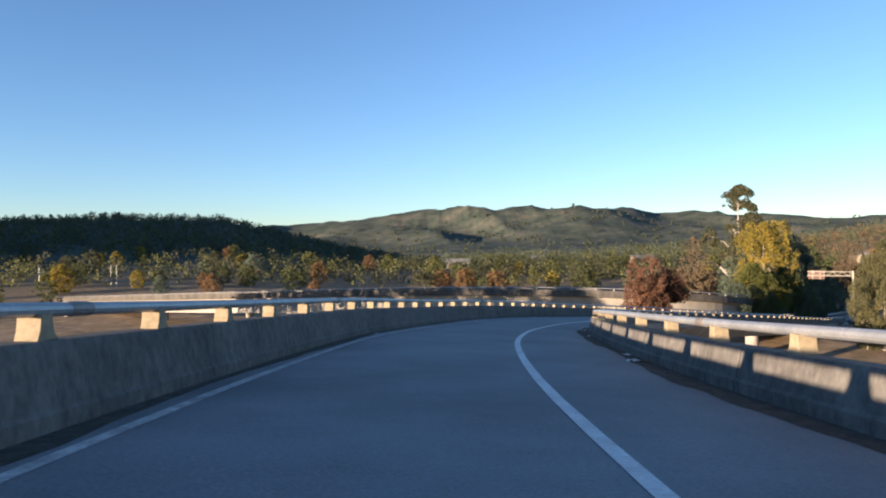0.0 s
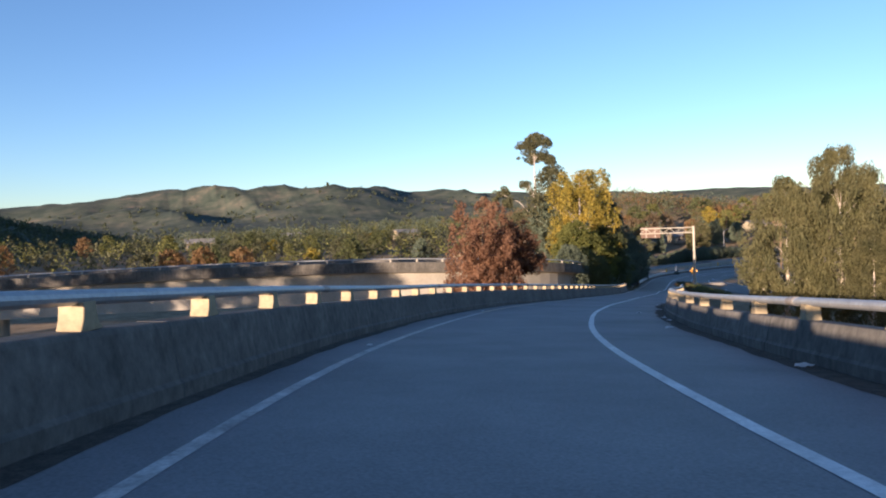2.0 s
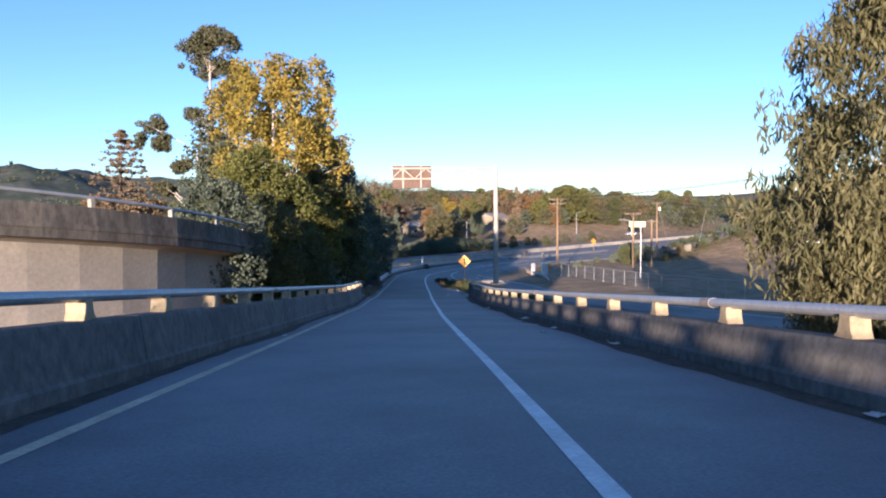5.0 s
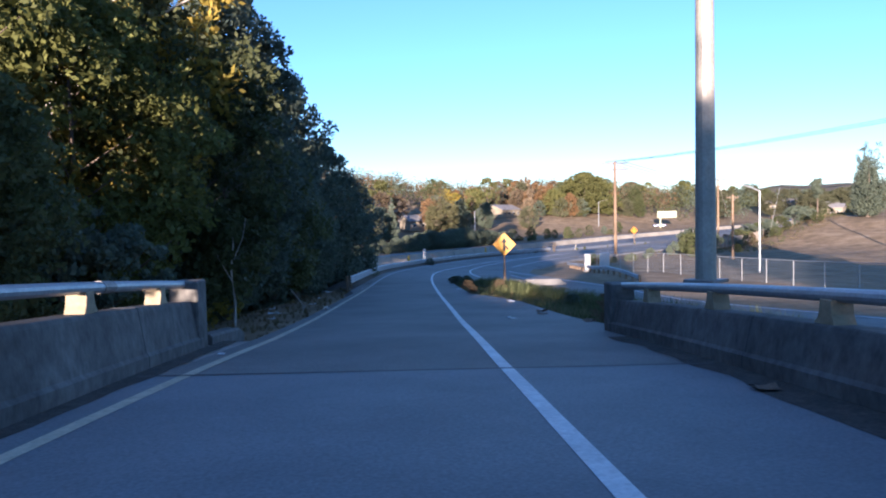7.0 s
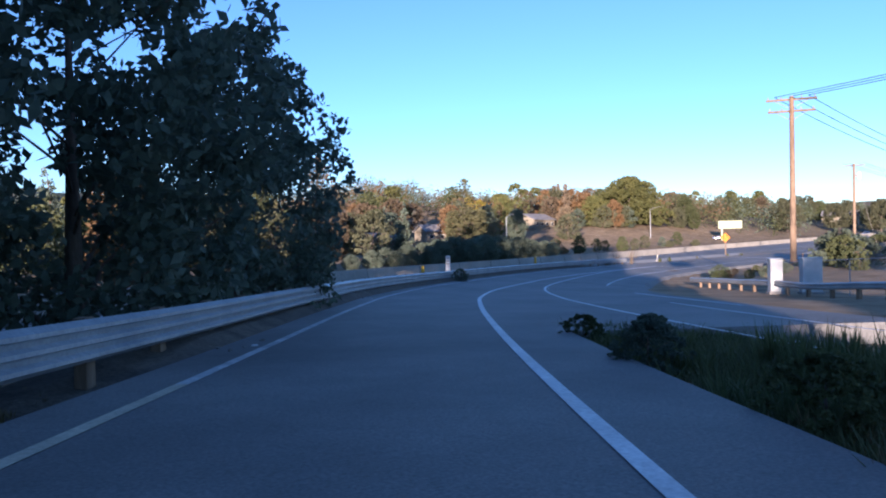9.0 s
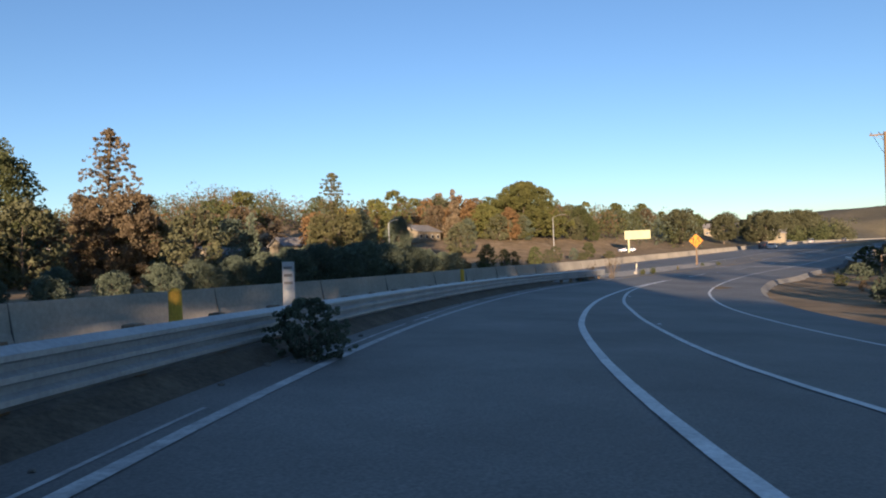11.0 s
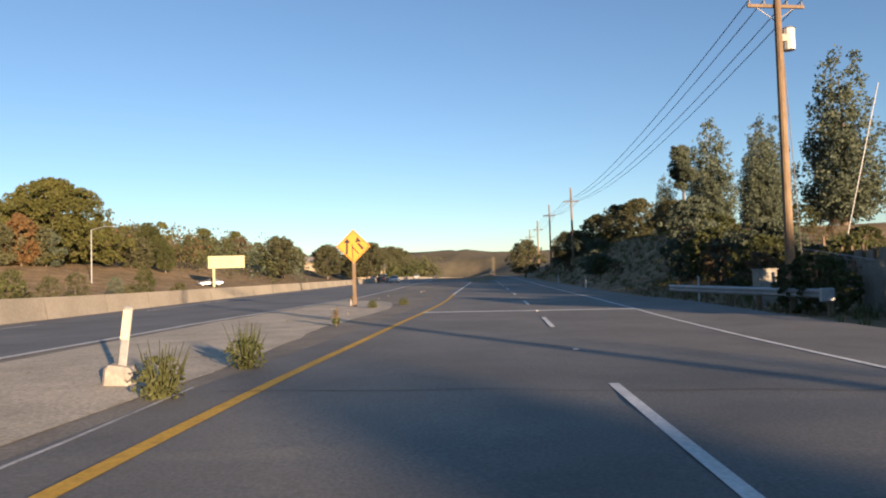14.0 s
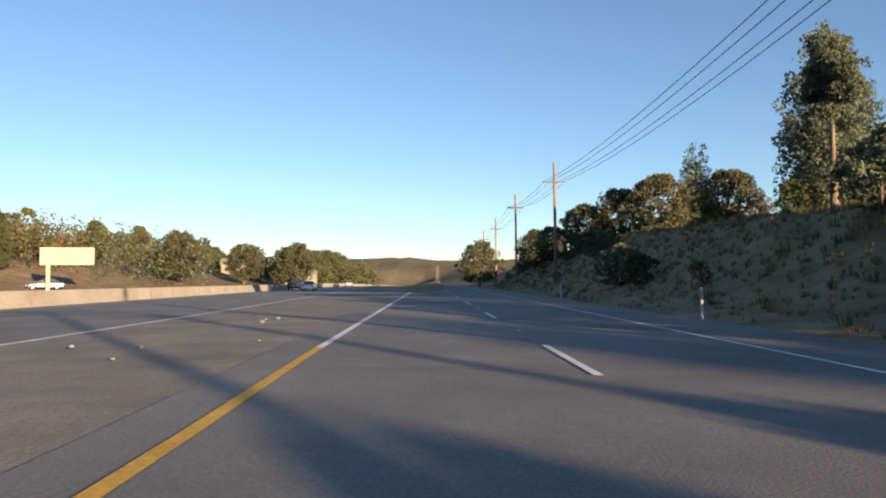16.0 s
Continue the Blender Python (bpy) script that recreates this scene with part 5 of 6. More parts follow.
def shrub(kind, x, y, scale=1.0, turn=0.0, z=None):
    return plant(BUSH[kind], x, y, BUSH_LABELS[kind], name="shrub", category="shrub", turn=turn, scale=scale, z=z, names=("stem", "foliage"))


p = place(11.55, -2.35)
shrub("green", p.x, p.y, 0.58, z=p.z - 0.03)
for t, o, kind, sc in ((13.72, -1.3, "green", 0.45),
                       (8.88, 2.4, "brown", 0.42), (9.3, 2.9, "scrub", 0.3), (9.5, 2.6, "green", 0.5), (9.62, 3.3, "green", 0.48), (9.7, 2.5, "scrub", 0.26), (8.7, 5.0, "scrub", 0.25), (8.45, 5.6, "green", 0.4), (9.0, 4.2, "brown", 0.4), (8.2, 6.0, "scrub", 0.3), (7.95, 4.6, "brown", 0.42), (7.85, 4.2, "brown", 0.34)):
    base = left_line(t) if o < 0 else right_line(t) - 1.0
    p = place(t, base + o)
    shrub(kind, p.x, p.y, sc, turn=t * 100, z=ground_z(p.x, p.y) - 0.03)
def stalks_mesh(n, h, spread, seed, tips):
    """Thin upright stalks, with feathery tips where tips is set."""
    rng = np.random.default_rng(seed)
    limbs = []
    for _ in range(n):
        a, b = rng.uniform(0, 2 * math.pi), rng.uniform(0.05, 1)
        o = Vector((math.cos(a), math.sin(a), 0)) * spread * b
        hh = h * rng.uniform(0.55, 1.0)
        limbs.append([(o * 0.25, 0.012), (o * 0.6 + Vector((0, 0, hh * 0.5)), 0.008), (o + Vector((0, 0, hh)), 0.003)])
        for k in range(tips):
            q = o * 0.9 + Vector((0, 0, hh * rng.uniform(0.6, 0.98)))
            d = Vector((rng.normal(0, 1), rng.normal(0, 1), rng.uniform(0.3, 1.2))).normalized() * h * 0.1
            limbs.append([(q, 0.005), (q + d * 0.5, 0.012), (q + d, 0.002)])
    return limbs


def weed(x, y, z, n, h, spread, seed, label, mat, tips=0):
    top = empty("weed", Matrix.Translation((x, y, z)))
    limbs = stalks_mesh(n, h, spread, seed, tips)
    for k in range(0, len(limbs), tips + 1):
        part("stalk", limb_mesh(limbs[k:k + tips + 1], mat, 4), None, top)
    v, f = leaf_cloud(np.random.default_rng(seed), [(0, 0, h * 0.3)], [spread * 0.9], 160 if tips else 420, 0.03, flat=1.0)
    part("leafage", quick_mesh("leafage", v, f, WEED), None, top)["kind"] = "stuff"
    return tagged(top, label, "weed")


for k, (t, o, n, h, sp, lab, mat, tips) in enumerate(((14.0, -3.06, 26, 1.9, 0.8, "tall dry weed with thin bare stalks", WEED_STALK, 4), (14.41, -2.9, 40, 0.62, 0.3, "spiky green roadside weed", WEED, 0),
                                                      (14.55, -2.78, 44, 0.7, 0.32, "spiky green roadside weed", WEED, 0), (15.06, -3.37, 24, 0.55, 0.12, "small dry upright weed", WEED_STALK, 2),
                                                      (15.75, -4.6, 22, 0.4, 0.25, "small green weed on the wedge", WEED, 0), (15.9, -3.6, 20, 0.35, 0.3, "small green weed on the wedge", WEED, 0), (13.9, -3.9, 22, 1.3, 0.6, "dry weed with thin bare stalks", WEED_STALK, 3))):
    p = place(t, o)
    weed(p.x, p.y, p.z - 0.01, n, h, sp, 40 + k, lab, mat, tips)
rng_b = np.random.default_rng(21)
for i in range(34):
    t = 7.75 + i * 0.055
    p = place(t, left_line(t) - rng_b.uniform(4.2, 7.5) + max(0, t - 9.0) * 0.6)
    shrub("dark", p.x, p.y, rng_b.uniform(0.55, 1.1), turn=rng_b.uniform(0, 360))
for i in range(36):
    t = 14.0 + i * 0.28
    p = place(t, rng_b.uniform(12, 24))
    shrub(("scrub", "dark", "brown", "scrub")[i % 4], p.x, p.y, rng_b.uniform(0.5, 1.0), turn=rng_b.uniform(0, 360))
for i in range(12):
    t = 12.6 + i * 0.15
    p = place(t, rng_b.uniform(11.5, 15.5))
    shrub(("scrub", "brown", "dark")[i % 3], p.x, p.y, rng_b.uniform(0.25, 0.42), turn=rng_b.uniform(0, 360))

for px, py, kind, sc, turn in ((168.5, 172.4, "scrub", 1.15, 20), (171.5, 171.2, "dark", 1.0, 110), (174.5, 174.2, "brown", 1.1, 200), (177.6, 176.4, "scrub", 0.75, 60), (186.0, 175.6, "brown", 1.0, 15), (188.8, 174.6, "scrub", 1.1, 140),
                                ((191.5, 173.8, "dark", 1.05, 80)), (194.6, 175.0, "brown", 1.2, 260), (197.5, 174.4, "scrub", 1.2, 310), (201.0, 174.8, "dark", 1.1, 30), (204.0, 173.0, "scrub", 1.25, 90), (164.5, 170.5, "dark", 1.2, 170),
                                (207.5, 174.0, "brown", 1.1, 120), (211.0, 172.6, "dark", 1.15, 220), (160.5, 168.5, "scrub", 1.3, 10)):
    shrub(kind, px, py, sc, turn=turn)

# ---- signs, posts, gantry ----
def arrow_sign(name, x, y, z, turn, side, post_h, label, glyph, sheet, post_w):
    """A yellow diamond on a wooden post; side is the plate's edge."""
    top = empty(name, Matrix.Translation((x, y, z)) @ pose(0, 0, 0, 0, 0, turn))
    part("post", box((0, 0.06, post_h / 2), (post_w, 0.1, post_h), bevel=0.008), WOOD_POST, top, "square wooden post")
    part("foot", box((0, 0.06, 0.32), (post_w + 0.03, 0.13, 0.66), bevel=0.012), WOOD_POST, top, "thicker sleeved foot")
    hz = post_h - 0.08
    d = side / math.sqrt(2)
    bm = bmesh.new()
    pts = [(0, -d), (d, 0), (0, d), (-d, 0)]
    a = [bm.verts.new((px, 0.0, hz + pz)) for px, pz in pts]
    b = [bm.verts.new((px, 0.006, hz + pz)) for px, pz in pts]
    bm.faces.new(a), bm.faces.new(b[::-1])
    for i in range(4):
        bm.faces.new((a[i], b[i], b[(i + 1) % 4], a[(i + 1) % 4]))
    bmesh.ops.recalc_face_normals(bm, faces=bm.faces)
    plate = part("plate", bm, sheet, top, "yellow diamond plate")
    bm = bmesh.new()
    k = d * 0.93
    for i in range(4):
        p, q = Vector((pts[i][0] * 0.93, 0, pts[i][1] * 0.93)), Vector((pts[(i + 1) % 4][0] * 0.93, 0, pts[(i + 1) % 4][1] * 0.93))
        vs = [bm.verts.new((w.x * s, -0.003, hz + w.z * s)) for w, s in ((p, 1), (q, 1), (q, 0.965), (p, 0.965))]
        bm.faces.new(vs)
    for shape in glyph:
        bm.faces.new([bm.verts.new((gx * d, -0.004, hz + gz * d)) for gx, gz in shape])
    part("print", bm, SIGN_BLACK, plate, "black arrows and border")
    return tagged(top, label, "road sign")


MERGE = [[(-0.1, -0.52), (0.1, -0.52), (0.1, 0.2), (-0.1, 0.2)], [(-0.29, 0.16), (0.29, 0.16), (0, 0.6)],
         [(0.3, -0.52), (0.44, -0.4), (0.15, -0.06), (0.1, -0.26)]]
ADDED = [[(-0.46, -0.48), (-0.33, -0.48), (-0.31, 0.22), (-0.43, 0.22)], [(-0.57, 0.2), (-0.17, 0.21), (-0.37, 0.49)],
         [(-0.07, -0.75), (-0.02, -0.75), (-0.045, 0.1), (-0.1, 0.1)], [(-0.05, -0.1), (0.3, -0.49), (0.35, -0.44), (-0.04, -0.02)],
         [(0.5, -0.23), (0.62, -0.13), (0.33, 0.2), (0.2, 0.17)], [(0.09, 0.23), (0.49, 0.26), (0.235, 0.54)]]
arrow_sign("merge_sign", 87.0, 139.9, 2.85, -41, 0.98, 2.25, "yellow diamond sign with a merging arrow in the weedy island", MERGE, SIGN_YELLOW, 0.1)
arrow_sign("added_lane_sign", 183.7, 194.15, 0.08, -80, 1.1, 3.0, "amber diamond sign with two arrows on a wooden post", ADDED, SIGN_AMBER, 0.17)


def gantry(x, y, z):
    top = empty("sign_gantry", Matrix.Translation((x, y, z)))
    part("post", rod((0, 0, 0), (0, 0, 7.9), 0.19, 0.15, n=14), GALV, top, "round galvanised post")
    part("base_plate", box((0, 0, 0.03), (0.6, 0.6, 0.06), bevel=0.01), STEEL_DARK, top)
    way_l = Vector((-math.cos(radians(41)), math.sin(radians(41)), 0))
    for h in (7.75, 7.05):
        part("arm", rod((0, 0, h), way_l * 7.0 + Vector((0, 0, h)), 0.07, n=8), GALV, top)
    for i in range(9):
        a = way_l * (7.0 * i / 9) + Vector((0, 0, 7.05 if i % 2 else 7.75))
        b = way_l * (7.0 * (i + 1) / 9) + Vector((0, 0, 7.75 if i % 2 else 7.05))
        part("brace", rod(a, b, 0.03, n=6), GALV, top)
    m = Matrix.Translation(way_l * 5.6 + Vector((0, 0, 7.2))) @ pose(0, 0, 0, 0, 0, -41)
    sign = part("sign_panel", box((0, 0.14, 0), (2.6, 0.05, 1.5), m=m, bevel=0.01), SIGN_BACK, top, "brown slatted back of a rectangular road sign")
    for k in range(6):
        part("slat", box((0, 0.09, -0.65 + k * 0.26), (2.56, 0.05, 0.09), m=m), SIGN_BACK, sign)
    for k in (-0.6, 0.6):
        part("bracket", box((k, 0.07, 0), (0.08, 0.08, 1.5), m=m), STEEL_DARK, sign)
    return tagged(top, "galvanised sign gantry on one round post beside the ramp", "sign gantry")


gantry(69.1, 117.8, 5.4)


def w_beam(ts, off, face=1, drop=0.0, deep=False):
    """Steel guardrail on timber posts, at an offset along the stations."""
    top = empty("guardrail")
    ribs = 3 if deep else 2
    rise = 0.22 if deep else 0.4
    prof = [(0.0, rise)]
    for k in range(ribs):
        z = rise + 0.155 * k
        prof += [(0.03, z + 0.03), (0.08, z + 0.052), (0.08, z + 0.096), (0.02, z + 0.13)]
    prof[-1] = (0.0, rise + 0.155 * ribs)
    back = [(o - 0.006, u) for o, u in prof[::-1]]
    part("beam", sweep(ts, lambda t: [((off(t) if callable(off) else off) + face * o, u - drop) for o, u in prof + back]), STEEL, top, "ribbed galvanised steel beam")
    run, last = 9.0, None
    t = ts[0]
    while t < ts[-1]:
        o = off(t) if callable(off) else off
        p = place(t, o)
        if last is not None:
            run += (p - last).length
        last = p
        if run > 1.9:
            run = 0
            ob = part("post", POST_MESH, None, top)
            ob.matrix_basis = Matrix.Translation(place(t, o - face * 0.18, -0.25 - drop)) @ pose(0, 0, 0, 0, 0, heading(t))
        t += 0.01
    return tagged(top, "galvanised guardrail on short timber posts by the road", "guardrail")


bm_ = box((0, 0, 0.13), (0.15, 0.2, 1.62), bevel=0.01)
POST_MESH = bpy.data.meshes.new("post")
bm_.to_mesh(POST_MESH)
bm_.free()
POST_MESH.materials.append(WOOD)
w_beam(stations(9.32, 13.96, 0.06), lambda t: left_line(t) - 1.1, deep=True)
flare = w_beam(stations(15.35, 15.95, 0.03), lambda t: float(np.interp(t, [15.35, 15.95], [11.2, 8.85])), face=-1, drop=0.08)
p = place(15.34, 11.22)
part("terminal", box((p.x, p.y, p.z + 0.44), (0.28, 0.4, 0.44), bevel=0.04), STEEL, flare, "boxed steel end piece")


def utility_pole(name, x, y, z, h, turn, label, arms=((0.6, 2.4),)):
    top = empty(name, Matrix.Translation((x, y, z)) @ pose(0, 0, 0, 0, 0, turn))
    part("pole", rod((0, 0, -0.5), (0, 0, h), 0.2, 0.14, n=12), WOOD, top)
    for drop, length in arms:
        arm = part("crossarm", box((0, 0.1, h - drop), (length, 0.1, 0.14), bevel=0.01), WOOD_POST, top, "dark weathered crossarm")
        for side in (-1, 1):
            part("brace", rod((side * length * 0.33, 0.14, h - drop - 0.05), (0, 0.14, h - drop - 0.62), 0.022, n=5), STEEL_DARK, arm)
        for k in (-0.46, -0.2, 0.2, 0.46):
            part("insulator", rod((k * length, 0.1, h - drop + 0.06), (k * length, 0.1, h - drop + 0.24), 0.045, 0.03, n=6), STEEL_DARK, arm)
    return tagged(top, label, "utility pole")


for px, py, ph in ((266.8, 179.0, 15.2), (296.6, 181.6, 15.6), (330.0, 183.6, 15.0), (362.0, 185.5, 15.0)):
    utility_pole("utility_pole", px, py, ground_z(px, py) - 0.05, ph - ground_z(px, py) + 0.3, -88, "wooden utility pole with crossarm on the bank", arms=((2.2, 2.6),))
utility_pole("utility_pole", 182.8, 175.4, ground_z(182.8, 175.4), 12.7 - ground_z(182.8, 175.4), -75, "weathered wooden utility pole with transformer", arms=((0.25, 2.6),))
utility_pole("utility_pole", 126.3, 159.2, 2.4, 10.3, -60, "wooden utility pole with double crossarms", arms=((0.2, 3.0), (0.95, 2.8)))

utility_pole("utility_pole", 147.6, 158.7, ground_z(147.6, 158.7), 10.2, -60, "distant wooden utility pole with crossarm", arms=((0.2, 3.0),))
utility_pole("utility_pole", 152.0, 157.6, ground_z(152, 157.6), 9.0, -60, "distant wooden pole with a short crossarm", arms=((0.4, 1.6),))
for px, py in ((172.0, 140.0), (196.0, 128.0)):
    utility_pole("utility_pole", px, py, ground_z(px, py), 9.2, -60, "distant bare wooden pole", arms=((0.2, 2.0),))


def cable(a, b, sag, label="thin black power line between poles"):
    a, b = Vector(a), Vector(b)
    pts = [a.lerp(b, u) - Vector((0, 0, 4 * sag * u * (1 - u))) for u in np.linspace(0, 1, 17)]
    return tagged(part("power_cable", limb_mesh([[(q, 0.022) for q in pts]], WIRE, 5), None), label, "cable", group="power lines")


for k in (-1.15, -0.5, 0.5, 1.15):
    tops = [(182.8 + 0.25 * k, 175.4 - k, 12.75), (266.8, 179.0 - k, 13.3), (296.6, 181.6 - k, 13.75), (330.0, 183.6 - k, 13.1), (362.0, 185.5 - k, 13.1)]
    for a, b in zip(tops, tops[1:]):
        cable(a, b, 0.018 * (b[0] - a[0]))
for k in (-1.0, 0.0, 1.0):
    cable((126.3 + 0.5 * k, 159.2 - 0.86 * k, 12.7), (147.6 + 0.5 * k, 158.7 - 0.86 * k, ground_z(147.6, 158.7) + 10.2), 0.2)
    cable((126.3 + 0.5 * k, 159.2 - 0.86 * k, 12.7), (118 + 0.5 * k, 118 - 0.86 * k, 14.5), 0.5)
guy = tagged(part("guy_wire", rod((186.5, 173.5, ground_z(186.5, 173.5)), (183.0, 175.2, 11.0), 0.02, n=5), STEEL_DARK), "taut guy wire of the utility pole", "cable")
tr = empty("pole_transformer", Matrix.Translation((183.1, 174.9, 10.6)))
part("tank", rod((0, 0, 0), (0, 0, 0.9), 0.25, n=12), WHITE_PLASTIC, tr)
part("lid", rod((0, 0, 0.9), (0, 0, 0.97), 0.27, 0.2, n=12), STEEL_DARK, tr)
part("bracket", box((-0.15, 0.25, 0.5), (0.15, 0.3, 0.3)), STEEL_DARK, tr)
tagged(tr, "pale cylindrical transformer hung on the utility pole", "transformer")
lean_bar = tagged(part("marker_pole", rod((191.5, 169.8, ground_z(191.5, 169.8)), (191.2, 167.6, 11.0), 0.03, n=6), STEEL), "thin pale leaning pole on the verge", "pole")


def lamp_post(x, y, z, h, turn, arm, label):
    top = empty("street_lamp", Matrix.Translation((x, y, z)) @ pose(0, 0, 0, 0, 0, turn))
    part("post", rod((0, 0, 0), (0, 0, h - 0.5), 0.11, 0.07, n=10), STEEL, top)
    pts = [((arm * u, 0, h - 0.55 + 0.75 * math.sin(u * math.pi / 2)), 0.055 - 0.02 * u) for u in np.linspace(0, 1, 8)]
    part("arm", limb_mesh([pts], STEEL, 8), None, top)
    part("lamp_head", box((arm + 0.2, 0, h + 0.2), (0.65, 0.22, 0.11), bevel=0.03), STEEL_DARK, top)
    return tagged(top, label, "street lamp")


lamp_post(251.4, 251.9, ground_z(251.4, 251.9), 8.6, -20, 3.4, "tall street lamp with curved arm beyond the freeway")
lamp_post(188.0, 246.0, ground_z(188, 246), 8.4, 20, 3.4, "street lamp with curved arm among the trees")
lamp_post(121.0, 140.0, ground_z(121, 140), 8.0, 140, 2.6, "street lamp with curved arm by the lot")
for px, py in ((-128, 272), (-124, 268), (-150, 262)):
    lamp_post(px, py, ground_z(px, py), 8.5, 40, 1.6, "distant lamp post in the valley")


def billboard(x, y, turn):
    z = ground_z(x, y)
    top = empty("billboard", Matrix.Translation((x, y, z)) @ pose(0, 0, 0, 0, 0, turn))
    hz = 5.8 - z
    part("post", box((-2.3, 0.1, hz / 2 - 0.6), (0.45, 0.4, hz - 1.2 + 0.4), bevel=0.02), BILLBOARD, top, "pale yellow square post")
    part("panel", box((0, 0, hz), (6.6, 0.3, 2.3), bevel=0.03), BILLBOARD, top, "blank pale yellow panel")
    part("frame", box((0, 0.2, hz), (6.2, 0.12, 1.9)), STEEL_DARK, top)
    return tagged(top, "blank pale yellow billboard on a single post", "billboard")


BILLBOARD = material("pale_yellow_panel", [(0.34, 0.355, 0.215), (0.41, 0.42, 0.265)], 0.6, rough=0.7, bump=0.02, stain=0.06)
billboard(277.4, 242.1, -75)


def marker_post(t, off, h=1.15, label="white plastic marker post beside the road"):
    p = place(t, off)
    top = empty("marker_post", Matrix.Translation((p.x, p.y, ground_z(p.x, p.y))) @ pose(0, 0, 0, 0, 0, heading(t)))
    part("paddle", box((0, 0, h / 2), (0.085, 0.025, h + 0.1), bevel=0.01), WHITE_PLASTIC, top)
    part("reflector", box((0, -0.016, h - 0.15), (0.08, 0.008, 0.16)), STEEL, top)
    return tagged(top, label, "marker post", group="marker posts")


for t, o in ((15.62, 12.0), (15.98, 10.0), (17.2, 7.6), (18.6, 7.8)):
    marker_post(t, o + (edge_line(t) - 5.3 if o > 0 else 0))
p = Vector((184.7, 194.6, 0.25))
stub = empty("delineator", Matrix.Translation(p) @ pose(0, 0, 0, 0, 3, heading(15.16)))
part("post", rod((0, 0, -0.15), (0, 0, 0.3), 0.035, n=8), STEEL_DARK, stub)
part("head", box((0, 0, 0.36), (0.13, 0.05, 0.24), bevel=0.03), RUBBER, stub)
tagged(stub, "short dark delineator post on the paved wedge", "delineator")
lean = empty("delineator", Matrix.Translation((159.75, 190.9, 0.24)) @ pose(0, 0, 0, 4, 9, heading(14.4)))
part("base", box((0, 0, 0.1), (0.34, 0.28, 0.3), bevel=0.05), CONCRETE, lean, "chipped pale concrete block")
part("paddle", box((0, 0, 0.58), (0.1, 0.03, 0.7), bevel=0.012), STEEL, lean)
part("sheet", box((0, -0.02, 0.72), (0.095, 0.01, 0.34)), PAINT_STRAW, lean, "yellow reflective sheet")
tagged(lean, "leaning pale delineator with yellow sheet on a concrete block", "delineator")
p = Vector((82.8, 127.4, 0))
top = empty("marker_post", Matrix.Translation((p.x, p.y, ground_z(p.x, p.y))) @ pose(0, 0, 0, 0, 0, -41))
part("paddle", box((0, 0, 0.55), (0.14, 0.025, 1.2), bevel=0.01), WHITE_PLASTIC, top)
tagged(top, "white plastic marker post in the weeds", "marker post", group="marker posts")


def bollard(x, y, z, h, label):
    top = empty("bollard", Matrix.Translation((x, y, z)))
    part("tube", rod((0, 0, -0.1), (0, 0, h), 0.13, n=12), PAINT_YELLOW, top, "faded yellow tube")
    part("cap", rod((0, 0, h), (0, 0, h + 0.06), 0.12, 0.06, n=12), PAINT_YELLOW, top)
    return tagged(top, label, "bollard")


p = Vector((138.9, 193.2, 0))
bollard(p.x, p.y, ground_z(p.x, p.y), 1.1, "faded yellow bollard between the roads")
p = Vector((111.2, 179.0, 0))
bollard(p.x, p.y, ground_z(p.x, p.y), 1.35, "faded orange bollard between the roads")
p = Vector((118.6, 184.8, 0))
pm = empty("mileage_board", Matrix.Translation((p.x, p.y, ground_z(p.x, p.y))) @ pose(0, 0, 0, 0, 0, heading(12.1)))
part("board", box((0, 0, 0.95), (0.42, 0.05, 1.9), bevel=0.01), WHITE_PLASTIC, pm, "tall white board")
for k, h in enumerate((1.7, 1.45, 1.2)):
    part("bar", box((0, -0.03, h), (0.3, 0.008, 0.09)), STEEL_DARK, pm)
tagged(pm, "tall white mileage board with dark marks beside the freeway", "sign")


def cabinet(x, y, turn, w, h, label, mat):
    top = empty("utility_cabinet", Matrix.Translation((x, y, ground_z(x, y))) @ pose(0, 0, 0, 0, 0, turn))
    part("plinth", box((0, 0, 0.06), (w + 0.15, 0.75, 0.2), bevel=0.01), CONCRETE, top)
    body = part("body", box((0, 0, 0.15 + h / 2), (w, 0.6, h), bevel=0.02), mat, top)
    part("door", box((0, -0.305, 0.15 + h / 2), (w - 0.12, 0.02, h - 0.14), bevel=0.005), mat, body)
    part("roof", box((0, 0, 0.17 + h), (w + 0.08, 0.68, 0.05), bevel=0.01), mat, top)
    return tagged(top, label, "utility cabinet")


cabinet(117.6, 154.6, -50, 0.95, 1.75, "white metal utility cabinet by the side road", WHITE_PLASTIC)
cabinet(116.6, 156.0, -50, 0.6, 1.7, "pale metal utility cabinet by the side road", WHITE_PLASTIC)
cabinet(182.3, 176.6, -80, 0.75, 1.3, "pale utility cabinet behind the guardrail", CONCRETE_PALE)
cabinet(177.0, 174.6, -80, 0.9, 1.5, "pale utility cabinet beside the fence", CONCRETE_PALE)


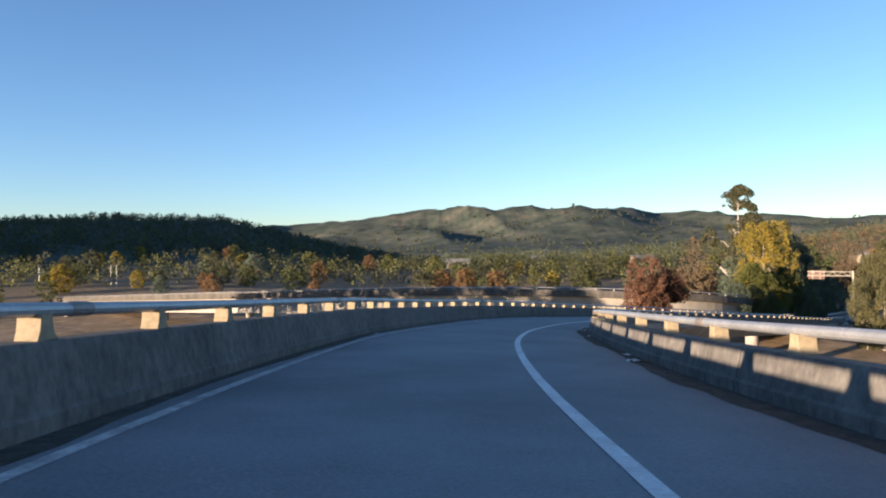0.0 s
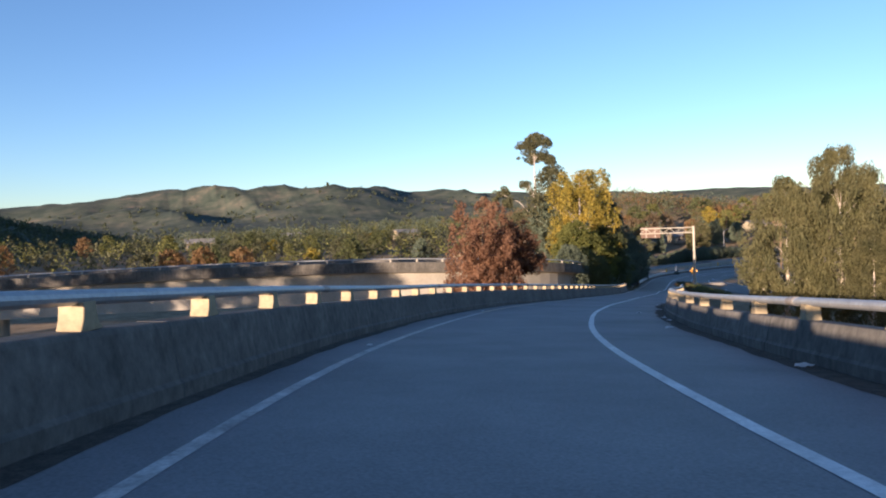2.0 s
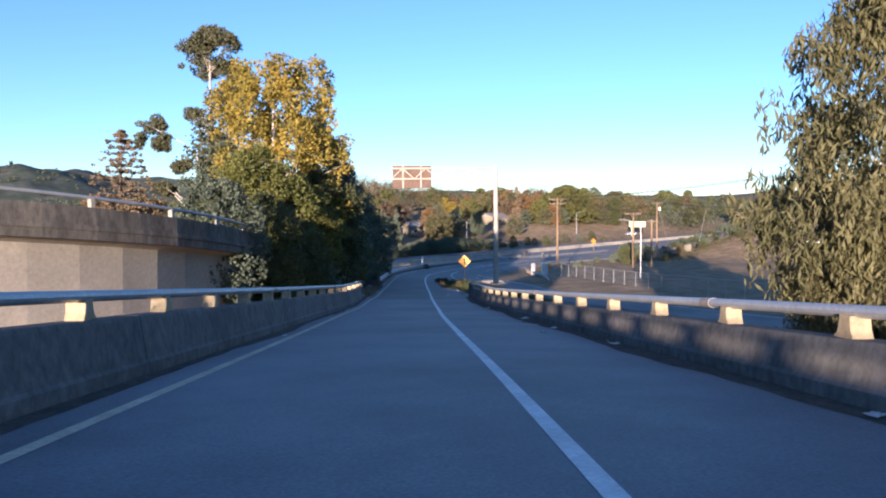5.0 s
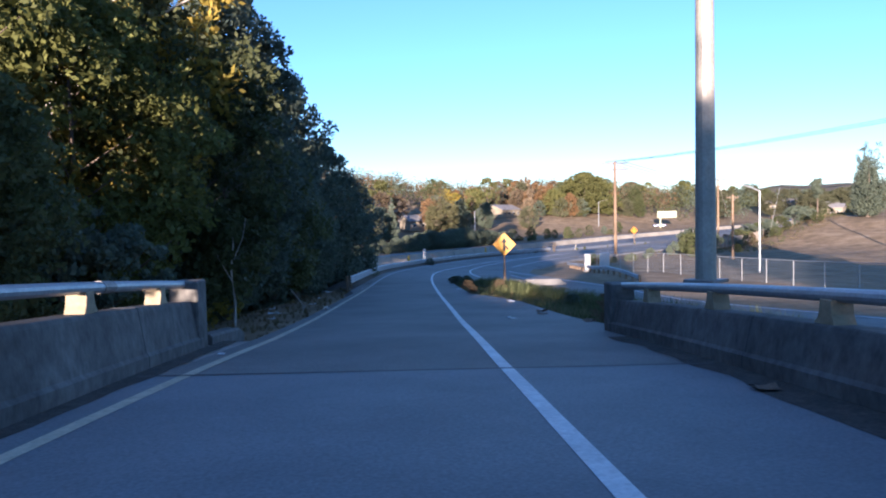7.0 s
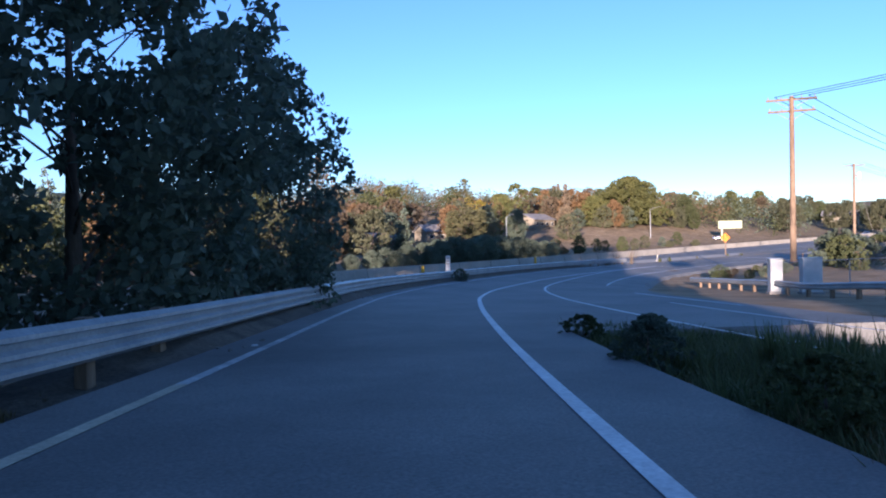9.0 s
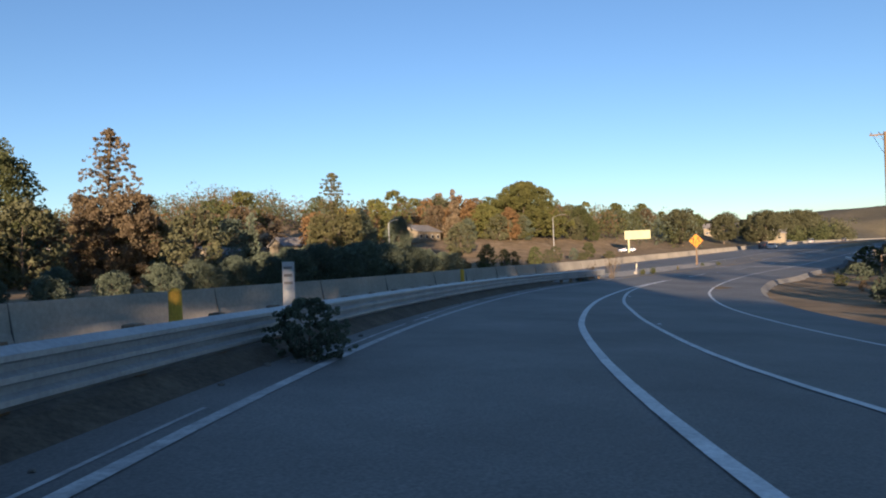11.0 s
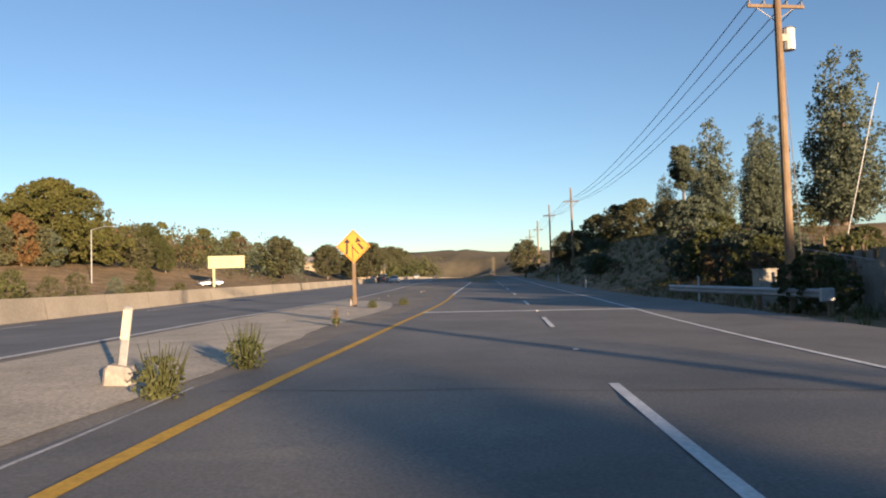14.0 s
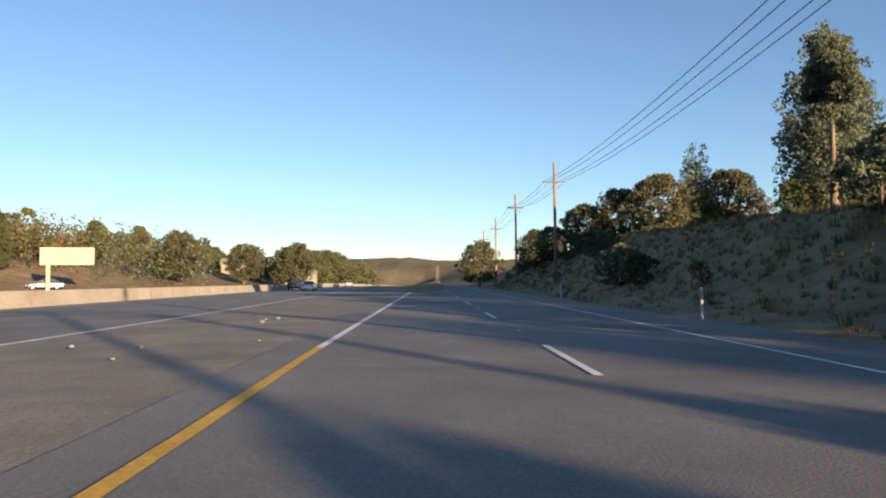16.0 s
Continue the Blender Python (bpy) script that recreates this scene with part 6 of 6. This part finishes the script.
def mesh_fence(points, h, label, wood=False):
    """Posts, top rail and a net of thin wires."""
    top = empty("fence")
    pts = [Vector((x, y, ground_z(x, y))) for x, y in points]
    for a, b in zip(pts, pts[1:]):
        n = max(1, int((b - a).length / 2.6))
        for k in range(n):
            q = a.lerp(b, k / n)
            q.z = ground_z(q.x, q.y)
            part("post", rod(q - Vector((0, 0, 0.2)), q + Vector((0, 0, h)), 0.06 if wood else 0.03, n=6), WOOD_POST if wood else STEEL, top)
        part("rail", rod(a + Vector((0, 0, h)), b + Vector((0, 0, h)), 0.02, n=5), STEEL, top)
        verts, faces = [], []
        d = (b - a).normalized()
        L = (b - a).length
        step = 0.16 if wood else 0.22
        m = int(L / step)
        for k in range(-int(h / step), m):
            for sgn in (1, -1):
                s0, s1 = k * step, k * step + h
                z0, z1 = 0.0, h
                if s0 < 0:
                    z0, s0 = -k * step, 0.0
                if s1 > L:
                    z1, s1 = z1 - (s1 - L), L
                if z1 <= z0:
                    continue
                if sgn < 0:
                    z0, z1 = h - z0, h - z1
                p0, p1 = a.lerp(b, s0 / L) + Vector((0, 0, z0)), a.lerp(b, s1 / L) + Vector((0, 0, z1))
                i = len(verts)
                w = Vector((0, 0, 0.006))
                verts += [p0 - w, p0 + w, p1 + w, p1 - w]
                faces.append((i, i + 1, i + 2, i + 3))
        part("net", (verts, faces), STEEL, top, "woven wire net")
    return tagged(top, label, "fence")


mesh_fence([(121, 158), (113, 145), (106, 131), (97, 112), (88, 92)], 1.7, "chain-link fence beside the side road")
mesh_fence([(162, 173.5), (180, 173), (198, 172.2), (214, 172.5)], 1.5, "wire fence on wooden posts along the bank", wood=True)
def panel_fence(points, h, label):
    """Weathered upright panels between posts, each leaning a little its own way."""
    rng = np.random.default_rng(12)
    top = empty("panel_fence")
    pts = [Vector((x, y, 0)) for x, y in points]
    for a, b in zip(pts, pts[1:]):
        n = max(1, int(round((b - a).length / 1.25)))
        turn = math.degrees(math.atan2((b - a).y, (b - a).x))
        for k in range(n):
            q = a.lerp(b, (k + 0.5) / n)
            z = ground_z(q.x, q.y)
            hh = h * rng.uniform(0.9, 1.05)
            ob = part("panel", box((0, 0.03, hh * 0.6), (1.24, 0.035, 0.09)), WOOD_POST, top, "cross rail behind the boards")
            for c in range(7):
                part("board", box((-0.54 + c * 0.18, 0.012 * (c % 2) - 0.012, hh / 2 + rng.uniform(-0.04, 0.04)), (0.17, 0.02, hh)), FENCE_WOOD, ob)
            ob.matrix_basis = Matrix.Translation((q.x, q.y, z - 0.05)) @ pose(0, 0, 0, rng.uniform(-4, 4), rng.uniform(-1.5, 1.5), turn)
            q = a.lerp(b, k / n)
            part("post", box((q.x, q.y, ground_z(q.x, q.y) + h / 2), (0.1, 0.1, h + 0.3), bevel=0.01), WOOD_POST, top)
    return tagged(top, label, "fence")


FENCE_WOOD = material("grey_weathered_boards", [(0.16, 0.135, 0.105), (0.3, 0.26, 0.21)], 1.6, rough=0.9, bump=0.3, fine=12, stretch=(1, 1, 0.15), per_piece=0.18)
panel_fence([(175.2, 172.6), (183.0, 172.0), (191.0, 171.2)], 1.9, "leaning fence of grey weathered board panels on the verge")
side = [(q[0], q[1], ground_z(q[0], q[1])) for q in smooth_line([(101.8, 140.4, 0), (109.5, 148.6, 0), (118.5, 158.2, 0), (127.4, 167.2, 0)], 2.0)]
gr = empty("guardrail")
part("beam", poly_sweep(side, [(-o, u) for o, u in ((0, 0.40), (0.03, 0.44), (0.08, 0.46), (0.08, 0.5), (0.02, 0.54), (0.02, 0.58), (0.08, 0.62), (0.08, 0.66), (0.03, 0.68), (0, 0.71), (-0.01, 0.71), (-0.01, 0.4))]), STEEL, gr, "ribbed galvanised steel beam")
for i in range(0, len(side) - 1):
    d = Vector(side[i + 1]) - Vector(side[i])
    n_ = Vector((d[1], -d[0], 0)).normalized()
    ob = part("post", POST_MESH, None, gr)
    ob.matrix_basis = Matrix.Translation(Vector(side[i]) + n_ * 0.14 - Vector((0, 0, 0.25))) @ pose(0, 0, 0, 0, 0, math.degrees(math.atan2(-d[0], d[1])))
tagged(gr, "galvanised guardrail on timber posts along the side road", "guardrail")


# ---- houses ----
STUCCO = material("pale_stucco", [(0.2, 0.165, 0.115), (0.28, 0.235, 0.165)], 0.5, rough=0.9, bump=0.1, stain=0.08)
ROOF = material("grey_shingles", [(0.16, 0.15, 0.145), (0.28, 0.265, 0.25)], 1.0, rough=0.9, bump=0.4, fine=7, stain=0.2)
GLASS = material("dark_window_glass", [(0.03, 0.035, 0.04), (0.05, 0.055, 0.06)], 0.3, rough=0.08, bump=0, stain=0.05, spec=0.8)


def house(x, y, turn, w, d, h, label):
    top = empty("house", Matrix.Translation((x, y, ground_z(x, y) - 0.2)) @ pose(0, 0, 0, 0, 0, turn))
    part("wall", box((0, 0, h / 2), (w, d, h)), STUCCO, top)
    e, r = 0.5, d * 0.24
    vs = [(-w / 2 - e, -d / 2 - e, h), (w / 2 + e, -d / 2 - e, h), (w / 2 + e, d / 2 + e, h), (-w / 2 - e, d / 2 + e, h), (-w / 2 - e, 0, h + r), (w / 2 + e, 0, h + r)]
    vs += [(a, b, c + 0.18) for a, b, c in vs]
    fs = [(0, 3, 2, 1), (6, 7, 11, 10), (8, 9, 10, 11), (0, 1, 7, 6), (2, 3, 9, 8), (6, 10, 4, 0), (10, 9, 3, 4), (1, 5, 11, 7), (5, 2, 8, 11)]
    part("roof", (vs, fs), ROOF, top, "low gabled grey roof")
    for sx in (-1, 1):
        part("gable", ([(sx * w / 2, -d / 2, h), (sx * w / 2, d / 2, h), (sx * w / 2, 0, h + r * 0.86)], [(0, 1, 2)]), STUCCO, top)
    for k in range(int(w // 3)):
        wx = -w / 2 + 1.6 + k * 3
        win = part("window", box((wx, -d / 2 - 0.02, h * 0.58), (1.3, 0.08, 1.1)), WHITE_PLASTIC, top)
        part("pane", box((wx, -d / 2 - 0.07, h * 0.58), (1.1, 0.02, 0.9)), GLASS, win)
    return tagged(top, label, "house")


for hx, hy, tn, w, d, h in ((176, 277, 20, 10, 8, 3.2), (204, 288, -15, 11, 8, 3.0), (245, 290, 10, 12, 8, 2.8), (150, 275, 40, 12, 8, 3.2), (478, 260, -80, 13, 9, 5.0), (500, 270, -70, 12, 9, 5.0),
                            (446, 274, -75, 15, 10, 5.0), (210, 340, 10, 13, 9, 3.4), (330, 390, -30, 16, 10, 4.0), (95, 262, 30, 12, 8, 3.2), (120, 420, 15, 14, 9, 4.0), (10, 430, 0, 14, 9, 4.0), (60, 455, 5, 12, 9, 4.0)):
    house(hx, hy, tn, w, d, h, "low pale stucco house with grey gabled roof")


# ---- vehicles ----
def car_paint(name, c, metal=0.0):
    m = material(name, [c, tuple(k * 1.08 for k in c)], 0.5, rough=0.3, bump=0, stain=0.03, spec=0.6, metal=metal)
    return m


CAR_WHITE, CAR_DARK, CAR_SILVER, CAR_BLUE = car_paint("white_car_paint", (0.75, 0.75, 0.74)), car_paint("dark_car_paint", (0.03, 0.035, 0.05)), car_paint("silver_car_paint", (0.45, 0.44, 0.42), 0.3), car_paint("blue_car_paint", (0.04, 0.07, 0.16))


def car(x, y, z, turn, paint, kind, label):
    """A parked-looking car: lofted body, cabin, glass, wheels and lights. Front towards +y."""
    top = empty("car", Matrix.Translation((x, y, z)) @ pose(0, 0, 0, 0, 0, turn))
    L, W = {"sedan": (4.6, 1.8), "suv": (4.7, 1.9), "pickup": (5.5, 1.95)}[kind]
    hood, roof = {"sedan": (0.92, 1.44), "suv": (1.1, 1.75), "pickup": (1.15, 1.85)}[kind]

    def loft(rows):
        bm = bmesh.new()
        rings = []
        for yy, w, zl, zh in rows:
            c = 0.1 * w
            rings.append([bm.verts.new(q) for q in ((-w + c, yy, zl), (w - c, yy, zl), (w, yy, zl + 0.12), (w, yy, zh - 0.12), (w - c, yy, zh), (-w + c, yy, zh), (-w, yy, zh - 0.12), (-w, yy, zl + 0.12))])
        for a, b in zip(rings, rings[1:]):
            for i in range(8):
                bm.faces.new((a[i], a[(i + 1) % 8], b[(i + 1) % 8], b[i]))
        bm.faces.new(rings[0])
        bm.faces.new(rings[-1][::-1])
        bmesh.ops.recalc_face_normals(bm, faces=bm.faces)
        return bm

    w = W / 2
    part("body", loft([(-L / 2, w * 0.86, 0.45, hood * 0.92), (-L / 2 + 0.15, w, 0.3, hood * 1.02), (-L * 0.2, w, 0.25, hood * 1.04), (L * 0.2, w, 0.25, hood * 1.02), (L / 2 - 0.4, w * 0.97, 0.28, hood * 0.92), (L / 2, w * 0.82, 0.4, hood * 0.74)]), paint, top)
    if kind == "sedan":
        cab = [(-L * 0.38, w * 0.8, hood - 0.05, hood + 0.2), (-L * 0.22, w * 0.8, hood - 0.05, roof), (L * 0.04, w * 0.8, hood - 0.05, roof), (L * 0.22, w * 0.84, hood - 0.05, hood + 0.2)]
    elif kind == "suv":
        cab = [(-L * 0.48, w * 0.84, hood - 0.05, hood + 0.25), (-L * 0.42, w * 0.84, hood - 0.05, roof), (L * 0.08, w * 0.84, hood - 0.05, roof), (L * 0.24, w * 0.86, hood - 0.05, hood + 0.2)]
    else:
        cab = [(-L * 0.13, w * 0.86, hood - 0.05, hood + 0.3), (-L * 0.11, w * 0.86, hood - 0.05, roof), (L * 0.12, w * 0.84, hood - 0.05, roof), (L * 0.25, w * 0.88, hood - 0.05, hood + 0.2)]
    cabin = part("cabin", loft(cab), GLASS, top, "dark tinted glass cabin")
    part("roof_panel", box((0, (cab[1][0] + cab[2][0]) / 2, roof + 0.015), (W * 0.74, abs(cab[2][0] - cab[1][0]) + 0.1, 0.05), bevel=0.02), paint, cabin)
    if kind == "pickup":
        part("cargo_bed", box((0, -L * 0.31, hood + 0.03), (W * 0.84, L * 0.3, 0.06)), RUBBER, top)
    for sx in (-1, 1):
        for yy in (-L * 0.3, L * 0.31):
            wheel = part("wheel", rod((sx * (w - 0.2), yy, 0.33), (sx * (w + 0.01), yy, 0.33), 0.33, n=18), RUBBER, top)
            part("rim", rod((sx * (w - 0.02), yy, 0.33), (sx * (w + 0.02), yy, 0.33), 0.2, 0.17, n=12), STEEL, wheel)
        part("tail_light", box((sx * w * 0.72, -L / 2 + 0.02, hood * 0.82), (0.26, 0.06, 0.14), bevel=0.01), TAIL, top)
        part("headlight", box((sx * w * 0.66, L / 2 - 0.08, hood * 0.64), (0.36, 0.16, 0.14), bevel=0.02), WHITE_PLASTIC, top)
    part("plate", box((0, -L / 2 - 0.005, 0.62), (0.3, 0.02, 0.15)), WHITE_PLASTIC, top)
    return tagged(top, label, "car", group="cars on the freeway")


TAIL = material("red_lamp_plastic", [(0.3, 0.01, 0.01), (0.36, 0.015, 0.015)], 2, rough=0.3, bump=0, stain=0.05)


def on_free(x, off):
    i = int(np.argmin(np.abs(free_p[:, 0] - x)))
    a, b = free_p[i], free_p[min(i + 1, len(free_p) - 1)]
    d = (b - a) / np.linalg.norm(b - a)
    q = a + d * ((x - a[0]) / d[0]) + np.array([d[1], -d[0], 0]) * off
    return q[0], q[1], q[2], math.degrees(math.atan2(-d[0], d[1]))


for x, off, paint, kind, label, flip in ((301, 3.9, CAR_DARK, "pickup", "dark pickup truck on the freeway lane", 0), (292, 7.4, CAR_WHITE, "sedan", "white sedan on the freeway lane", 0),
                                         (392, 4.0, CAR_SILVER, "suv", "silver sport utility car on the freeway", 0), (410, -6.0, CAR_BLUE, "sedan", "blue sedan beyond the barrier", 180),
                                         (350, -5.0, CAR_BLUE, "sedan", "dark blue car beyond the barrier", 180), (520, 4.0, CAR_DARK, "suv", "dark car far along the freeway", 0)):
    x_, y_, z_, tn = on_free(x, off)
    car(x_, y_, z_ + 0.01, tn + flip, paint, kind, label)
p = place(29.0, 0.0)
car(p.x, p.y, p.z + 0.02, heading(29), CAR_DARK, "suv", "dark car far ahead on the straight road")
for px, py, paint, kind in ((279, 246, CAR_BLUE, "sedan"), (196.0, 146.0, CAR_WHITE, "sedan")):
    car(px, py, ground_z(px, py) + 0.02, 30, paint, kind, "parked car on the dry ground")

# ---- litter and road reflectors ----
rng_l = np.random.default_rng(5)
bm = bmesh.new()
add_box(bm, (0, 0, 0.01), (0.09, 0.08, 0.018), bevel=0.007)
dot_me = bpy.data.meshes.new("reflector")
bm.to_mesh(dot_me)
bm.free()
dot_me.materials.append(PAINT_WHITE)


def scatter(n, t0, t1, off, seed, name, label, category, meshes, up=0.02, lo=0.6, hi=1.4):
    rng = np.random.default_rng(seed)
    for i in range(n):
        t = rng.uniform(t0, t1)
        p = place(t, off(t, rng), up)
        ob = part(name, meshes[int(rng.integers(len(meshes)))], None)
        ob.matrix_basis = Matrix.Translation(p) @ pose(0, 0, 0, rng.uniform(-6, 6), rng.uniform(-6, 6), rng.uniform(0, 360)) @ Matrix.Scale(rng.uniform(lo, hi), 4)
        tagged(ob, label, category, group=label)


def scrap_mesh(seed, mat):
    rng = np.random.default_rng(seed)
    bm = bmesh.new()
    bmesh.ops.create_grid(bm, x_segments=3, y_segments=3, size=0.13)
    for v in bm.verts:
        v.co.z = abs(rng.normal(0, 0.03))
        v.co.x *= rng.uniform(0.6, 1.2)
    bmesh.ops.solidify(bm, geom=bm.faces[:], thickness=0.004)
    me = bpy.data.meshes.new("litter")
    bm.to_mesh(me)
    bm.free()
    me.materials.append(mat)
    return me


def stone_mesh(seed):
    rng = np.random.default_rng(seed)
    bm = bmesh.new()
    bmesh.ops.create_icosphere(bm, subdivisions=1, radius=0.07)
    for v in bm.verts:
        v.co *= rng.uniform(0.7, 1.2)
        v.co.z *= 0.6
    me = bpy.data.meshes.new("stone")
    bm.to_mesh(me)
    bm.free()
    me.materials.append(STONE)
    return me


SCRAPS = [scrap_mesh(i, m) for i, m in enumerate((WHITE_PLASTIC, WHITE_PLASTIC, WOOD_POST))]
STONES = [stone_mesh(i) for i in range(4)]
scatter(26, 0.2, 7.6, lambda t, r: barrier_right(t) - abs(r.normal(0, 0.35)) - 0.1, 1, "litter", "small pale scrap of litter by the parapet", "litter", SCRAPS, 0.03, 0.4, 1.0)
scatter(8, 7.7, 9.3, lambda t, r: left_line(t) - r.uniform(0.8, 2.4), 2, "litter", "pale scrap of litter on the verge", "litter", SCRAPS, 0.0, 0.6, 1.6)
scatter(7, 7.9, 9.2, lambda t, r: right_line(t) + r.uniform(0.8, 3.0), 3, "litter", "pale scrap of litter by the island", "litter", SCRAPS, 0.02, 0.5, 1.5)
scatter(18, 13.9, 17.5, lambda t, r: left_line(t) - r.uniform(1.0, 4.5), 4, "stone", "small grey stone on the gravelly wedge", "stone", STONES, 0.02, 0.4, 1.3)
scatter(30, 9.4, 13.6, lambda t, r: left_line(t) - r.uniform(0.3, 1.0), 5, "stone", "small stone by the guardrail", "stone", STONES, 0.02, 0.3, 1.0)
for t0, t1, fn in ((0.2, 9.2, lambda t: left_line(t) - 0.22), (9.6, 13.6, lambda t: left_line(t) - 0.22), (9.6, 13.6, lambda t: merge_line(t) + 0.2), (13.9, 20.0, lambda t: merge_line(t) + 0.02)):
    for t in stations(t0, t1, 0.8):
        ob = part("road_reflector", dot_me, None)
        ob.matrix_basis = Matrix.Translation(place(t, fn(t), 0.012)) @ pose(0, 0, 0, 0, 0, heading(t))
        tagged(ob, "small raised white road reflector", "reflector", group="road reflectors")

# ---- dead wood on the verge ----
p = place(8.56, -4.37)
dead = tagged(empty("dead_branch", Matrix.Translation((p.x, p.y, ground_z(p.x, p.y))) @ pose(0, 0, 0, 0, 0, heading(8.56))), "bleached bent dead branch standing in the verge", "branch")
part("stem", limb_mesh([[((0, 0, -0.1), 0.05), ((0.02, 0, 0.1), 0.032), ((-0.02, 0.02, 0.22), 0.024), ((-0.22, 0.0, 0.52), 0.019), ((-0.5, 0.03, 0.86), 0.012)],
                        [((0, 0, -0.06), 0.03), ((0.05, 0.03, 0.12), 0.03), ((0.06, 0.04, 0.2), 0.02)]], BARK_PALE), None, dead)
a, b = place(8.33, -3.05), place(8.44, -3.14)
log = tagged(empty("fallen_branch", Matrix.Translation((a.x, a.y, max(a.z, ground_z(a.x, a.y)) + 0.03))), "pale broken branch lying on the verge", "branch")
d = b - a
part("stem", limb_mesh([[((0, 0, 0), 0.03), (tuple(d * 0.4 + Vector((0.03, -0.02, 0.02))), 0.034), (tuple(d * 0.8), 0.028), (tuple(d), 0.02)],
                        [(tuple(d * 0.55), 0.024), (tuple(d * 0.78 + Vector((-0.08, 0.1, 0.04))), 0.015)], [(tuple(d * 0.1), 0.02), (tuple(d * 0.02 + Vector((0.1, -0.12, 0.03))), 0.012)]], BARK_PALE), None, log)

p = place(8.19, -5.35)
sap = tagged(empty("bare_sapling", Matrix.Translation((p.x, p.y, ground_z(p.x, p.y)))), "thin pale bare sapling at the edge of the trees", "tree")
part("stem", limb_mesh([[((0, 0, -0.2), 0.05), ((0.04, 0.02, 0.8), 0.04), ((-0.03, 0.05, 1.7), 0.032), ((0.05, 0.02, 2.6), 0.022), ((0.0, 0.1, 3.6), 0.012)],
                        [((-0.01, 0.04, 1.4), 0.018), ((-0.35, 0.2, 2.1), 0.012), ((-0.5, 0.3, 2.8), 0.006)], [((0.02, 0.03, 2.0), 0.016), ((0.3, -0.1, 2.7), 0.01), ((0.42, -0.1, 3.3), 0.005)]], BARK_PALE), None, sap)
